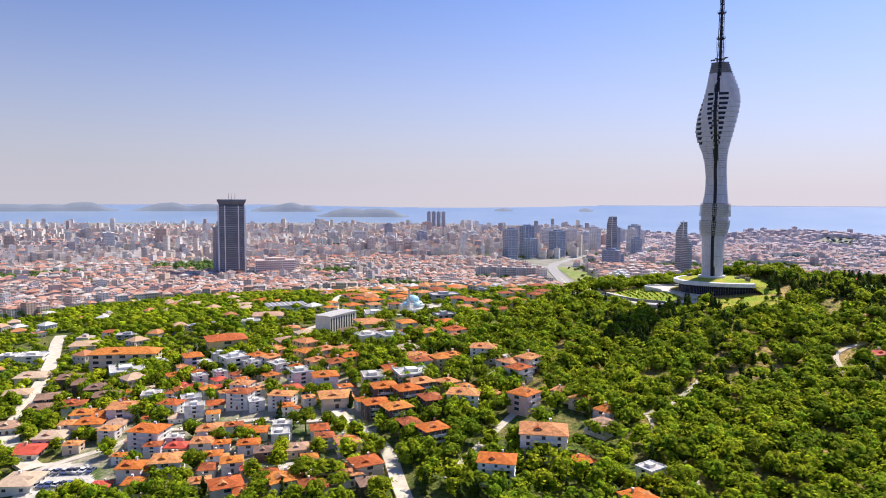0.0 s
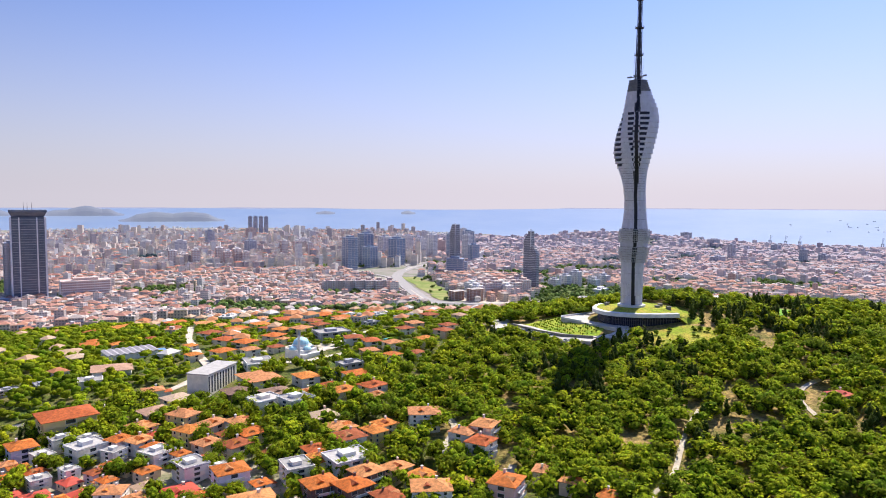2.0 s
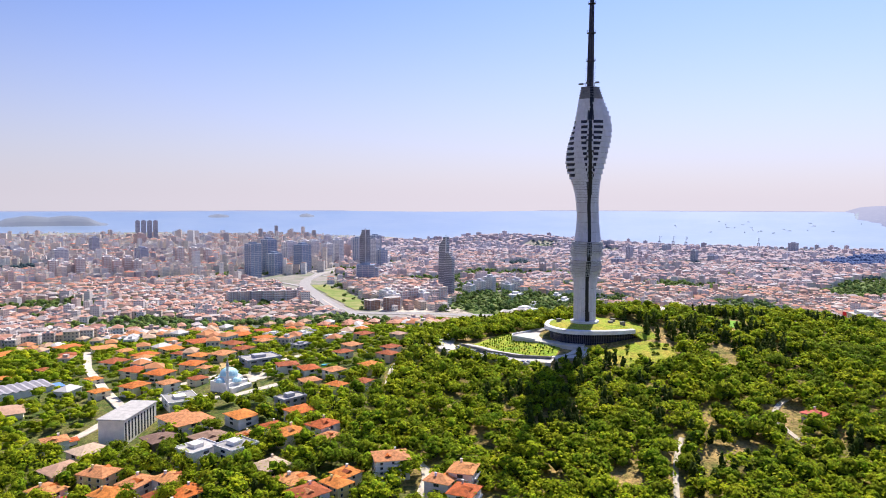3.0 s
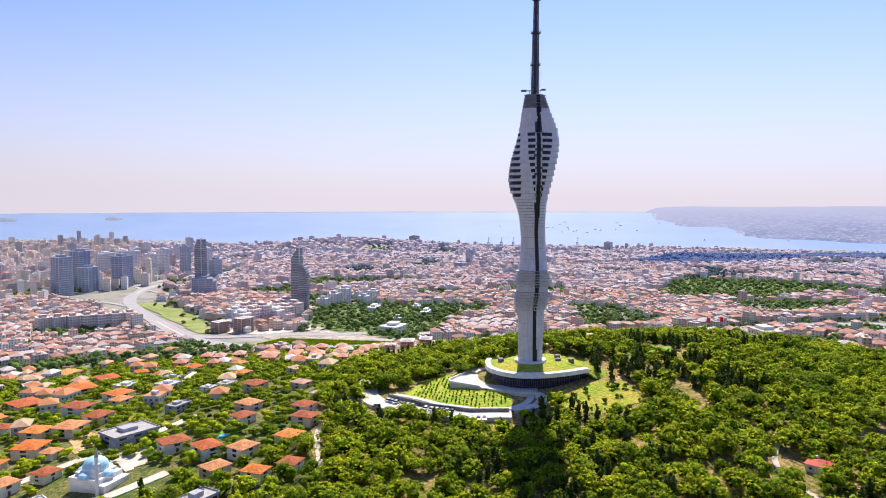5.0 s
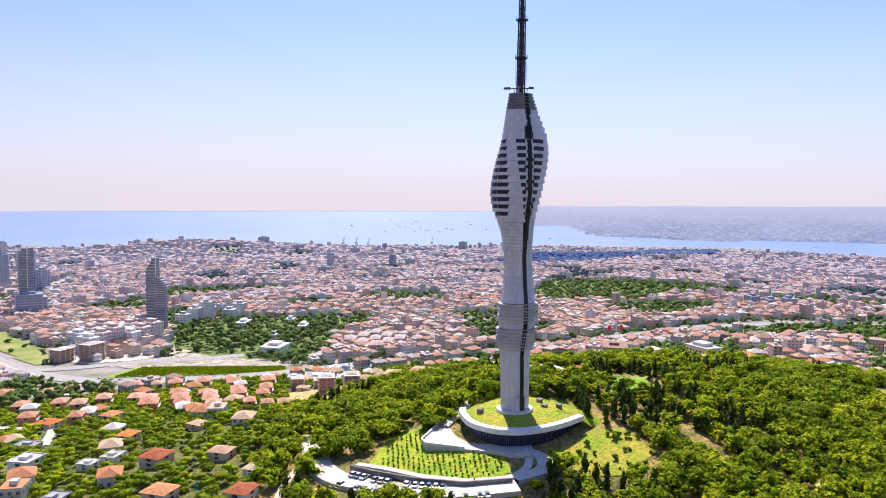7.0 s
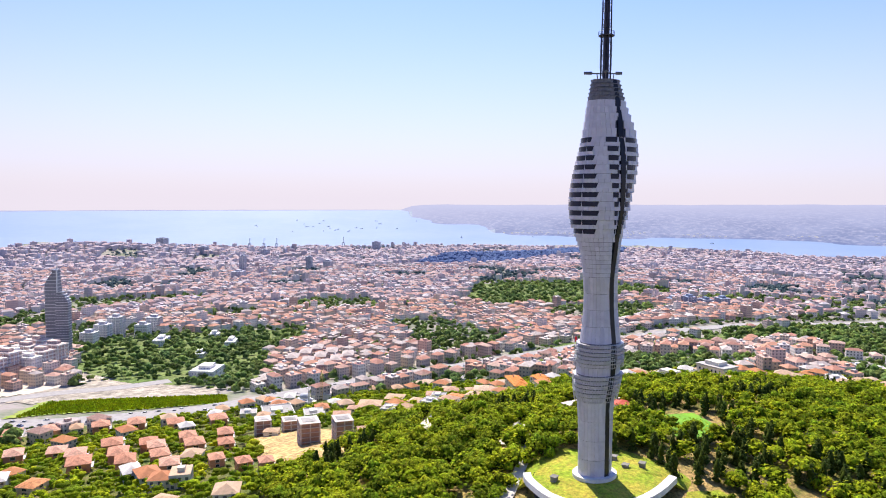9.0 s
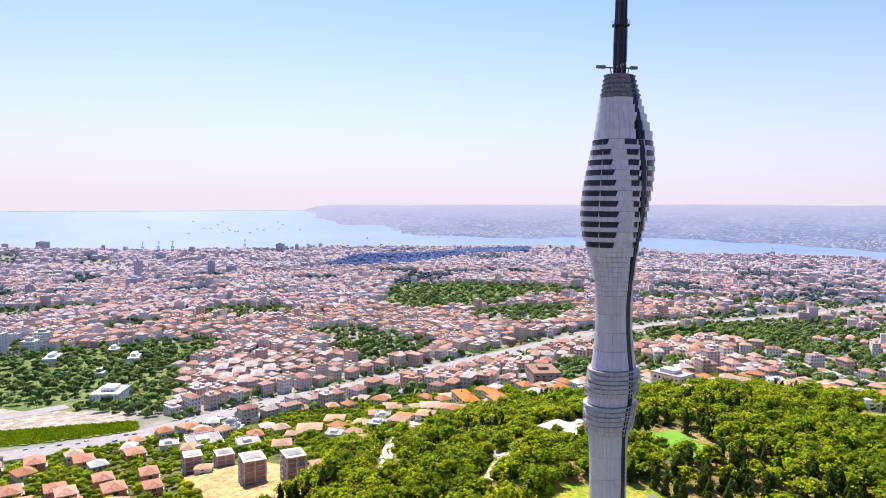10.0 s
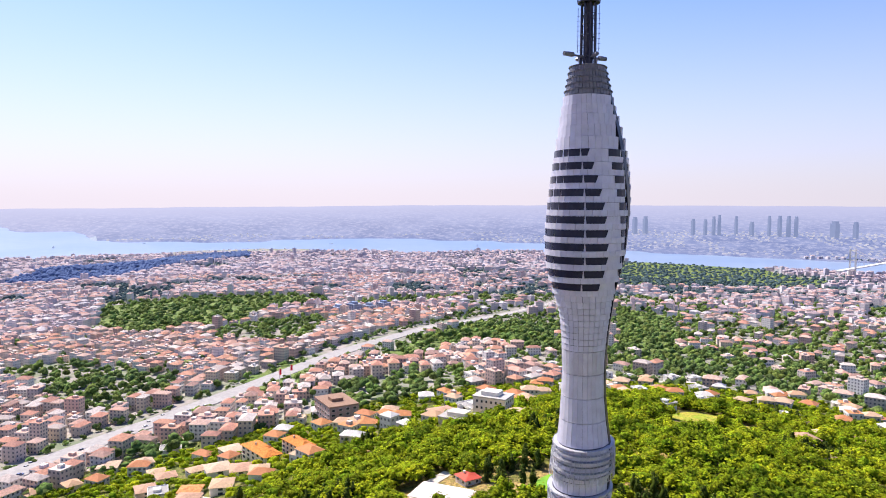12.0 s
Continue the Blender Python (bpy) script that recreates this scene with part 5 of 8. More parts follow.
H_WHITE = setpal("white_house_plaster", [(0.86, 0.82, 0.76), (0.84, 0.81, 0.78), (0.86, 0.79, 0.70)], rand="object", scale=0.5, var=0.15)
H_PINK = setpal("pink_house_plaster", [(0.80, 0.54, 0.48), (0.82, 0.70, 0.67), (0.76, 0.70, 0.80), (0.84, 0.74, 0.60)], rand="object", scale=0.5, var=0.15)
H_GREY = mat("grey_render", (0.42, 0.42, 0.45), (0.34, 0.34, 0.37), 0.8, 0.5)
H_YELLOW = mat("yellow_plaster", (0.72, 0.56, 0.26), (0.66, 0.52, 0.28), 0.8, 0.5)
H_DARK = mat("dark_timber_wall", (0.13, 0.085, 0.07), (0.19, 0.13, 0.10), 0.8, 0.6)
FRAMES = mat("window_frame_white", (0.72, 0.71, 0.70), None, 0.6, 1.0)
PANE = mat("house_window_glass", (0.03, 0.035, 0.045), (0.06, 0.06, 0.07), 0.12, 0.5, spec=0.5)
WOOD = mat("door_wood", (0.20, 0.11, 0.06), (0.14, 0.08, 0.05), 0.6, 1.0)


def window_mesh(w=0.95, hgt=1.2):
    h = Heap()
    h.box(-w / 2 - 0.12, w / 2 + 0.12, -0.06, 0.05, -0.12, hgt + 0.12)
    h.box(-w / 2, w / 2, -0.09, 0.0, 0, hgt, 1)
    return mesh_of("window", h.v, h.f, [FRAMES, PANE], h.m)


WINDOW, WIDE_WINDOW = window_mesh(), window_mesh(1.9, 1.3)


def hip_roof(w, d, z, rise, over=0.55, thick=0.18, gable=False):
    a, b = w / 2 + over, d / 2 + over
    k = a - 0.05 if gable else max(0.05, a - b)
    v = [(-a, -b, z), (a, -b, z), (a, b, z), (-a, b, z), (-a, -b, z + thick), (a, -b, z + thick), (a, b, z + thick), (-a, b, z + thick), (-k, 0, z + thick + rise), (k, 0, z + thick + rise)]
    f = [(3, 2, 1, 0), (0, 1, 5, 4), (1, 2, 6, 5), (2, 3, 7, 6), (3, 0, 4, 7), (4, 5, 9, 8), (5, 6, 9), (6, 7, 8, 9), (7, 4, 8)]
    return v, f


def dormer(h, w, d, hgt, dw, dz):
    h.add([(-dw - w * 0.12, -d * 0.34, hgt), (dw - w * 0.12, -d * 0.34, hgt), (dw - w * 0.12, -d * 0.34, dz + 0.5), (-dw - w * 0.12, -d * 0.34, dz + 0.5), (-w * 0.12, -d * 0.34, dz + 1.1),
               (-dw - w * 0.12, 0, hgt), (dw - w * 0.12, 0, hgt), (dw - w * 0.12, 0, dz + 0.5), (-dw - w * 0.12, 0, dz + 0.5), (-w * 0.12, 0, dz + 1.1)],
              [(0, 1, 2, 4, 3), (1, 6, 7, 2), (5, 0, 3, 8)], 0)
    h.add([(-dw - w * 0.12 - 0.25, -d * 0.34 - 0.25, dz + 0.35), (-w * 0.12, -d * 0.34 - 0.25, dz + 1.2), (dw - w * 0.12 + 0.25, -d * 0.34 - 0.25, dz + 0.35),
               (-dw - w * 0.12 - 0.25, 0, dz + 0.35), (-w * 0.12, 0, dz + 1.2), (dw - w * 0.12 + 0.25, 0, dz + 0.35)], [(0, 1, 4, 3), (1, 2, 5, 4), (0, 2, 1)], 1)


def build_house(label, w, d, floors, wall, roof, top="hip", step=2.4, gap=2.6, balconies=0, wide=False, wing=False, plain=False):
    """A house standing on z = 0 with its foot sunk into the slope: walls, roof, chimney, door and windows as parts."""
    home = tagged(new("house"), label, "house", "houses of the hill")
    hgt = floors * step
    h = Heap()
    h.box(-w / 2, w / 2, -d / 2, d / 2, -4, hgt)
    # string courses and the slab under the eaves
    for k in range(1, floors):
        h.box(-w / 2 - 0.16, w / 2 + 0.16, -d / 2 - 0.16, d / 2 + 0.16, k * step - 0.12, k * step + 0.10)
    h.box(-w / 2 - 0.4, w / 2 + 0.4, -d / 2 - 0.4, d / 2 + 0.4, hgt - 0.20, hgt - 0.02)
    if wing:
        h.box(w / 2 - 0.01, w / 2 + w * 0.42, -d * 0.1, d / 2 - 0.3, -4, hgt - step * 0.9)
    h.ob("wall", [wall], home)
    if top == "hip":
        v, f = hip_roof(w, d, hgt, d * 0.24)
        top_ob = ob_of("roof", v, f, roof, home)
        if wing:
            v, f = hip_roof(w * 0.44, d * 0.58, hgt - step * 0.9, d * 0.13)
            ob_of("roof", [(x + w / 2 + w * 0.2, y + d * 0.18, z) for x, y, z in v], f, roof, home)
        h = Heap()
        dw, dz = 1.0, hgt + d * 0.10
        if not plain:
            dormer(h, w, d, hgt, dw, dz)
            h.ob("dormer", [wall, roof], top_ob)
        h = Heap()
        h.box(w * 0.12, w * 0.12 + 0.6, d * 0.1, d * 0.1 + 0.6, hgt, hgt + d * 0.24 + 0.9)
        h.box(w * 0.12 - 0.1, w * 0.12 + 0.7, d * 0.1 - 0.1, d * 0.1 + 0.7, hgt + d * 0.24 + 0.9, hgt + d * 0.24 + 1.05)
        if not plain:
            h.ob("chimney", [wall], top_ob)
    else:
        h = Heap()
        h.box(-w / 2 - 0.3, w / 2 + 0.3, -d / 2 - 0.3, d / 2 + 0.3, hgt, hgt + 0.22)
        top_ob = h.ob("roof", [roof], home)
        h = Heap()
        for x0, x1, y0, y1 in ((-w / 2 - 0.3, w / 2 + 0.3, -d / 2 - 0.3, -d / 2 - 0.1), (-w / 2 - 0.3, w / 2 + 0.3, d / 2 + 0.1, d / 2 + 0.3),
                               (-w / 2 - 0.3, -w / 2 - 0.1, -d / 2 - 0.1, d / 2 + 0.1), (w / 2 + 0.1, w / 2 + 0.3, -d / 2 - 0.1, d / 2 + 0.1)):
            h.box(x0, x1, y0, y1, hgt + 0.22, hgt + 0.75)
        h.ob("parapet", [wall], top_ob)
        h = Heap()
        h.box(-w * 0.2, w * 0.15, -d * 0.15, d * 0.25, hgt + 0.2, hgt + 1.9)
        h.ob("stair_head", [wall], top_ob)
    h = Heap()
    h.box(-0.5, 0.5, -d / 2 - 0.06, -d / 2 + 0.1, 0.0, 2.0)
    h.ob("door", [WOOD], home, "dark wooden door")
    me = WIDE_WINDOW if wide else WINDOW
    for side in range(4):
        ln = w if side % 2 == 0 else d
        cols = max(1, int((ln - 0.8) / gap))
        for fl in range(floors):
            for c in range(cols):
                u = -ln / 2 + (c + 0.5) * ln / cols
                if side == 0 and fl == 0 and abs(u) < 1.2:
                    continue
                win = new("window", me)
                win.parent = home
                zz = fl * step + 0.75
                win.matrix_local = (pose(u, -d / 2, zz), pose(w / 2, u, zz, 0, 0, 90), pose(u, d / 2, zz, 0, 0, 180), pose(-w / 2, u, zz, 0, 0, 270))[side]
    for k in range(balconies):
        fl = 1 + k % max(1, floors - 1)
        side = -1 if k < floors - 1 else 1
        h = Heap()
        y0, y1 = (-d / 2 - 1.2, -d / 2) if side < 0 else (d / 2, d / 2 + 1.2)
        h.box(-w * 0.3, w * 0.3, y0, y1, fl * step - 0.05, fl * step + 0.1)
        h.box(-w * 0.3, w * 0.3, y0 if side < 0 else y1 - 0.1, y0 + 0.1 if side < 0 else y1, fl * step + 0.1, fl * step + 0.95)
        h.ob("balcony", [FRAMES], home)
    return home


KINDS = [
    build_house("cream villa with an orange tiled hip roof among trees", 8.6, 7.6, 2, H_WALL, H_ROOF, gap=4.6, wide=True),
    build_house("small white house with an orange tiled roof", 7.0, 6.4, 2, H_WHITE, H_ROOF, wing=True, gap=4.6),
    build_house("white apartment house with balconies and orange tiled roof", 13.0, 10.5, 4, H_WHITE, H_ROOF, balconies=6, gap=3.2),
    build_house("white flat-roofed block with parapet and stair head", 10.0, 8.5, 3, H_WHITE, H_FLAT, top="flat", gap=5.0, balconies=2, wide=True),
    build_house("pale pink plastered house with terracotta roof", 9.0, 8.0, 3, H_PINK, H_ROOF, balconies=2, gap=4.6, wide=True),
    build_house("long plastered block with an orange tiled roof", 22.0, 8.5, 3, H_WALL, H_ROOF, gap=3.6, wide=True),
    build_house("low house with dark walls and brown tiled roof", 9.0, 8.0, 2, H_DARK, H_BROWN, gap=5.0, wide=True),
    build_house("modern grey flat-roofed villa with wide windows", 11.0, 7.5, 2, H_GREY, H_FLAT, top="flat", wide=True, gap=3.4),
    build_house("low cottage with a bright red roof", 7.6, 6.6, 1, H_WALL, H_RED, step=2.7),
    build_house("cream bungalow with a tan tiled hip roof", 9.6, 8.6, 1, H_WALL, H_TAN, step=3.2, gap=3.2),
    build_house("yellow three-storey house with orange roof", 10.5, 8.0, 3, H_YELLOW, H_ROOF, gap=3.2),
]
KINDS += [
    build_house("dark brick villa with orange tiled roof terraces", 9.4, 8.2, 3, H_DARK, H_ROOF, gap=3.8, balconies=2, wide=True),
    build_house("white four-storey apartment house with orange tiled roof", 11.0, 9.0, 4, H_WHITE, H_ROOF, gap=4.2, balconies=3),
    build_house("salmon terrace house with a pale pink tiled roof", 10.0, 7.6, 2, H_SALMON, H_PALE, gap=9, wide=True, plain=True, balconies=1),
]
SPAN = (8.6, 8.4, 13.0, 10.0, 9.0, 22.0, 9.0, 11.0, 7.6, 9.6, 10.5, 9.4, 11.0, 10.0)
FAR_KINDS = {
    0: build_house("orange-roofed villa among the trees of the far slope", 8.6, 7.6, 2, H_WALL, H_ROOF, gap=9, wide=True, plain=True),
    3: build_house("white flat-roofed villa among trees", 10.0, 8.5, 2, H_WHITE, H_FLAT, top="flat", gap=9, wide=True, plain=True),
    9: build_house("low pale villa with a tan tiled roof", 9.6, 8.6, 2, H_WALL, H_TAN, gap=9, wide=True, plain=True),
    10: build_house("ochre house with an orange tiled roof", 10.5, 8.0, 3, H_YELLOW, H_ROOF, gap=9, wide=True, plain=True),
}
KIND_USED, FAR_USED = [False] * len(KINDS), {k: False for k in FAR_KINDS}
QUARTER_WHITE = [(-234, 387, 3, 16.5), (-253, 395, 3, 10.5), (-151, 324, 3, 16.7), (-37, 335, 3, 10.9), (-25, 329, 3, 10.7), (-113, 323, 3, 7.2), (-110, 335, 3, 7.4), (-100, 331, 3, 6.8), (-61, 290, 3, 9.7), (-73, 305, 3, 8.9), (-102, 274, 3, 7.5), (-122, 283, 3, 7.9), (-97, 264, 3, 7.3), (-94, 237, 3, 5.5), (-28, 274, 3, 9.8), (-12, 272, 3, 12.8), (58, 185, 3, 6.3), (-107, 267, 12, 9.9), (-83, 281, 12, 9.6), (-80, 268, 12, 10.8), (-62, 263, 12, 11.2), (-104, 239, 12, 13.6)]
QUARTER_TAN = [(-207, 343, 9, 14.1), (-212, 403, 9, 17.8), (-197, 313, 9, 11.0), (-173, 269, 9, 9.6), (-126, 261, 9, 8.3), (-129, 255, 9, 7.4), (-147, 254, 9, 11.0), (-103, 261, 9, 6.0), (-47, 221, 9, 7.6), (-16, 314, 9, 9.7), (-137, 218, 9, 11.3), (-194, 419, 7, 14.8), (-156, 427, 7, 10.2), (-141, 426, 7, 10.0), (-161, 345, 5, 31.6), (-112, 351, 10, 18.6), (-67, 332, 10, 10.0)]
QUARTER_ORANGE = [(-214, 438, 0, 10.2), (-56, 324, 0, 9.3), (-46, 320, 0, 9.1), (-57, 307, 0, 8.0), (-47, 300, 0, 8.6), (-90, 268, 0, 6.9), (-136, 261, 0, 9.7), (-83, 241, 0, 8.5), (-94, 220, 0, 5.3), (-65, 226, 0, 6.9), (-67, 214, 0, 6.6), (-31, 220, 0, 8.1), (-23, 203, 0, 8.5), (-42, 213, 0, 5.1), (-36, 204, 0, 6.2), (-31, 203, 0, 4.9), (-27, 198, 0, 6.2), (-37, 193, 0, 8.0), (-64, 198, 0, 9.0), (-41, 260, 0, 11.7), (-21, 285, 0, 8.1), (2, 263, 0, 7.5), (-6, 333, 0, 9.3)]
QUARTER_ORANGE_MORE = [(-19, 361, 0, 10.1), (2, 352, 0, 9.8), (8, 255, 0, 8.0), (44, 244, 0, 7.1), (49, 236, 0, 6.9), (55, 225, 0, 6.7), (41, 194, 0, 6.4)]
QUARTER_PALE = [(-84, 378, 1, 9.8), (-122, 309, 1, 8.5), (-99, 285, 1, 7.7), (-81, 320, 1, 9.3), (-52, 263, 1, 5.8), (-88, 259, 1, 5.9), (-144, 272, 1, 11.0), (-75, 243, 1, 7.0), (-42, 231, 1, 7.9), (-100, 216, 1, 9.1), (-47, 197, 1, 10.0), (-11, 300, 1, 10.6), (4, 295, 1, 8.3), (-155, 284, 1, 10.6)]
QUARTER_PINK = [(-122, 331, 4, 9.9), (-88, 322, 4, 7.5), (-48, 277, 4, 9.6), (-128, 270, 4, 10.7), (-88, 215, 4, 9.2), (-39, 224, 4, 6.0), (27, 274, 4, 7.8), (35, 275, 4, 8.6), (30, 264, 4, 8.3), (-107, 294, 8, 8.0), (-93, 290, 8, 7.4), (-63, 278, 8, 9.3), (-150, 243, 8, 10.7), (-91, 232, 8, 7.6), (-61, 211, 8, 4.9), (-160, 291, 8, 9.5)]
QUARTER_DARK = [(-48, 356, 6, 10.6), (-179, 326, 6, 11.0), (-166, 314, 6, 10.6), (-154, 303, 6, 10.1), (-144, 290, 6, 10.1), (-175, 299, 6, 10.3), (-170, 285, 6, 10.4), (-58, 220, 6, 6.7), (-21, 192, 6, 6.4), (-22, 258, 11, 9.3), (-13, 253, 11, 9.1), (-4, 245, 11, 8.8), (-24, 245, 11, 8.9), (-16, 238, 11, 9.3), (-11, 226, 11, 7.6), (-3, 218, 11, 8.6), (-8, 260, 11, 8.5), (18, 247, 11, 6.4)]
CENTRE = [(-111, 434, 9, 20.7), (-146, 505, 9, 15.5), (-72, 359, 9, 10.3), (-79, 347, 9, 10.9), (-64, 317, 10, 8.9), (-42, 309, 0, 8.6), (-32, 346, 6, 10.8), (-39, 370, 0, 16.5), (6, 333, 0, 9.5), (6, 324, 0, 6.6), (-1, 288, 10, 8.1), (18, 293, 2, 10.8), (-10, 286, 4, 9.3), (-19, 278, 0, 8.5), (-98, 319, 3, 11.0), (1, 367, 7, 10.5), (-39, 399, 3, 17.2), (-77, 597, 0, 16.4), (-68, 510, 0, 13.7), (-57, 470, 0, 13.3), (-46, 451, 0, 12.7), (-57, 433, 0, 12.2)]
CENTRE_MORE = [(-37, 533, 0, 14.4), (-52, 519, 0, 14.0), (-30, 461, 0, 12.2), (-20, 554, 0, 16.1), (-138, 524, 0, 16.1), (-139, 636, 0, 19.8), (-158, 621, 0, 17.5), (-102, 643, 0, 17.9)]
EAST = [(8, 243, 2), (16, 192, 2), (31, 204, 2), (29, 238, 4), (52, 216, 9), (51, 172, 0), (56, 164, 0)]
NORTH = [(-42, 373, 0), (-30, 362, 9), (-28, 336, 0), (-20, 341, 0), (-10, 345, 0), (-17, 352, 0), (-75, 344, 1), (-82, 334, 0), (-35, 327, 6), (-27, 312, 3), (-70, 499, 0), (-63, 462, 0), (-59, 430, 0), (-53, 505, 0), (-49, 461, 0), (-38, 466, 0), (-43, 427, 0), (-34, 506, 0), (-30, 428, 0), (-25, 483, 0), (-35, 593, 0), (-16, 557, 0), (-63, 551, 0), (8, 407, 0), (13, 385, 0), (22, 373, 0), (33, 370, 0), (32, 434, 0)]
UPPER = [(54, 403, 0), (4, 353, 3), (-6, 333, 0), (5, 326, 0), (10, 316, 0), (-13, 321, 0), (48, 613, 0), (19, 531, 0), (65, 473, 0), (75, 433, 0), (-141, 512, 0), (-138, 482, 9), (-142, 543, 0), (-122, 512, 0), (-104, 525, 0), (-97, 579, 0), (-117, 415, 3), (-179, 679, 9), (24, 458, 3), (30, 388, 3), (166, 258, 8), (-48, 395, 6), (-52, 440, 0), (-72, 437, 0), (-76, 470, 0), (-20, 450, 0)]
ESTATE = [(10, 419, 0, 11.0), (17, 404, 0, 10.5), (26, 393, 0, 9.6), (42, 389, 0, 9.7), (48, 440, 0, 9.8), (39, 425, 0, 9.6), (61, 415, 0, 9.6), (55, 402, 0, 9.9), (21, 686, 0, 16.2), (8, 574, 0, 15.9), (30, 612, 0, 14.1), (17, 529, 0, 12.8), (13, 508, 0, 10.1), (-4, 514, 0, 13.3), (-2, 483, 0, 11.1), (-14, 475, 0, 12.5), (-1, 582, 0, 11.5), (37, 808, 0, 17.8), (-25, 450, 0, 7.1), (51, 616, 0, 9.6), (102, 585, 0, 10.5), (78, 520, 0, 8.9), (293, 498, 0, 10.1)]
TERRACE = [(140, 618, 13, 12.5), (128, 596, 13, 13.5), (158, 617, 13, 12.8), (143, 590, 13, 13.0), (132, 569, 13, 12.1), (160, 586, 13, 11.5), (146, 565, 13, 11.1), (134, 543, 13, 10.7), (178, 586, 13, 10.9), (163, 563, 13, 11.5), (184, 566, 13, 11.0), (169, 549, 13, 10.3), (145, 528, 13, 8.9), (141, 508, 13, 8.4), (142, 497, 13, 7.8), (363, 375, 3, 12.7), (242, 611, 3, 11.6), (366, 391, 9, 14.6), (324, 354, 9, 10.4), (189, 484, 9, 9.4), (198, 549, 9, 8.1)]
LOWER_TERRACE = [(82, 785, 13, 17.5), (114, 767, 13, 14.6), (135, 742, 13, 14.2), (146, 736, 13, 14.2), (163, 718, 13, 14.0), (176, 701, 13, 13.7), (191, 677, 13, 13.4), (200, 657, 13, 13.0), (208, 633, 13, 12.7), (221, 613, 13, 12.4), (99, 694, 13, 12.9), (113, 673, 13, 12.5), (114, 650, 13, 12.0), (130, 653, 13, 12.2), (142, 637, 13, 12.0), (164, 597, 13, 11.4), (82, 637, 13, 11.5), (92, 602, 13, 10.8)]
SLOPE = [(27, 468, 7, 10.8), (1, 444, 7, 20.5), (53, 559, 7, 11.2), (27, 553, 3, 12.3), (41, 527, 3, 11.6), (51, 497, 3, 7.2), (59, 494, 3, 8.6), (60, 823, 9, 22.0), (102, 505, 9, 8.8), (94, 442, 9, 7.4), (75, 428, 9, 6.9), (79, 453, 9, 8.8), (79, 894, 9, 18.3), (71, 712, 1, 15.4), (81, 608, 1, 12.8), (281, 517, 9, 10.6), (233, 490, 9, 8.9), (273, 544, 9, 14.7)]
EDGE = [(297, 543, 9, 12.9), (324, 496, 9, 13.0), (334, 509, 9, 9.7), (364, 500, 9, 14.4), (350, 703, 9, 14.1), (260, 545, 9, 9.5), (234, 534, 9, 10.9), (370, 567, 9, 12.4), (344, 532, 9, 9.6), (254, 517, 3, 11.2), (302, 515, 3, 11.1), (311, 613, 3, 14.6), (249, 594, 3, 22.7), (242, 560, 3, 14.0), (393, 543, 3, 12.7)]
FARSIDE = [(322, 497, 9), (315, 483, 9), (290, 484, 9), (278, 494, 9), (304, 472, 9), (331, 460, 5), (333, 478, 5), (275, 504, 3), (311, 524, 9), (330, 522, 9), (233, 386, 8), (431, 266, 3), (368, 273, 3), (461, 216, 3), (375, 202, 3), (333, 207, 9), (326, 194, 9), (310, 229, 9), (281, 240, 9), (400, 240, 3), (420, 205, 9), (445, 250, 9), (470, 290, 9), (430, 310, 3), (395, 300, 9), (352, 205, 6)]
ROW = [(579, 314, 3), (570, 304, 9), (562, 296, 3), (556, 283, 3), (553, 271, 9), (537, 266, 3), (521, 263, 3), (508, 250, 3), (496, 239, 9), (512, 215, 3), (530, 192, 3)]
NEAR_HOMES = QUARTER_WHITE + QUARTER_TAN + QUARTER_ORANGE + QUARTER_ORANGE_MORE + QUARTER_PALE + QUARTER_PINK + QUARTER_DARK + [(x, y, kind, 0) for x, y, kind in EAST]
HOMES = NEAR_HOMES + CENTRE + CENTRE_MORE + ESTATE + TERRACE + LOWER_TERRACE + SLOPE + EDGE
HOMES += [(x, y, kind, 0) for x, y, kind in NORTH + UPPER + FARSIDE + ROW if all(math.hypot(x - p[0], y - p[1]) > 12 for p in HOMES)]
SPECIAL = [(-109, 475, 17), (-59, 378, 14), (-18, 410, 13), (220, 394, 12), (416, 453, 18), (201, 558, 8), (210, 548, 8), (181, 510, 10), (181, 491, 10), (290, 610, 12), (215, 520, 9), (347, 366, 13), (318, 384, 12)]


def free(x, y, d):
    return all((x - a) ** 2 + (y - b) ** 2 > d * d for a, b, *_ in HOMES) and all(math.hypot(x - a, y - b) > c + d * 0.4 for a, b, c in SPECIAL)


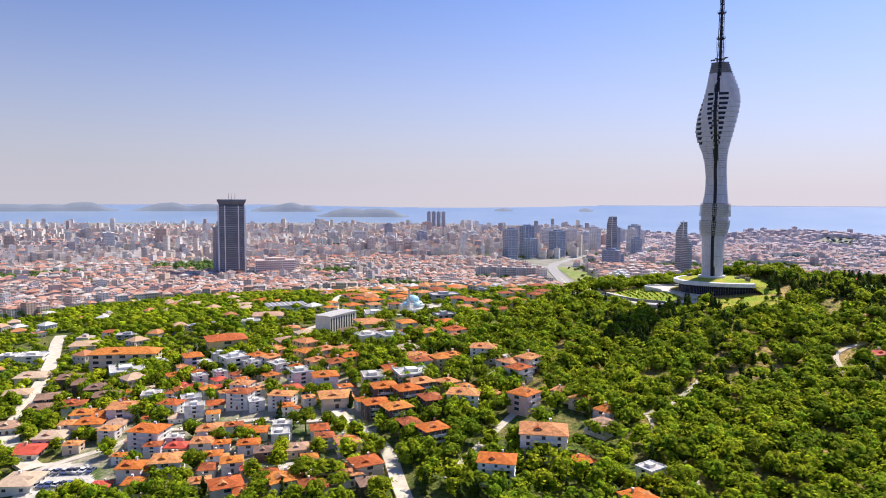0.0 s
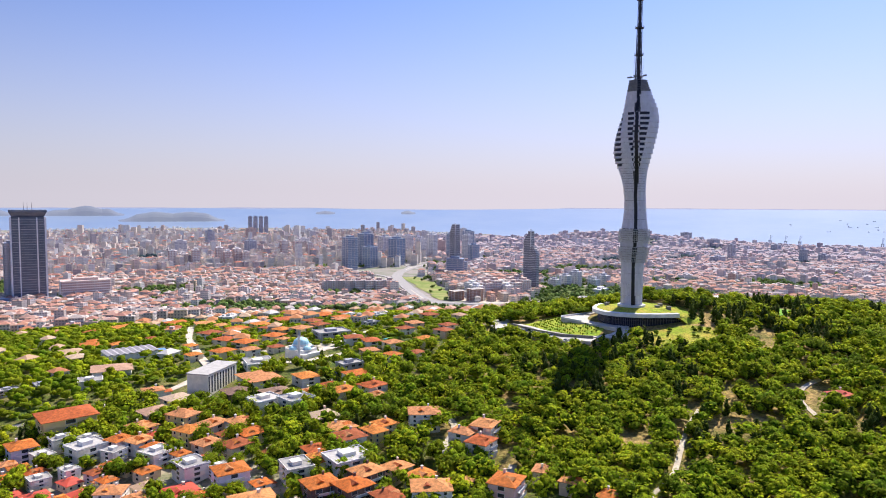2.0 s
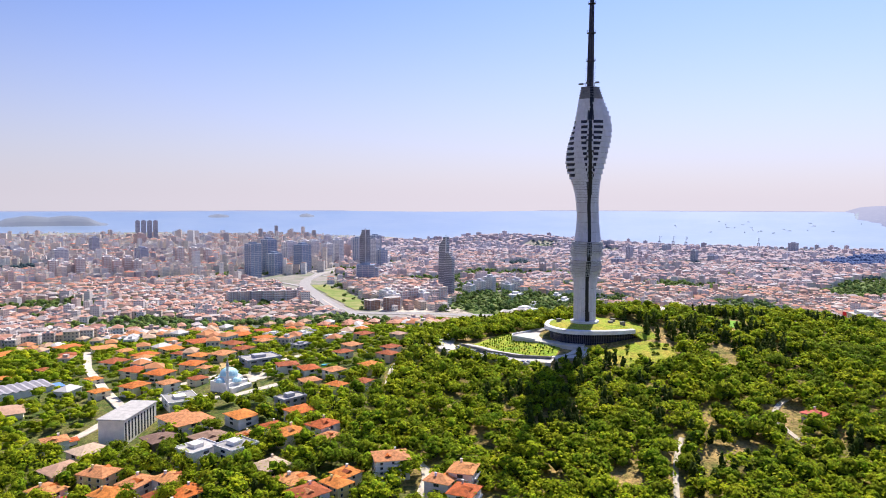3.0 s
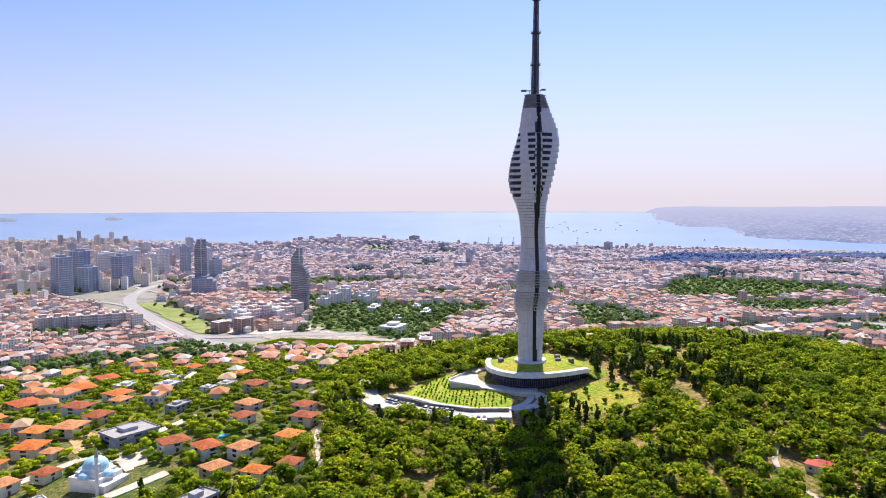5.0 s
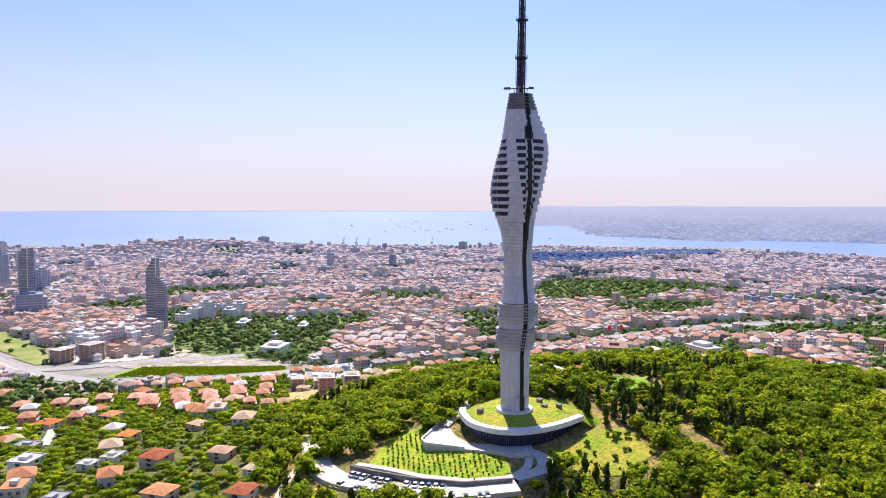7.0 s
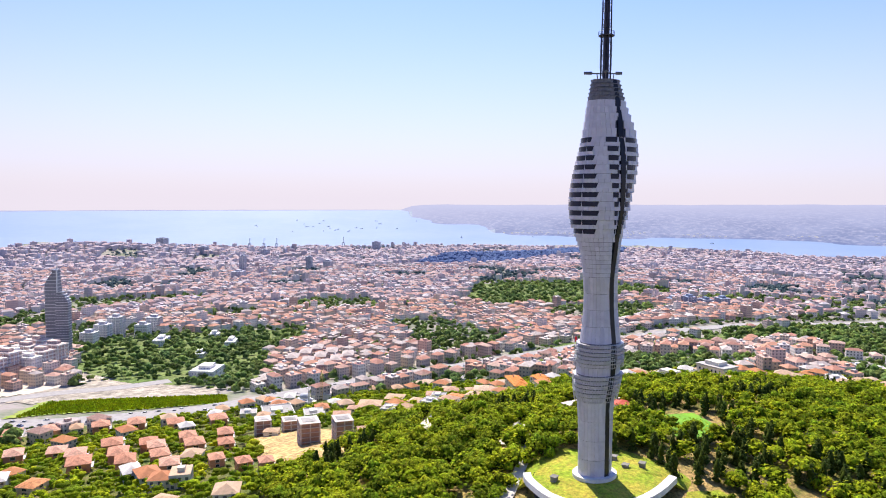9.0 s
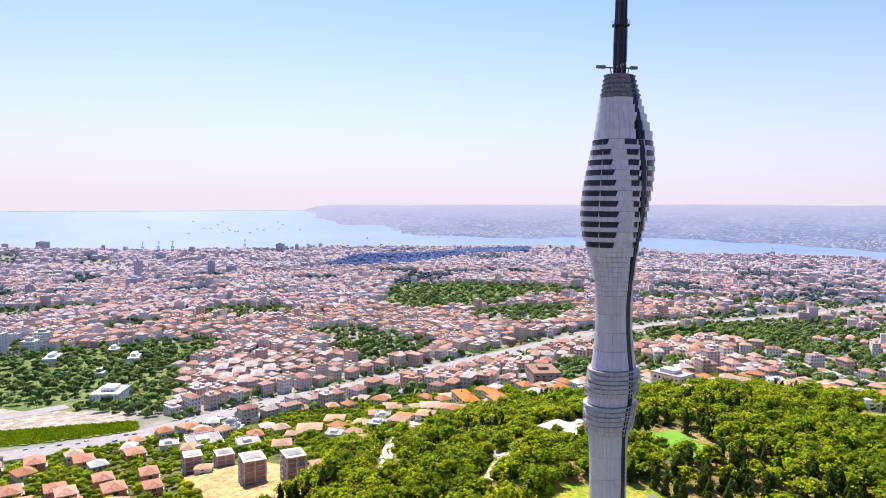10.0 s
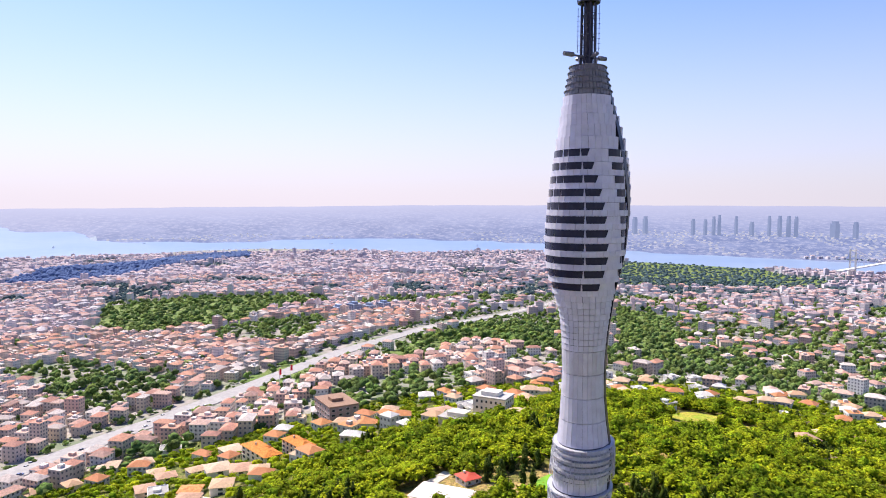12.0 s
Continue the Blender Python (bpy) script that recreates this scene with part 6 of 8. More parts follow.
# more small houses squeezed into the tight old quarter
rs = np.random.RandomState(8)
OLD = [(-150, 262), (-112, 205), (-60, 190), (-30, 190), (-22, 240), (-38, 300), (-70, 335), (-125, 330)]
for _ in range(1600):
    x, y = rs.uniform(-150, 0), rs.uniform(185, 335)
    if len(NEAR_HOMES) < 182 and inside(x, y, OLD) and free(x, y, 6.9) and not near_road(x, y, 3.5) and math.hypot(x + 126, y - 219) > 17:
        NEAR_HOMES.append((x, y, (0, 1, 8, 3, 1, 4, 0, 9)[rs.randint(8)], rs.uniform(5.2, 7.4)))
        HOMES.insert(0, NEAR_HOMES[-1])
for i, (x, y, kind, wide) in enumerate(HOMES):
    turn = 24 + 40 * noise.noise((x / 90, y / 90, 5.0)) + (90 if (i * 7) % 3 == 0 else 0) + (i * 37 % 11 - 5)
    if kind == 5:
        turn = {(-161, 345): 8, (-38, 240): 20}.get((x, y), 40)
    if kind in (2, 12):
        turn = -14 + (i * 37 % 9)
    if kind == 13:
        turn = 52 + (i * 37 % 7)
    wide *= 0.84 if kind == 12 else 1.0
    size = wide / SPAN[kind] * (0.85 if y > 380 else 1.0) if wide else 0.80 + 0.028 * (i * 53 % 11)
    tall = min(size, 1.0) * (0.74 + 0.03 * (i % 6)) * {2: 1.0, 5: 1.35, 10: 1.25, 13: 1.3, 12: 0.9}.get(kind, 1.0) * (0.9 if y > 380 and kind != 13 else 1.0)
    m = pose(x, y, ground(x, y) + 0.3, 0, 0, turn)
    far = y > 345 or x > 200
    kit, used = (FAR_KINDS, FAR_USED) if far and kind in FAR_KINDS else (KINDS, KIND_USED)
    if used[kind]:
        ob = copy_thing(kit[kind], m)
    else:
        ob = kit[kind]
        used[kind] = True
        ob.matrix_basis = m
    ob.scale = (size, size * (0.94 + 0.02 * (i % 7)), tall)


# ---- particular buildings ----
def dome_points(heap, x, y, z, r, hgt, slot=0, n=16, rows=6):
    v, f = [], []
    for j in range(rows):
        a = math.pi / 2 * j / rows
        v += [(x + r * math.cos(a) * math.cos(6.2832 * k / n), y + r * math.cos(a) * math.sin(6.2832 * k / n), z + hgt * math.sin(a)) for k in range(n)]
    v.append((x, y, z + hgt))
    for j in range(rows - 1):
        f += [(j * n + k, j * n + (k + 1) % n, (j + 1) * n + (k + 1) % n, (j + 1) * n + k) for k in range(n)]
    f += [((rows - 1) * n + k, (rows - 1) * n + (k + 1) % n, rows * n) for k in range(n)]
    heap.add(v, f, slot)


def mosque(x, y, s, dome_mat, label, turn, minarets=1):
    t = tagged(empty("mosque", x, y, ground(x, y), turn), label, "mosque")
    h = Heap()
    h.box(-6 * s, 6 * s, -6 * s, 6 * s, -3, 4.2 * s)
    h.box(-4.6 * s, 4.6 * s, -4.6 * s, 4.6 * s, 4.2 * s, 5.6 * s)
    h.box(-6 * s, 6 * s, -9 * s, -6.01 * s, -3, 2.6 * s)
    h.ob("wall", [H_WHITE], t, "white stone walls")
    h = Heap()
    h.prism([(4.3 * s * math.cos(6.2832 * k / 16), 4.3 * s * math.sin(6.2832 * k / 16)) for k in range(16)], 5.6 * s, 6.8 * s)
    h.ob("drum", [H_WHITE], t)
    h = Heap()
    dome_points(h, 0, 0, 6.8 * s, 4.3 * s, 3.4 * s)
    h.ob("dome", [dome_mat], t, "large pale blue dome")
    for k in range(4):
        h = Heap()
        dome_points(h, 5.0 * s * math.cos(1.571 * k), 5.0 * s * math.sin(1.571 * k), 4.2 * s, 2.4 * s, 1.9 * s, n=12, rows=4)
        h.ob("side_dome", [dome_mat], t)
    for k in range(minarets):
        mx = (-6.8 if k == 0 else 6.8) * s
        h = Heap()
        h.tube((mx, -6.8 * s, -3), (mx, -6.8 * s, 13 * s), 0.75 * s, 0.65 * s, 10)
        h.tube((mx, -6.8 * s, 10.2 * s), (mx, -6.8 * s, 10.7 * s), 1.1 * s, 1.1 * s, 10)
        h.ob("minaret", [H_WHITE], t, "slender white minaret")
        h = Heap()
        h.tube((mx, -6.8 * s, 13 * s), (mx, -6.8 * s, 16.5 * s), 0.75 * s, 0.04, 10)
        h.ob("minaret_cap", [H_GREY], t)
    for k in range(10):
        a = k % 5
        win = new("window", WINDOW)
        win.parent = t
        win.matrix_local = pose(6 * s, (a - 2) * 2.0 * s, 1.2 * s, 0, 0, 90) if k < 5 else pose((a - 2) * 2.0 * s, 6 * s, 1.2 * s, 0, 0, 180)
    return t


BLUE_DOME = mat("pale_blue_lead", (0.36, 0.66, 0.74), (0.46, 0.70, 0.78), 0.5, 0.6)
GREY_DOME = mat("grey_lead", (0.48, 0.50, 0.55), (0.40, 0.42, 0.47), 0.5, 0.6)
mosque(-18, 410, 0.95, BLUE_DOME, "white mosque with a pale blue dome and one minaret", 35)
mosque(290, 610, 0.75, GREY_DOME, "small mosque with a grey lead dome", 20)

HALL = (-109, 475)
HALL_ROOF = mat("grey_sheet_roof", (0.42, 0.39, 0.40), (0.34, 0.32, 0.33), 0.6, 0.4)
hall = tagged(empty("sports_hall", HALL[0], HALL[1], ground(*HALL), 24), "long grey sheet-roofed hall with a blue annex", "hall")
hall.scale = (0.7, 0.7, 0.8)
h = Heap()
h.box(-19, 19, -12, 12, -3, 5)
h.ob("wall", [H_WHITE], hall)
for k in range(8):
    h = Heap()
    x0 = -19.5 + k * 4.9
    h.add([(x0, -12.5, 5), (x0 + 4.9, -12.5, 5), (x0 + 4.9, 12.5, 5), (x0, 12.5, 5), (x0 + 2.4, -12.5, 5.8), (x0 + 2.4, 12.5, 5.8)],
          [(0, 4, 5, 3), (4, 1, 2, 5), (0, 1, 4), (2, 3, 5)])
    h.ob("roof_bay", [HALL_ROOF], hall, "ridged grey sheet roof bay")
h = Heap()
h.box(19.02, 27, -11, 2, -3, 3.6)
h.ob("annex", [mat("blue_sheet", (0.12, 0.28, 0.70), (0.16, 0.32, 0.72), 0.5, 0.5)], hall, "bright blue annex")

hotel = tagged(empty("office_block", -59, 378, ground(-59, 378), 62), "long white office block with tall window columns", "office block")
h = Heap()
h.box(-12, 12, -5, 5, -4, 9)
h.ob("wall", [H_WHITE], hotel)
h = Heap()
h.box(-12.4, 12.4, -5.4, 5.4, 9, 9.5)
h.ob("roof", [H_FLAT], hotel, "pale flat roof")
for side in (-1, 1):
    for k in range(10):
        h = Heap()
        x0 = -11 + 2.3 * k
        h.box(x0 - 0.5, x0 + 0.5, side * 5 - 0.06, side * 5 + 0.06, 0.8, 8.2)
        h.ob("window", [PANE], hotel)

brick = tagged(empty("apartment_block", 416, 453, ground(416, 453), 28), "large brown brick apartment block with flat roof", "apartment block")
h = Heap()
h.box(-13, 13, -9, 9, -4, 12)
h.ob("wall", [mat("mauve_brick", (0.36, 0.25, 0.24), (0.44, 0.32, 0.30), 0.85, 0.6)], brick)
h = Heap()
h.box(-13.3, 13.3, -9.3, 9.3, 12, 12.6)
h.box(-4, 3, -3, 4, 12.6, 14.5)
h.ob("roof", [H_BROWN], brick)
for side in range(4):
    for r in range(4):
        for k in range(6 if side % 2 == 0 else 4):
            win = new("window", WIDE_WINDOW)
            win.parent = brick
            u, zz = (-10.8 + 4.3 * k) if side % 2 == 0 else (-6.6 + 4.4 * k), 0.9 + 2.9 * r
            win.matrix_local = (pose(u, -9, zz), pose(13, u, zz, 0, 0, 90), pose(u, 9, zz, 0, 0, 180), pose(-13, u, zz, 0, 0, 270))[side]

def hill_hotel(x, y, w, d, hgt, turn, wall, label, rows):
    t = tagged(empty("hotel_building", x, y, ground(x, y), turn), label, "hotel", "hotel buildings")
    h = Heap()
    h.box(-w / 2, w / 2, -d / 2, d / 2, -4, hgt)
    h.box(-w * 0.22, w * 0.3, -d * 0.3, d * 0.3, hgt, hgt + 2.2)
    h.ob("wall", [wall], t)
    h = Heap()
    h.box(-w / 2 - 0.4, w / 2 + 0.4, -d / 2 - 0.4, d / 2 + 0.4, hgt - 0.3, hgt + 0.25)
    h.ob("roof", [H_FLAT], t, "pale flat roof")
    for side in range(4):
        n = int((w if side % 2 == 0 else d) / 2.6)
        for r in range(rows):
            for k in range(n):
                win = new("window", WINDOW)
                win.parent = t
                u, zz = (k - (n - 1) / 2) * 2.5, 0.8 + (hgt - 0.4) * r / rows
                win.matrix_local = (pose(u, -d / 2, zz), pose(w / 2, u, zz, 0, 0, 90), pose(u, d / 2, zz, 0, 0, 180), pose(-w / 2, u, zz, 0, 0, 270))[side]


hill_hotel(347, 366, 17, 12, 10, 62, H_WHITE, "white three-storey hotel block on the wooded hill", 3)
hill_hotel(318, 384, 17, 11, 5.6, 62, H_PINK, "low pale pink terrace building beside the hotel", 1)

pav = tagged(empty("pavilion", 217, 395, ground(217, 395), 65), "white tent-like pavilion roof in the wood", "pavilion")
v, f = hip_roof(17, 11, 3.2, 1.5)
ob_of("roof", v, f, H_PINK, pav)
h = Heap()
h.box(-7.8, 7.8, -4.8, 4.8, -3, 3.2)
h.ob("wall", [H_WALL], pav)

# unfinished concrete frames on the building site
CONCRETE = mat("raw_concrete", (0.66, 0.57, 0.51), (0.54, 0.46, 0.41), 0.9, 0.5)
BRICKFILL = mat("raw_brick", (0.46, 0.28, 0.21), (0.40, 0.24, 0.18), 0.9, 0.8)
for x, y, w, d, floors, turn in ((201, 558, 9, 8, 4, 50), (210, 548, 9, 8, 3, 50), (181, 510, 11, 9, 5, 50), (181, 491, 10, 8, 5, 50), (232, 893, 20, 14, 8, 20), (212, 910, 18, 14, 6, 20)):
    t = tagged(empty("unfinished_building", x, y, ground(x, y), turn), "bare concrete building frame with brick infill", "building", "building sites")
    for px in range(4):
        for py in range(3):
            h = Heap()
            cx, cy = -w / 2 + 0.4 + px * (w - 0.8) / 3, -d / 2 + 0.4 + py * (d - 0.8) / 2
            h.box(cx - 0.25, cx + 0.25, cy - 0.25, cy + 0.25, -3, floors * 2.5)
            h.ob("column", [CONCRETE], t)
    for k in range(floors + 1):
        h = Heap()
        h.box(-w / 2, w / 2, -d / 2, d / 2, k * 2.5 - 0.15, k * 2.5 + 0.1)
        h.ob("slab", [CONCRETE], t)
    for k in range(floors):
        h = Heap()
        h.box(-w / 2 + 0.8, w / 2 - 2, -d / 2 + 0.7, d / 2 - 0.7, k * 2.5 + 0.1, k * 2.5 + 2.35)
        h.ob("infill", [BRICKFILL], t, "red brick infill wall")
    v, f = hip_roof(w * 0.5, d * 0.6, floors * 2.5 + 0.1, 0.8, 0.3)
    t.scale = (1, 1, 0.82)
    ob_of("roof", v, f, H_FLAT, t, "pale unfinished roof slab")

# the tower crane of the building site
CRANE = mat("crane_yellow", (0.62, 0.44, 0.16), (0.50, 0.36, 0.14), 0.6, 0.6)
t = tagged(empty("tower_crane", 293, 598, ground(293, 598), 35), "slim yellow tower crane beside the building site", "crane")
h = Heap()
for a in (-0.5, 0.5):
    for c in (-0.5, 0.5):
        h.tube((a, c, -2), (a, c, 20), 0.09, n=4)
for i in range(11):
    h.tube((-0.5, -0.5, 2 * i), (0.5, 0.5, 2 * i + 1), 0.06, n=3)
    h.tube((0.5, -0.5, 2 * i + 1), (-0.5, 0.5, 2 * i + 2), 0.06, n=3)
tagged(h.ob("mast", [CRANE], t, "lattice mast"), "lattice mast", kind="stuff")
h = Heap()
h.tube((-6, 0, 20), (18, 0, 20), 0.22, 0.15, 4)
h.tube((0, 0, 20), (0, 0, 23), 0.15, 0.1, 4)
h.tube((0, 0, 23), (14, 0, 20.2), 0.06, n=3)
h.tube((0, 0, 23), (-5, 0, 20.2), 0.06, n=3)
h.box(-6.4, -4.6, -0.6, 0.6, 18.6, 19.9)
tagged(h.ob("jib", [CRANE], t, "long jib with counterweight"), "long jib with counterweight", kind="stuff")

# two flag poles
for x, y in ((527, 510), (540, 504)):
    t = tagged(empty("flag_pole", x, y, ground(x, y)), "tall pole with a plain red flag", "flag", "red flags")
    h = Heap()
    h.tube((0, 0, -2), (0, 0, 20), 0.22, 0.14, 6)
    h.ob("pole", [FRAMES], t)
    v = [(0.1 + 0.9 * i, 0.5 * math.sin(i * 0.9), 19.8 - 4.6 * j - 0.18 * i) for j in (0, 1) for i in range(8)]
    v += [(a, b + 0.08, c) for a, b, c in v]
    f = [(i, i + 1, 9 + i, 8 + i) for i in range(7)] + [(24 + i, 25 + i, 17 + i, 16 + i) for i in range(7)]
    ob_of("flag", v, f, mat("red_cloth", (0.75, 0.02, 0.03), (0.6, 0.02, 0.03), 0.7, 0.5), t, "plain red flag")


# ---- tall buildings of the plain ----
T_BLACK = mat("black_curtain_wall", (0.075, 0.095, 0.145), (0.11, 0.135, 0.19), 0.18, 0.12, spec=0.6)
T_BLUE = mat("blue_grey_glass", (0.20, 0.27, 0.38), (0.25, 0.31, 0.42), 0.35, 0.06)
T_GREY = storeyed(mat("grey_tower_facade", (0.64, 0.63, 0.66), (0.54, 0.53, 0.57), 0.6, 0.06), 3.0, 2.6, 0.5)
T_WHITE = storeyed(mat("white_tower_facade", (0.86, 0.83, 0.80), (0.76, 0.73, 0.70), 0.7, 0.06), 3.0, 2.6, 0.5)
T_PINK = storeyed(mat("salmon_facade", (0.68, 0.52, 0.46), (0.60, 0.46, 0.41), 0.8, 0.06), 3.0, 2.6, 0.5)
# T_LILAC: distance haze mixed into the facade's base colour
T_LILAC = storeyed(mat("haze_tinted_facade", (0.38, 0.40, 0.48), (0.44, 0.45, 0.52), 0.8, 0.02), 3.0, 2.6, 0.5)
T_SLAB = mat("pale_floor_edge", (0.50, 0.50, 0.53), (0.42, 0.42, 0.46), 0.7, 0.1)
T_FIN = mat("silver_fin", (0.72, 0.74, 0.78), (0.64, 0.66, 0.70), 0.5, 0.2)


def high_rise(x, y, w, d, hgt, turn, body, bands, label, group="", floors=None, roof_box=True, tiled=False):
    """A tower block: its body, its floor edges, upright bays and plant room."""
    z = ground(x, y)
    t = tagged(empty("high_rise", x, y, z, turn), label, "tower block", group)
    h = Heap()
    c = min(w, d) * 0.06
    h.prism([(-w / 2 + c, -d / 2), (w / 2 - c, -d / 2), (w / 2, -d / 2 + c), (w / 2, d / 2 - c), (w / 2 - c, d / 2), (-w / 2 + c, d / 2), (-w / 2, d / 2 - c), (-w / 2, -d / 2 + c)], -6, hgt)
    h.ob("body", [body], t)
    floors = floors or max(3, int(hgt / 3.4))
    h = Heap()
    for k in range(1, floors + 1):
        zz = hgt * k / floors
        h.box(-w / 2 - 0.25, w / 2 + 0.25, -d / 2 - 0.25, d / 2 + 0.25, zz - 0.9, zz - 0.05)
    tagged(h.ob("floor_banding", [bands], t), kind="stuff")
    h = Heap()
    for side in (-1, 1):
        for u in (-0.5, -0.17, 0.17, 0.5):
            h.box(u * w - 0.4, u * w + 0.4, side * (d / 2 + 0.3) - 0.3, side * (d / 2 + 0.3) + 0.3, -6, hgt)
            h.box(side * (w / 2 + 0.3) - 0.3, side * (w / 2 + 0.3) + 0.3, u * d - 0.4, u * d + 0.4, -6, hgt)
    tagged(h.ob("pier_frame", [bands], t), kind="stuff")
    if tiled:
        v, f = hip_roof(w, d, hgt, d * 0.22)
        ob_of("roof", v, f, ROOFS, t, "orange tiled hip roof")
    elif roof_box:
        h = Heap()
        h.box(-w * 0.25, w * 0.25, -d * 0.25, d * 0.25, hgt - 0.04, hgt + 3.0)
        h.ob("plant_room", [body], t)
    return t


# the black tower with its flared crown
T_FLOOR = mat("dark_floor_edge", (0.34, 0.37, 0.42), (0.28, 0.30, 0.35), 0.6, 0.2)
bx, by = -315, 1024
z = ground(bx, by)
black = tagged(empty("office_tower", bx, by, z, 17), "tall black glass office tower with flared flat crown", "tower block")
W, D, HT = 38.0, 34.0, 116.0
h = Heap()
h.box(-W / 2, W / 2, -D / 2, D / 2, -6, HT - 9)
h.ob("body", [T_BLACK], black)
for k in range(34):
    h = Heap()
    zz = 2 + k * 3.1
    h.box(-W / 2 - 0.25, W / 2 + 0.25, -D / 2 - 0.25, D / 2 + 0.25, zz, zz + 0.4)
    h.ob("floor_edge", [T_SLAB if k % 5 == 4 else T_FLOOR], black)
for sx in (-1, 1):
    for u in (-0.96, -0.5, 0.5, 0.96):
        h = Heap()
        h.box(u * W / 2 - 0.7, u * W / 2 + 0.7, sx * D / 2 - 0.6, sx * D / 2 + 0.6, -6, HT - 9)
        h.ob("fin", [T_FIN], black, "silver upright fin")
        h = Heap()
        h.box(sx * W / 2 - 0.6, sx * W / 2 + 0.6, u * D / 2 - 0.7, u * D / 2 + 0.7, -6, HT - 9)
        h.ob("fin", [T_FIN], black, "silver upright fin")
h = Heap()
a, b, e = W / 2 - 2, D / 2 - 2, 3.5
h.add([(-a, -b, HT - 9), (a, -b, HT - 9), (a, b, HT - 9), (-a, b, HT - 9), (-a - e, -b - e, HT - 2), (a + e, -b - e, HT - 2), (a + e, b + e, HT - 2), (-a - e, b + e, HT - 2)],
      [(0, 1, 5, 4), (1, 2, 6, 5), (2, 3, 7, 6), (3, 0, 4, 7)])
h.box(-a - e, a + e, -b - e, b + e, HT - 2, HT)
h.ob("crown", [T_BLACK], black, "flared dark roof crown")
for px in (-4, 0, 5):
    h = Heap()
    h.tube((px, 0, HT), (px, 0, HT + 9), 0.3, 0.15, 5)
    h.ob("roof_mast", [M["steel"]], black)
high_rise(-339, 1034, 14, 20, 74, 17, T_GREY, T_SLAB, "lower grey slab beside the black tower", "")
high_rise(-330, 990, 60, 16, 7, 17, T_BLUE, T_SLAB, "low glazed podium of the office tower", "")
high_rise(-255, 1040, 58, 24, 26, 17, T_PINK, T_WHITE, "wide salmon apartment block with red roof", "", 8)


T_SMOKE = mat("smoked_glass", (0.15, 0.16, 0.20), (0.22, 0.23, 0.27), 0.3, 0.1)


def curved_tower(x, y, w, d, hgt, drop, turn, label):
    """A slender tower whose front and top sweep in a curve."""
    z = ground(x, y)
    t = tagged(empty("curved_tower", x, y, z, turn), label, "tower block", "curved towers")
    n = 26
    h, e, rows = Heap(), Heap(), []
    for k in range(n):
        s0, s1 = k / n, (k + 1) / n
        bulge = 0.16 * w * math.sin(math.pi * min(1, s0 * 0.95))
        cut = 0 if s0 < 0.82 else ((s0 - 0.82) / 0.18) ** 1.5 * w * drop
        z0, z1 = (-6 if k == 0 else hgt * s0), hgt * s1
        rows.append((-w / 2 + cut, w / 2 + bulge, z0))
        e.box(-w / 2 + cut - 0.3, w / 2 + bulge + 0.3, -d / 2 - 0.3, d / 2 + 0.3, z1 - 0.7, z1 - 0.06)
    rows.append((rows[-1][0], rows[-1][1], hgt))
    v = [p for a, b, zz in rows for p in ((a, -d / 2, zz), (b, -d / 2, zz), (b, d / 2, zz), (a, d / 2, zz))]
    f = [(4 * i + k, 4 * i + (k + 1) % 4, 4 * i + 4 + (k + 1) % 4, 4 * i + 4 + k) for i in range(n) for k in range(4)]
    h.add(v, f + [(4 * n, 4 * n + 1, 4 * n + 2, 4 * n + 3)])
    h.ob("body", [T_SMOKE], t)
    tagged(e.ob("floor_banding", [T_GREY], t), kind="stuff")
    h = Heap()
    h.box(w / 2 - 0.1, w / 2 + 0.9, -d / 2 - 0.5, -d / 2 + 0.6, -6, hgt + 3)
    h.ob("edge_fin", [T_FIN], t)
    return t


curved_tower(341, 983, 11, 10, 88, 0.9, -50, "slender grey tower with a swept curved top")
curved_tower(347, 974, 10, 9, 66, 0.7, 130, "shorter grey curved tower beside its twin")
curved_tower(304, 1240, 13, 11, 90, 0.5, -60, "tall pale slab tower with rounded top")
high_rise(301, 1224, 30, 22, 30, -20, T_BLUE, T_GREY, "curved dark office podium", "", 9)
high_rise(312, 1236, 22, 22, 24, 10, T_BLUE, T_GREY, "low wing of the blue office podium", "", 7)
for x, y, w, d, ht, c in ((138, 1402, 24, 20, 64, 0), (183, 1436, 24, 20, 42, 0), (182, 1490, 26, 20, 66, 0), (236, 1553, 26, 22, 56, 1), (243, 1462, 30, 22, 56, 0), (322, 1573, 20, 18, 52, 1),
                          (305, 1640, 22, 20, 56, 1), (355, 1605, 20, 18, 60, 1), (414, 1650, 16, 16, 62, 0), (440, 1600, 18, 16, 60, 1), (470, 1690, 24, 20, 66, 0), (420, 1489, 18, 16, 42, 0)):
    high_rise(x, y, w, d, ht, 20 + (x * 7 % 30), (T_BLUE, T_GREY)[c], T_GREY if c == 0 else T_WHITE, "blue-grey glass tower block in the haze" if c == 0 else "pale grey tower block in the haze", "business district towers")
for i in range(4):
    high_rise(-62 + 21 * i, 2960, 13, 16, 98, 10, T_LILAC, T_GREY, "one of four slim haze-tinted towers in a row", "slim tower row", 16)
for x, y, ht in ((-190, 1425, 40), (-172, 1440, 34), (-150, 1430, 42), (-108, 1445, 44), (-92, 1430, 38), (-75, 1450, 42), (-60, 1440, 36), (20, 1600, 46), (48, 1620, 44), (75, 1600, 40)):
    high_rise(x, y, 14, 13, ht, 12, T_WHITE, T_PINK, "slim white apartment tower", "white apartment towers")
rs = np.random.RandomState(77)
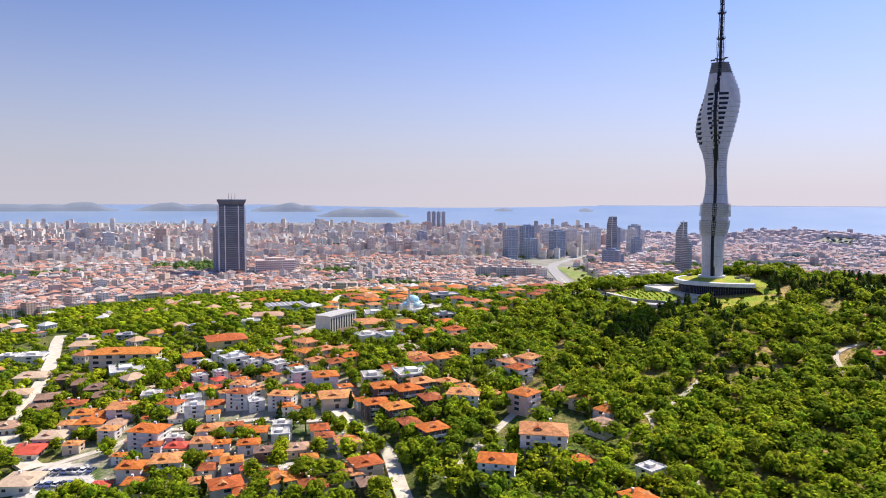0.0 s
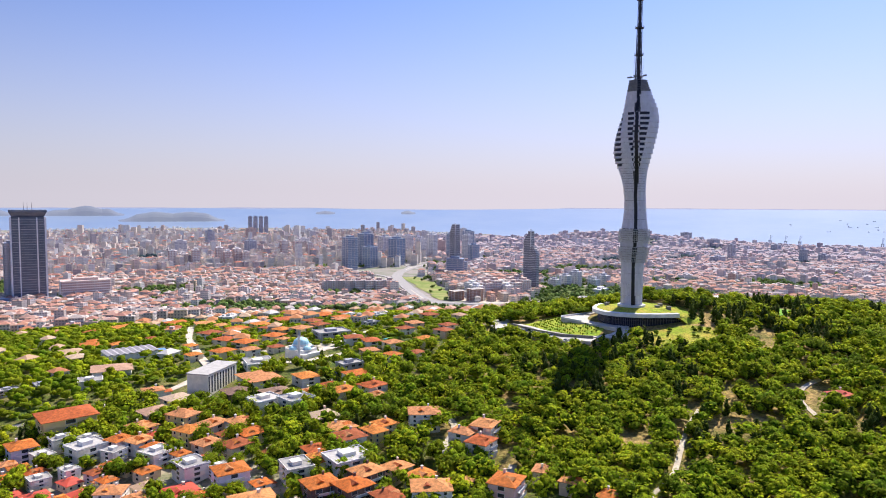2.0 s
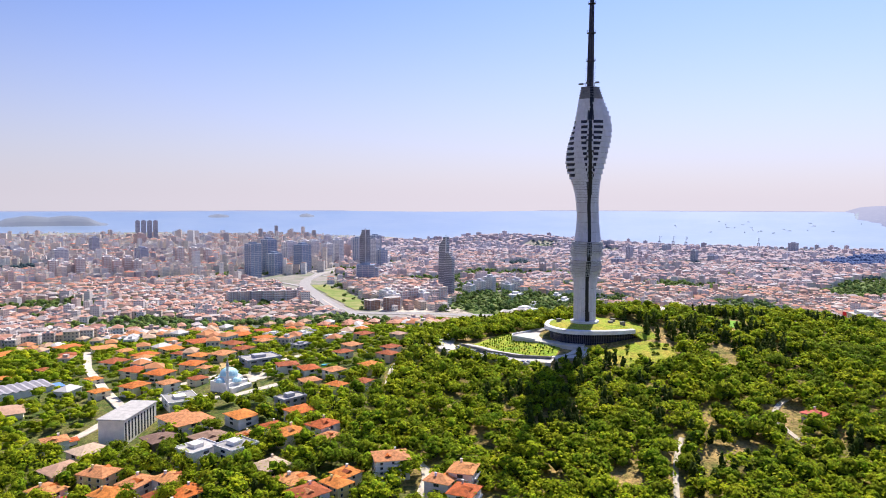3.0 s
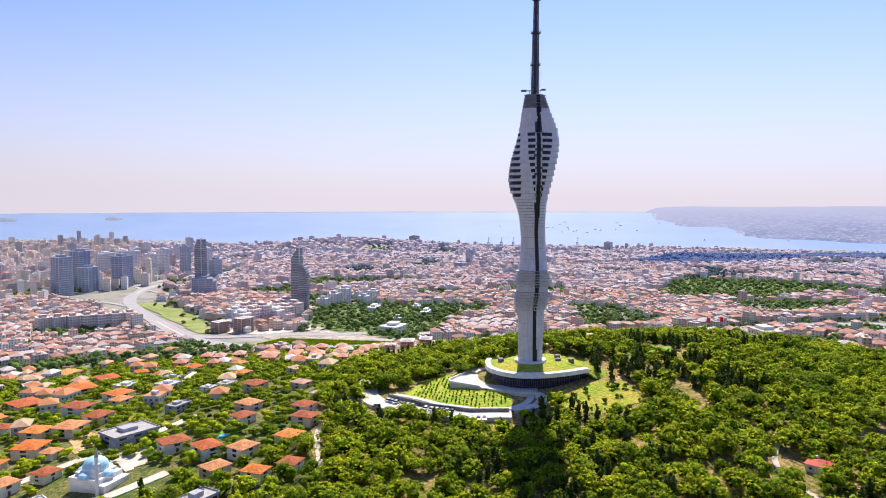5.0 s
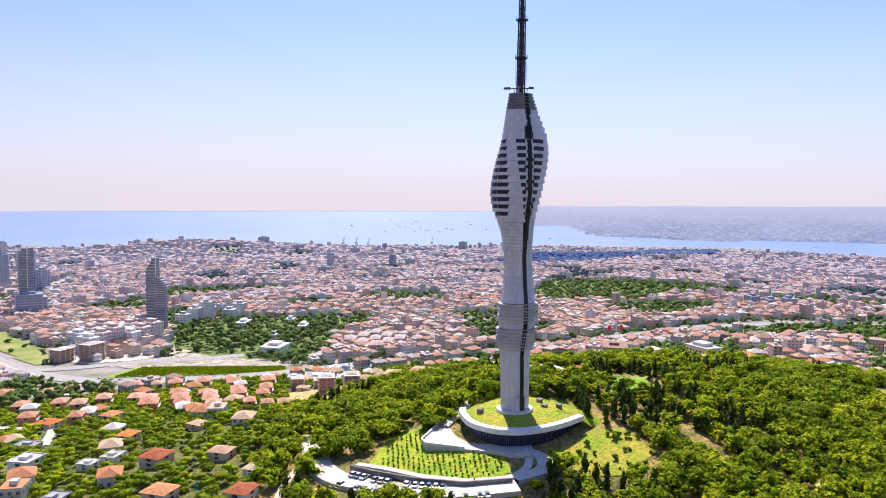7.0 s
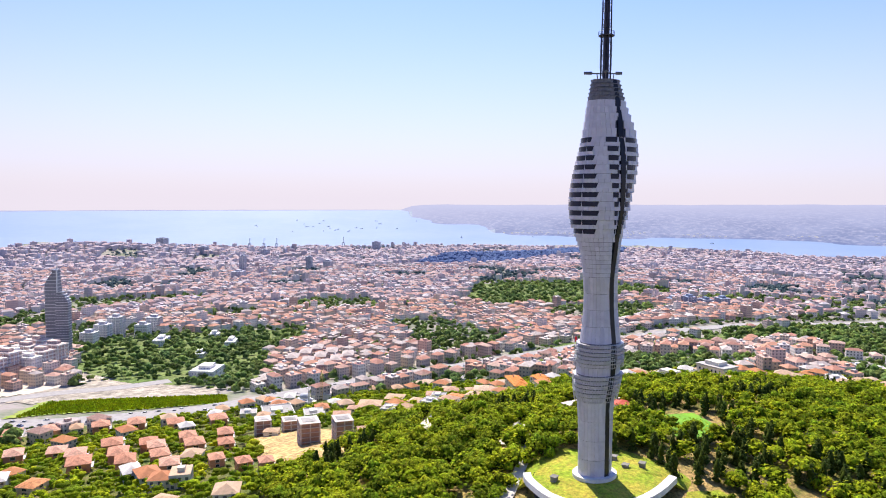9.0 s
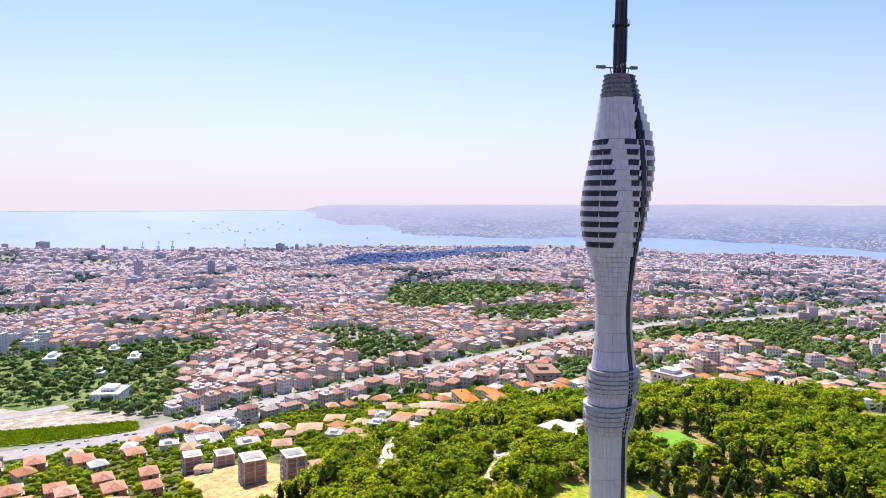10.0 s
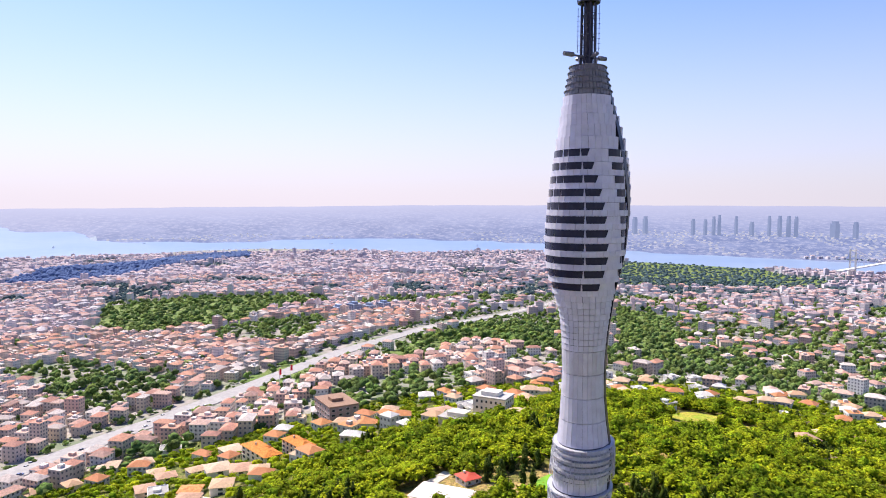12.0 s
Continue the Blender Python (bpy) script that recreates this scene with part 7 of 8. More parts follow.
for k in range(30):
    b, r = -34 + 50 * rs.rand(), 1500 + 1500 * rs.rand()
    x, y = r * math.sin(radians(b)), r * math.cos(radians(b))
    q = rs.rand(4)
    if abs(b + 18) < 4:
        continue
    high_rise(x, y, 16 + 12 * q[0], 14 + 8 * q[1], 32 + 28 * q[2], 40 * q[3], (T_GREY, T_PINK, T_LILAC, T_WHITE)[k % 4], (T_WHITE, T_PINK, T_GREY, T_GREY)[k % 4],
              ("grey", "salmon", "lilac-grey", "white")[k % 4] + " apartment tower in the hazy city", "apartment towers")
for x, y, w, ht in ((1917, 2880, 46, 44), (1147, 1573, 17, 44), (1303, 1499, 18, 36), (1330, 1460, 26, 24), (2320, 2024, 40, 42), (1560, 2200, 36, 26), (1700, 2050, 30, 30), (990, 1420, 30, 22)):
    high_rise(x, y, w, w * 0.7, ht, 25, T_LILAC, T_GREY, "lone grey block above the low city", "lone tower blocks")
# apartment rows near the interchange
for k in range(12):
    x, y = 245 + 14 * (k % 6) + 5 * (k // 6), 930 + 34 * (k // 6) + 4 * (k % 3)
    high_rise(x, y, 12, 20, 17 + 3 * (k % 3), 15, T_PINK if k % 3 else T_WHITE, T_WHITE, "beige apartment slab near the interchange", "beige apartment slabs", 6)
for k in range(7):
    high_rise(58 + 14 * k, 1040 - 5 * k, 12, 13, 19, 8, T_PINK, T_WHITE, "salmon apartment block by the motorway", "salmon apartment blocks", 6)
for k in range(5):
    high_rise(395 + 22 * k, 1010 + 9 * (k % 3), 12, 14, 15 + 5 * (k % 3), 30, T_GREY, T_WHITE, "pale grey apartment slab", "grey apartment slabs", 8)
for k in range(4):
    high_rise(970 + 16 * k, 520 - 20 * k, 18, 13, 13 + 3 * (k % 2), 40, T_BLUE, T_GREY, "dark blue office block in the low city", "dark office blocks", 5)
    high_rise(1010 + 10 * k, 560 - 14 * k, 16, 9, 8, 40, T_WHITE, T_WHITE, "white terraced apartment row in the low city", "white terraced rows", 3)
for x, y, w, d, ht in ((440, 950, 26, 12, 8), (480, 885, 26, 10, 6), (418, 862, 14, 9, 5), (500, 935, 14, 10, 6)):
    high_rise(x, y, w, d, ht, 38, T_WHITE, T_WHITE, "pale low public building in the city park", "park buildings", 2)
high_rise(352, 775, 26, 20, 10, 28, T_WHITE, T_WHITE, "pale flat public building among trees", "", 3)
# long salmon rows below the hill
for k in range(9):
    x, y = 404 + 24 * (k % 3) + 9 * (k // 3), 690 + 26 * (k // 3) + 6 * (k % 3)
    high_rise(x, y, 19, 10, 11, 35, T_WHITE if k % 2 else T_PINK, T_PINK, "pale apartment row below the hill", "pale apartment rows", 4, tiled=True)

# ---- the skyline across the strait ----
# unlit facades that emit a lilac tone in place of haze
T_SKY = mat("haze_glow_tower", (0.05, 0.062, 0.10), (0.056, 0.068, 0.105), 0.8, 0.02, glow=2.7)
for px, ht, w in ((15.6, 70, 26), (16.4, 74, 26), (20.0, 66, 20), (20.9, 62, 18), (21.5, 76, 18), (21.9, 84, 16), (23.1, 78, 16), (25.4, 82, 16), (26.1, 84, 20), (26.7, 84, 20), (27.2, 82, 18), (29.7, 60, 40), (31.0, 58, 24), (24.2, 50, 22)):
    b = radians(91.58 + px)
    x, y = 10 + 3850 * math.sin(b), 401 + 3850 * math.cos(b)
    t = tagged(empty("skyline_tower", x, y, ground(x, y), 20), "lilac skyscraper across the strait, haze given as glow", "skyscraper", "skyline towers")
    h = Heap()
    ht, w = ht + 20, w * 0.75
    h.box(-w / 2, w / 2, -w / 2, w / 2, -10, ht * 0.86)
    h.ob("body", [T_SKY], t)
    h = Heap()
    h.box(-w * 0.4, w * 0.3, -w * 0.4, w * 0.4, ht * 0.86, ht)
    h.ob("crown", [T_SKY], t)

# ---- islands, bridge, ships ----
# sea haze before the islands is painted as their own glow
ISLE = mat("haze_glow_island", (0.07, 0.08, 0.11), (0.08, 0.09, 0.115), 0.95, 0.003, glow=2.2)


def island(b, span, r, hgt, humps, label):
    """A long island with soft humps far out in the haze."""
    v, f = [], []
    n, m = 40, 8
    rad = radians(b)
    for j in range(m + 1):
        for i in range(n + 1):
            s = i / n
            prof = max(hump * math.exp(-((s - c) / wd) ** 2) for c, wd, hump in humps) * min(1, 6 * s, 6 * (1 - s))
            prof *= 1 + 0.12 * noise.noise((s * 9, b, 1.0))
            ang = rad + radians(span) * (s - 0.5)
            dist = r + (j - m / 2) * 16
            z0 = lift(math.degrees(ang), math.hypot(dist * math.sin(ang), dist * math.cos(ang) - 250)) - 1.5
            v.append((dist * math.sin(ang), dist * math.cos(ang), z0 + 1.3 * hgt * prof * math.sin(math.pi * j / m) ** 0.7))
    for j in range(m):
        for i in range(n):
            k = j * (n + 1) + i
            f.append((k, k + 1, k + n + 2, k + n + 1))
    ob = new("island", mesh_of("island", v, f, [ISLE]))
    return tagged(ob, label, "island", "islands", kind="structure")


def bear(px, yaw):
    return math.degrees(math.atan((px - 784) / 1216)) + yaw


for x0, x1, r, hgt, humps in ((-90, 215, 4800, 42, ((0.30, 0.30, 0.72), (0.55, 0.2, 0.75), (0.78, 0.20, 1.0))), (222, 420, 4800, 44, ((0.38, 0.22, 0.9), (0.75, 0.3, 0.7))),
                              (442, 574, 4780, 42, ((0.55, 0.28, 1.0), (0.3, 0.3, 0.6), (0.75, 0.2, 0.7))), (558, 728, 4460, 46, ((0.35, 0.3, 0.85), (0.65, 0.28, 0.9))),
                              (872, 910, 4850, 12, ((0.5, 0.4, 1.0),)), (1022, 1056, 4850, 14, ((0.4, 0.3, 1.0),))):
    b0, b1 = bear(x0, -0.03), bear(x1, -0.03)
    island((b0 + b1) / 2, b1 - b0, r, hgt, humps, "faint blue-grey island, its sea haze given as glow")

SHIP_HULL = mat("ship_hull", (0.46, 0.50, 0.58), (0.50, 0.54, 0.60), 0.7, 0.05)
ship = tagged(new("cargo_ship"), "small grey cargo ship lying at anchor", "ship", "ships at anchor")
h = Heap()
h.add([(-20, -3.5, 0), (17, -3.5, 0), (22, 0, 0), (17, 3.5, 0), (-20, 3.5, 0), (-21, -4, 4), (18, -4, 4), (25, 0, 4.6), (18, 4, 4), (-21, 4, 4)],
      [(0, 1, 6, 5), (1, 2, 7, 6), (2, 3, 8, 7), (3, 4, 9, 8), (4, 0, 5, 9), (5, 6, 7, 8, 9)])
h.ob("hull", [SHIP_HULL], ship)
h = Heap()
h.box(-19, -12, -3.2, 3.2, 4, 10)
h.tube((-16, 0, 10), (-16, 0, 13), 1.2, 1.0, 8)
h.ob("deckhouse", [T_WHITE], ship)
h = Heap()
for x in (-5, 6):
    h.tube((x, 0, 4), (x, 0, 11), 0.5, 0.3, 5)
h.ob("derricks", [SHIP_HULL], ship)
rs = np.random.RandomState(3)
first = True
for k in range(26):
    b = 43 + 15 * rs.rand() if k > 3 else (60, 66, 80, 92)[k]
    r = 3900 + 550 * rs.rand() if k > 3 else (3700, 3760, 3640, 3560)[k]
    x, y = r * math.sin(radians(b)), 250 + r * math.cos(radians(b))
    m = pose(x, y, lift(b, r) + 0.2, 0, 0, 360 * rs.rand()) @ Matrix.Diagonal((0.65, 0.65, 0.65, 1))
    if first:
        ship.matrix_basis = m
        first = False
    else:
        copy_thing(ship, m)

# the suspension bridge over the strait
bridge = tagged(empty("suspension_bridge", 0, 0, 0), "pale suspension bridge over the strait", "bridge")
b = radians(124.2)
p0 = Vector((10 + 2450 * math.sin(b - 0.03), 401 + 2450 * math.cos(b - 0.03), 0))
p1 = Vector((10 + 3250 * math.sin(b + 0.045), 401 + 3250 * math.cos(b + 0.045), 0))
dirv = (p1 - p0).normalized()
side = Vector((-dirv.y, dirv.x, 0))
h = Heap()
q = [p0 - dirv * 120 + side * 8, p0 - dirv * 120 - side * 8, p1 + dirv * 200 - side * 8, p1 + dirv * 200 + side * 8]
h.add([(a.x, a.y, 38) for a in q] + [(a.x, a.y, 41) for a in q], [(3, 2, 1, 0), (4, 5, 6, 7), (0, 1, 5, 4), (1, 2, 6, 5), (2, 3, 7, 6), (3, 0, 4, 7)])
h.ob("deck", [T_WHITE], bridge)
for p in (p0, p1):
    h = Heap()
    for s in (-8, 8):
        c = p + side * s
        h.tube((c.x, c.y, -8), (c.x, c.y, 100), 3.6, 2.8, 4)
    for zz in (36, 66, 96):
        a, c = p - side * 8, p + side * 8
        h.tube((a.x, a.y, zz), (c.x, c.y, zz), 2.0, n=4)
    h.ob("pylon", [T_WHITE], bridge, "white bridge pylon")
for s in (-8, 8):
    h = Heap()
    pts = []
    for i in range(21):
        t = i / 20
        c = p0 + (p1 - p0) * t + side * s
        pts.append((c.x, c.y, 44 + 55 * (2 * t - 1) ** 2))
    ring = [(0.7, 0), (0, 0.7), (-0.7, 0), (0, -0.7)]
    h.add([(p[0] + side.x * u, p[1] + side.y * u, p[2] + w) for p in pts for u, w in ring],
          [(4 * i + k, 4 * i + (k + 1) % 4, 4 * i + 4 + (k + 1) % 4, 4 * i + 4 + k) for i in range(len(pts) - 1) for k in range(4)])
    cable = h.ob("cable", [T_WHITE], bridge)
    for a in pts[1:-1]:
        h = Heap()
        h.tube((a[0], a[1], 41), a, 0.3, n=4)
        h.ob("hanger", [T_WHITE], cable)

# harbour cranes
for bx, r in ((42.5, 3080), (43.6, 3080), (44.6, 3070), (50.0, 3150)):
    x, y = place(bx, r)
    t = tagged(empty("harbour_crane", x, y, max(0, ground(x, y)), 30), "grey harbour crane on the quay", "crane", "harbour cranes")
    h = Heap()
    for a in (-6, 6):
        for c in (-5, 5):
            h.tube((a, c, -4), (a * 0.7, c * 0.7, 26), 1.0, n=4)
    h.box(-7, 7, -5, 5, 24, 28)
    h.ob("portal", [SHIP_HULL], t)
    h = Heap()
    h.tube((-12, 0, 28), (26, 0, 46), 1.2, n=4)
    h.tube((0, 0, 28), (0, 0, 50), 1.0, n=4)
    h.tube((0, 0, 50), (26, 0, 46), 0.6, n=4)
    h.ob("jib", [SHIP_HULL], t)


# ---- single trees ----
def build_tree(seed, form, leaf, label, w, hgt, quads, size, puffs):
    t = tagged(new("tree"), label, "tree", "trees of the hillside")
    v, f, heart = crown(seed, quads, size, form, puffs)
    h = Heap()
    zc = 0.3 if form == "round" else 0.55 if form == "flat" else 0.08
    h.tube((0, 0, -1.0), (0.1, 0.05, hgt * zc + 0.6), 0.26, 0.17, 7)
    for k in range(5 if form != "cone" else 0):
        a = k * 1.26 + seed
        h.tube((0.08, 0.04, hgt * zc), (w * 0.26 * math.cos(a), w * 0.26 * math.sin(a), hgt * (zc + 0.22)), 0.12, 0.05, 5)
    h.ob("trunk", [LEAF["bark"]], t)
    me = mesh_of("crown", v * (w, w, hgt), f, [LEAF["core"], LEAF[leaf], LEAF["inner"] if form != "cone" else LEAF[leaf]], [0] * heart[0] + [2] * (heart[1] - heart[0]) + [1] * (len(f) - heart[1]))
    c = new("crown", me)
    c.parent = t
    return t


TREES = [build_tree(51, "round", "broad", "full green broadleaf tree on the hillside", 7.6, 7.2, 330, 0.05, 14),
         build_tree(52, "round", "light", "light yellow-green broadleaf tree between houses", 6.4, 6.6, 300, 0.053, 12),
         build_tree(53, "flat", "pine", "umbrella-shaped pine on the hillside", 8.0, 7.6, 330, 0.05, 14),
         build_tree(54, "cone", "dark", "slim dark cypress standing between houses", 4.4, 9.0, 150, 0.05, 12),
         build_tree(55, "round", "broad", "large spreading green tree between houses", 9.2, 7.8, 380, 0.046, 16)]
USED = [False] * 5
MIDWOODS = [crown(31, 15, 0.09, puffs=3, inner=False), crown(32, 15, 0.09, puffs=3, inner=False), crown(33, 15, 0.09, "flat", puffs=3, inner=False), crown(34, 10, 0.075, "cone", puffs=2, inner=False)]
rs = np.random.RandomState(17)
near_spots, mid_spots, cottages = [], [], Heap()
singles = 0
CORE_OLD = [(-140, 256), (-118, 222), (-60, 200), (-30, 230), (-40, 310), (-70, 330), (-120, 325)]
step = 6.3


def hides(x, y):
    """Gardens lie open on the valley side of the villas."""
    for a, b, *_ in HOMES:
        u, w = (a - x) * 0.45 + (b - y) * 0.89, (a - x) * 0.89 - (b - y) * 0.45
        if 0 < u < 13 and abs(w) < 5.5:
            return True
    return False


GREEN_CREST = [(-254, 454), (-330, 560), (-380, 640), (-260, 700), (-150, 690), (-100, 560), (-92, 475), (-117, 400), (-163, 408)]
CREST = [(-70, 350), (-20, 345), (10, 360), (-5, 400), (-45, 395)]
cells = [(i, j) for i in range(int(1000 / step)) for j in range(int(680 / step))]
for i, j in cells:
    q = rs.rand(9)
    x, y = -460 + (i + 0.2 + 0.6 * q[0]) * step, 95 + (j + 0.2 + 0.6 * q[1]) * step
    b, r = polar(x, y)
    if inside(x, y, FOREST) or cleared(x, y) or near_road(x, y, 1.7) or not free(x, y, 4.5 if y < 340 else 6.6):
        continue
    if r > 480 and not inside(x, y, VILLAGE):
        continue
    if math.hypot(x + 127, y - 219) < 16 or inside(x, y, [(145, 493), (152, 482), (166, 470), (190, 484), (212, 530), (206, 545), (192, 556), (158, 516)]) or inside(x, y, [(328, 285), (354, 264), (357, 240), (338, 246), (327, 271)]):
        continue
    if (y > 370 or x < -130) and q[8] < 0.3 and hides(x, y):
        continue
    z = ground(x, y)
    dense = noise.noise((x / 40, y / 40, 3.3))
    if inside(x, y, CORE_OLD):
        if q[2] > 0.66:
            continue
    elif inside(x, y, CREST):
        if q[2] > 0.45:
            continue
    elif dense < -0.35 and q[2] > 0.35 or q[2] > 0.93:
        continue
    # cottages further out, between the trees
    if (x > 240 or y > 430 or x < -130) and free(x, y, 9.5 if x < 20 else 12) and not near_road(x, y, 6) and q[3] < (0.10 if x > 240 else 0.02 if inside(x, y, GREEN_CREST) else 0.13 if -80 < x < 20 and y > 430 else 0.05):
        block(cottages, x, y, z, 7.5 + 3 * q[4], 6.5 + 2 * q[5], 3.5 + 3 * q[6], 0.5 + q[7] * 1.2, q[8] < 0.85, True)
        continue
    dist = math.hypot(x, y - 130)
    kind = 0 if q[4] < 0.40 else 1 if q[4] < 0.58 else 2 if q[4] < 0.76 else 3 if q[4] < 0.85 else 4
    w = 6.0 + 3.0 * q[5]
    if singles < 105 and -62 < x < 75 and y < 345:
        sc = 0.72 + 0.42 * q[5]
        m = pose(x, y, z, 0, 0, 360 * q[6]) @ Matrix.Diagonal((sc, sc, sc * (0.9 + 0.25 * q[7]), 1))
        if USED[kind]:
            c = copy_thing(TREES[kind], m)
        else:
            c = TREES[kind]
            USED[kind] = True
        c.matrix_basis = m
        singles += 1
        continue
    slot = (1, 4, 2, 3, 1)[kind]
    if dist < 260 and x > -260:
        near_spots.append(((0, 1, 2, 4, 3)[kind], x, y, z - 0.4, w if kind != 3 else 4.2, w * 0.95 if kind != 3 else 8.5, q[6] * 6, slot))
    else:
        mid_spots.append(((0, 1, 2, 3, 1)[kind], x, y, z - 0.4, (w * 0.95 if inside(x, y, GREEN_CREST) else w * 0.76) if kind != 3 else 3.4, (w * 0.85 if inside(x, y, GREEN_CREST) else w * 0.56) if kind != 3 else 6.0, q[6] * 6, slot))
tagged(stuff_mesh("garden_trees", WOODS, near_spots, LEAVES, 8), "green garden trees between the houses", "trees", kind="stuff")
tagged(stuff_mesh("slope_trees", MIDWOODS, mid_spots, LEAVES), "green trees on the far slopes", "trees", kind="stuff")
tagged(cottages.ob("hillside_houses", [H_WALL_FAR, H_ROOF_FAR, PANES]), "scattered villas with orange roofs on the far slopes", "housing", kind="stuff")

# shrubs in rows on the planted slope
bv, bf, bh = crown(61, 8, 0.16, puffs=4)
BUSH = mesh_of("shrub", bv * (1.0, 1.0, 1.5), [tuple(dict.fromkeys(q)) for q in bf], [LEAF["core"], LEAF["pine"]], [0] * bh[0] + [1] * (len(bf) - bh[0]))
FIELD = [(117, 402), (128, 397), (116, 389), (113, 384), (125, 361), (119, 355), (108, 359), (101, 378), (100, 393)]
rs = np.random.RandomState(9)
for i in range(14):
    for j in range(22):
        x, y = 98 + i * 2.4 + 0.3 * rs.rand(), 355 + j * 2.3 + 0.4 * rs.rand()
        if inside(x, y, FIELD) and rs.rand() < 0.86:
            s = 0.6 + 0.5 * rs.rand()
            ob = new("shrub", BUSH)
            ob.matrix_basis = pose(x, y, ground(x, y) + 0.1, 0, 0, 360 * rs.rand()) @ Matrix.Diagonal((s, s, s, 1))
            tagged(ob, "young green shrub planted in a row", "shrub", "planted shrubs")

# rough bushes on the dry slope beside the ramp
bank = [(130, 342), (138, 350), (166, 344), (169, 334), (160, 321), (142, 322)]
for _ in range(140):
    x, y = rs.uniform(124, 174), rs.uniform(314, 352)
    if inside(x, y, bank) and rs.rand() < 0.55:
        s = 0.7 + 1.5 * rs.rand() ** 2
        ob = new("shrub", BUSH)
        ob.matrix_basis = pose(x, y, ground(x, y) + 0.1, 0, 0, 360 * rs.rand()) @ Matrix.Diagonal((s * 1.3, s * 1.3, s * 0.8, 1))
        tagged(ob, "wild green bush on the dry grass slope", "shrub", "slope bushes")

# ---- cars ----
PAINT = setpal("car_paint", [(0.75, 0.75, 0.76), (0.05, 0.05, 0.06), (0.45, 0.46, 0.48), (0.10, 0.14, 0.30), (0.70, 0.70, 0.72), (0.20, 0.20, 0.22)], rand="object", rough=0.3, var=0.05, spec=0.5)
RUBBER = mat("tyre_rubber", (0.03, 0.03, 0.03), None, 0.9, 2.0)


def build_car():
    t = tagged(new("car"), "parked saloon car with dark windows", "car", "parked cars")
    h = Heap()
    sec = [(-2.1, 0.75), (-2.05, 0.3), (2.05, 0.3), (2.1, 0.65), (1.2, 0.85), (-1.6, 0.9)]
    v = [(x, -0.85, z) for x, z in sec] + [(x, 0.85, z) for x, z in sec]
    n = len(sec)
    h.add(v, [(i, (i + 1) % n, n + (i + 1) % n, n + i) for i in range(n)] + [tuple(range(n - 1, -1, -1)), tuple(range(n, 2 * n))])
    h.ob("body", [PAINT], t)
    h = Heap()
    h.add([(-1.65, -0.75, 0.88), (1.1, -0.75, 0.86), (1.1, 0.75, 0.86), (-1.65, 0.75, 0.88), (-1.1, -0.62, 1.38), (0.35, -0.62, 1.4), (0.35, 0.62, 1.4), (-1.1, 0.62, 1.38)],
          [(0, 1, 5, 4), (1, 2, 6, 5), (2, 3, 7, 6), (3, 0, 4, 7)])
    h.ob("cabin_glass", [PANE], t, "dark car glazing")
    h = Heap()
    h.box(-1.12, 0.37, -0.63, 0.63, 1.37, 1.44)
    h.ob("roof", [PAINT], t)
    for x in (-1.35, 1.35):
        for s in (-1, 1):
            h = Heap()
            h.tube((x, s * 0.66, 0.32), (x, s * 0.88, 0.32), 0.32, 0.32, 10)
            h.ob("wheel", [RUBBER], t)
    return t


car = build_car()
rs = np.random.RandomState(4)
stands = []
OUTER = [(82.5, 397), (84, 386), (89, 371.5), (97.8, 357), (104.5, 350.6)]
INNER = [(89.5, 396), (91, 385), (94.5, 374), (100.5, 362)]
for line, spacing in ((OUTER, 2.2), (INNER, 2.2)):
    for (x0, y0), (x1, y1) in zip(line, line[1:]):
        ln = math.hypot(x1 - x0, y1 - y0)
        head = math.degrees(math.atan2(y1 - y0, x1 - x0)) + 90
        for k in range(int(ln / spacing)):
            if rs.rand() < 0.55:
                t = (k + 0.5) * spacing / ln
                stands.append((x0 + (x1 - x0) * t, y0 + (y1 - y0) * t, head + rs.uniform(-6, 6), 0.4))
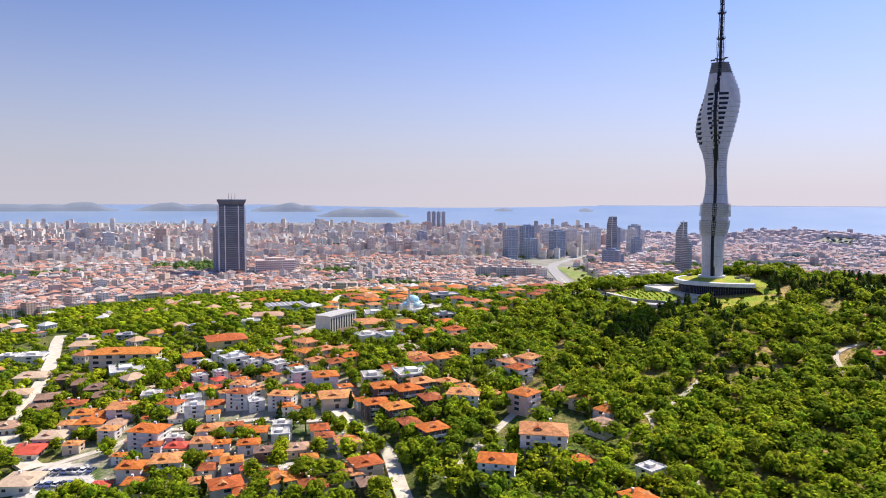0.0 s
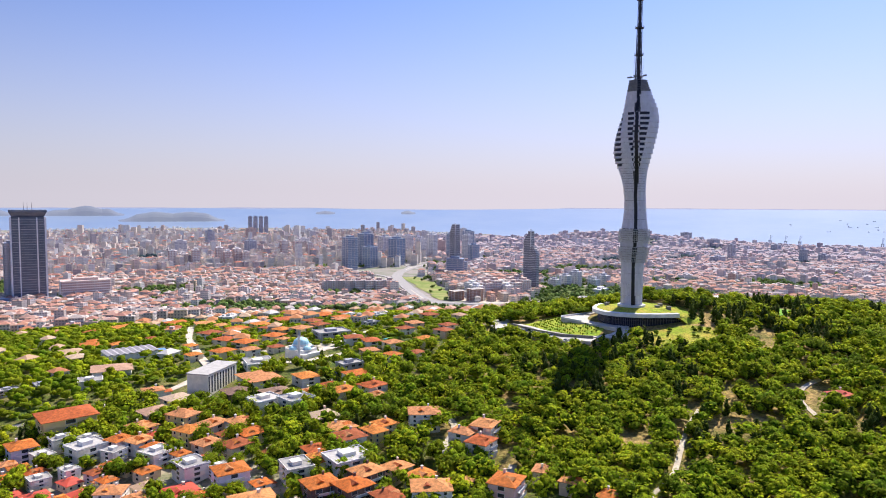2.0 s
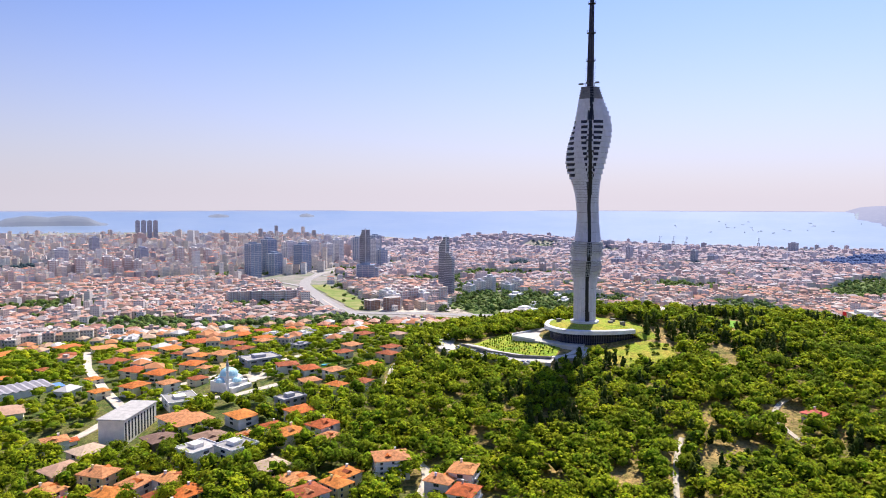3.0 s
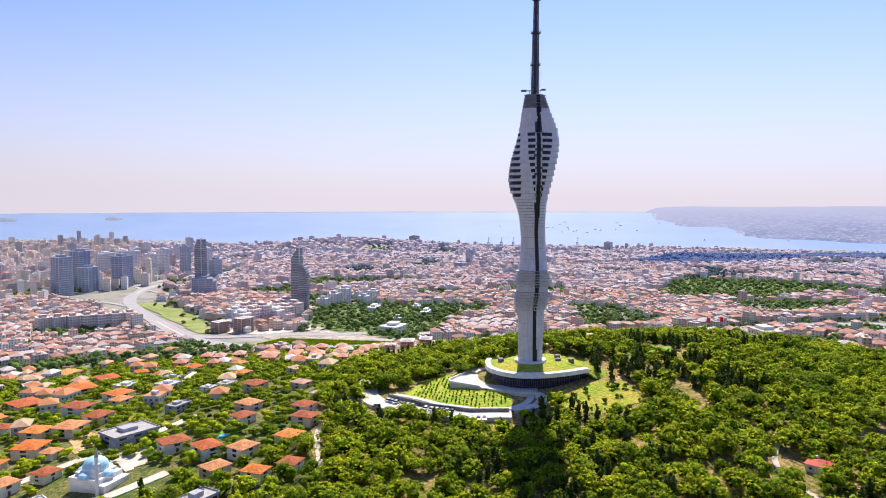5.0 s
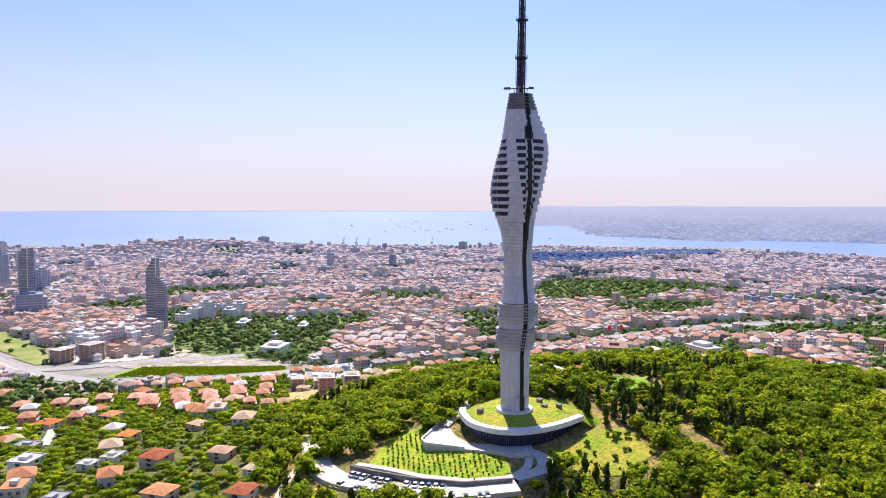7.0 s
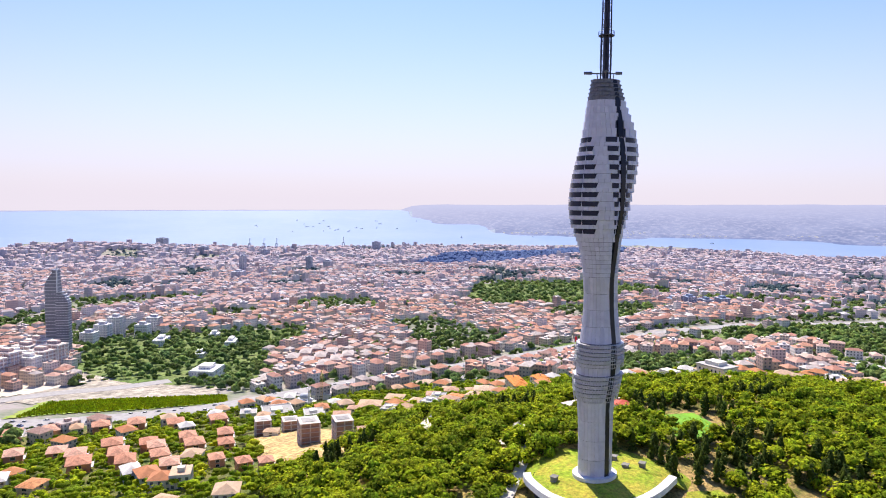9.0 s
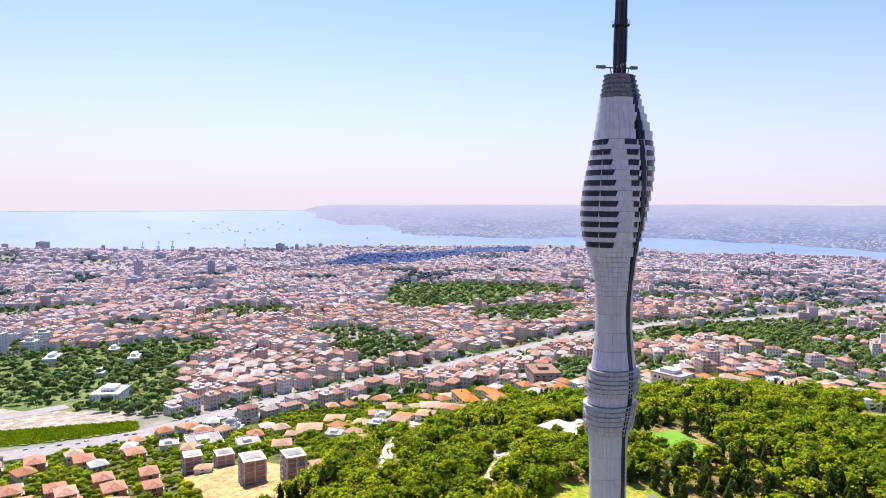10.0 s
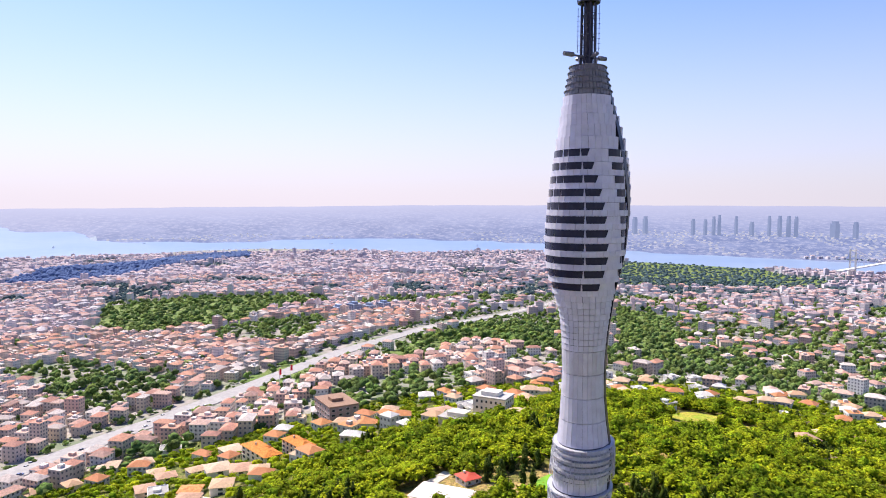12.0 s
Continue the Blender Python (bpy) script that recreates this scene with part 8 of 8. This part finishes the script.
for k in range(16):
    stands.append((-134 + 2.4 * (k % 8) + rs.uniform(-0.3, 0.3), 226 - 0.3 * (k % 8) - 9 * (k // 8), 80 + rs.uniform(-8, 8), 0.3))
for k, (x, y, turn, up) in enumerate(stands):
    m = pose(x, y, ground(x, y) + up, 0, 0, turn)
    if k == 0:
        car.matrix_basis = m
    else:
        copy_thing(car, m)

# cars on the motorway, far below
h = Heap()
h.add([(-2.1, -0.85, 0.25), (2.1, -0.85, 0.25), (2.1, 0.85, 0.25), (-2.1, 0.85, 0.25), (-2.1, -0.85, 0.9), (2.05, -0.85, 0.75), (2.05, 0.85, 0.75), (-2.1, 0.85, 0.9)],
      [(4, 5, 6, 7), (0, 1, 5, 4), (1, 2, 6, 5), (2, 3, 7, 6), (3, 0, 4, 7)])
h.add([(-1.7, -0.75, 0.88), (1.1, -0.75, 0.82), (1.1, 0.75, 0.82), (-1.7, 0.75, 0.88), (-1.1, -0.62, 1.42), (0.4, -0.62, 1.44), (0.4, 0.62, 1.44), (-1.1, 0.62, 1.42)],
      [(0, 1, 5, 4), (1, 2, 6, 5), (2, 3, 7, 6), (3, 0, 4, 7)], 1)
h.add([(-1.1, -0.62, 1.42), (0.4, -0.62, 1.44), (0.4, 0.62, 1.44), (-1.1, 0.62, 1.42)], [(0, 1, 2, 3)])
FAR_CAR = mesh_of("motorway_car", h.v, h.f, [PAINT, PANE], h.m)
line = ROADS[0][2]
for (x0, y0), (x1, y1) in zip(line[2:10], line[3:11]):
    ln = math.hypot(x1 - x0, y1 - y0)
    d = ((x1 - x0) / ln, (y1 - y0) / ln)
    along = rs.uniform(2, 8)
    while along < ln:
        off = rs.choice((-6.0, -3.2, 3.2, 6.0))
        x, y = x0 + d[0] * along - d[1] * off, y0 + d[1] * along + d[0] * off
        ob = new("car", FAR_CAR)
        ob.matrix_basis = pose(x, y, max(ground(x, y), ground(x0 + d[0] * along, y0 + d[1] * along)) + 0.75, 0, 0, math.degrees(math.atan2(d[1], d[0])) + (180 if off > 0 else 0))
        tagged(ob, "small car driving on the pale motorway", "car", "motorway cars")
        along += rs.uniform(4, 16)
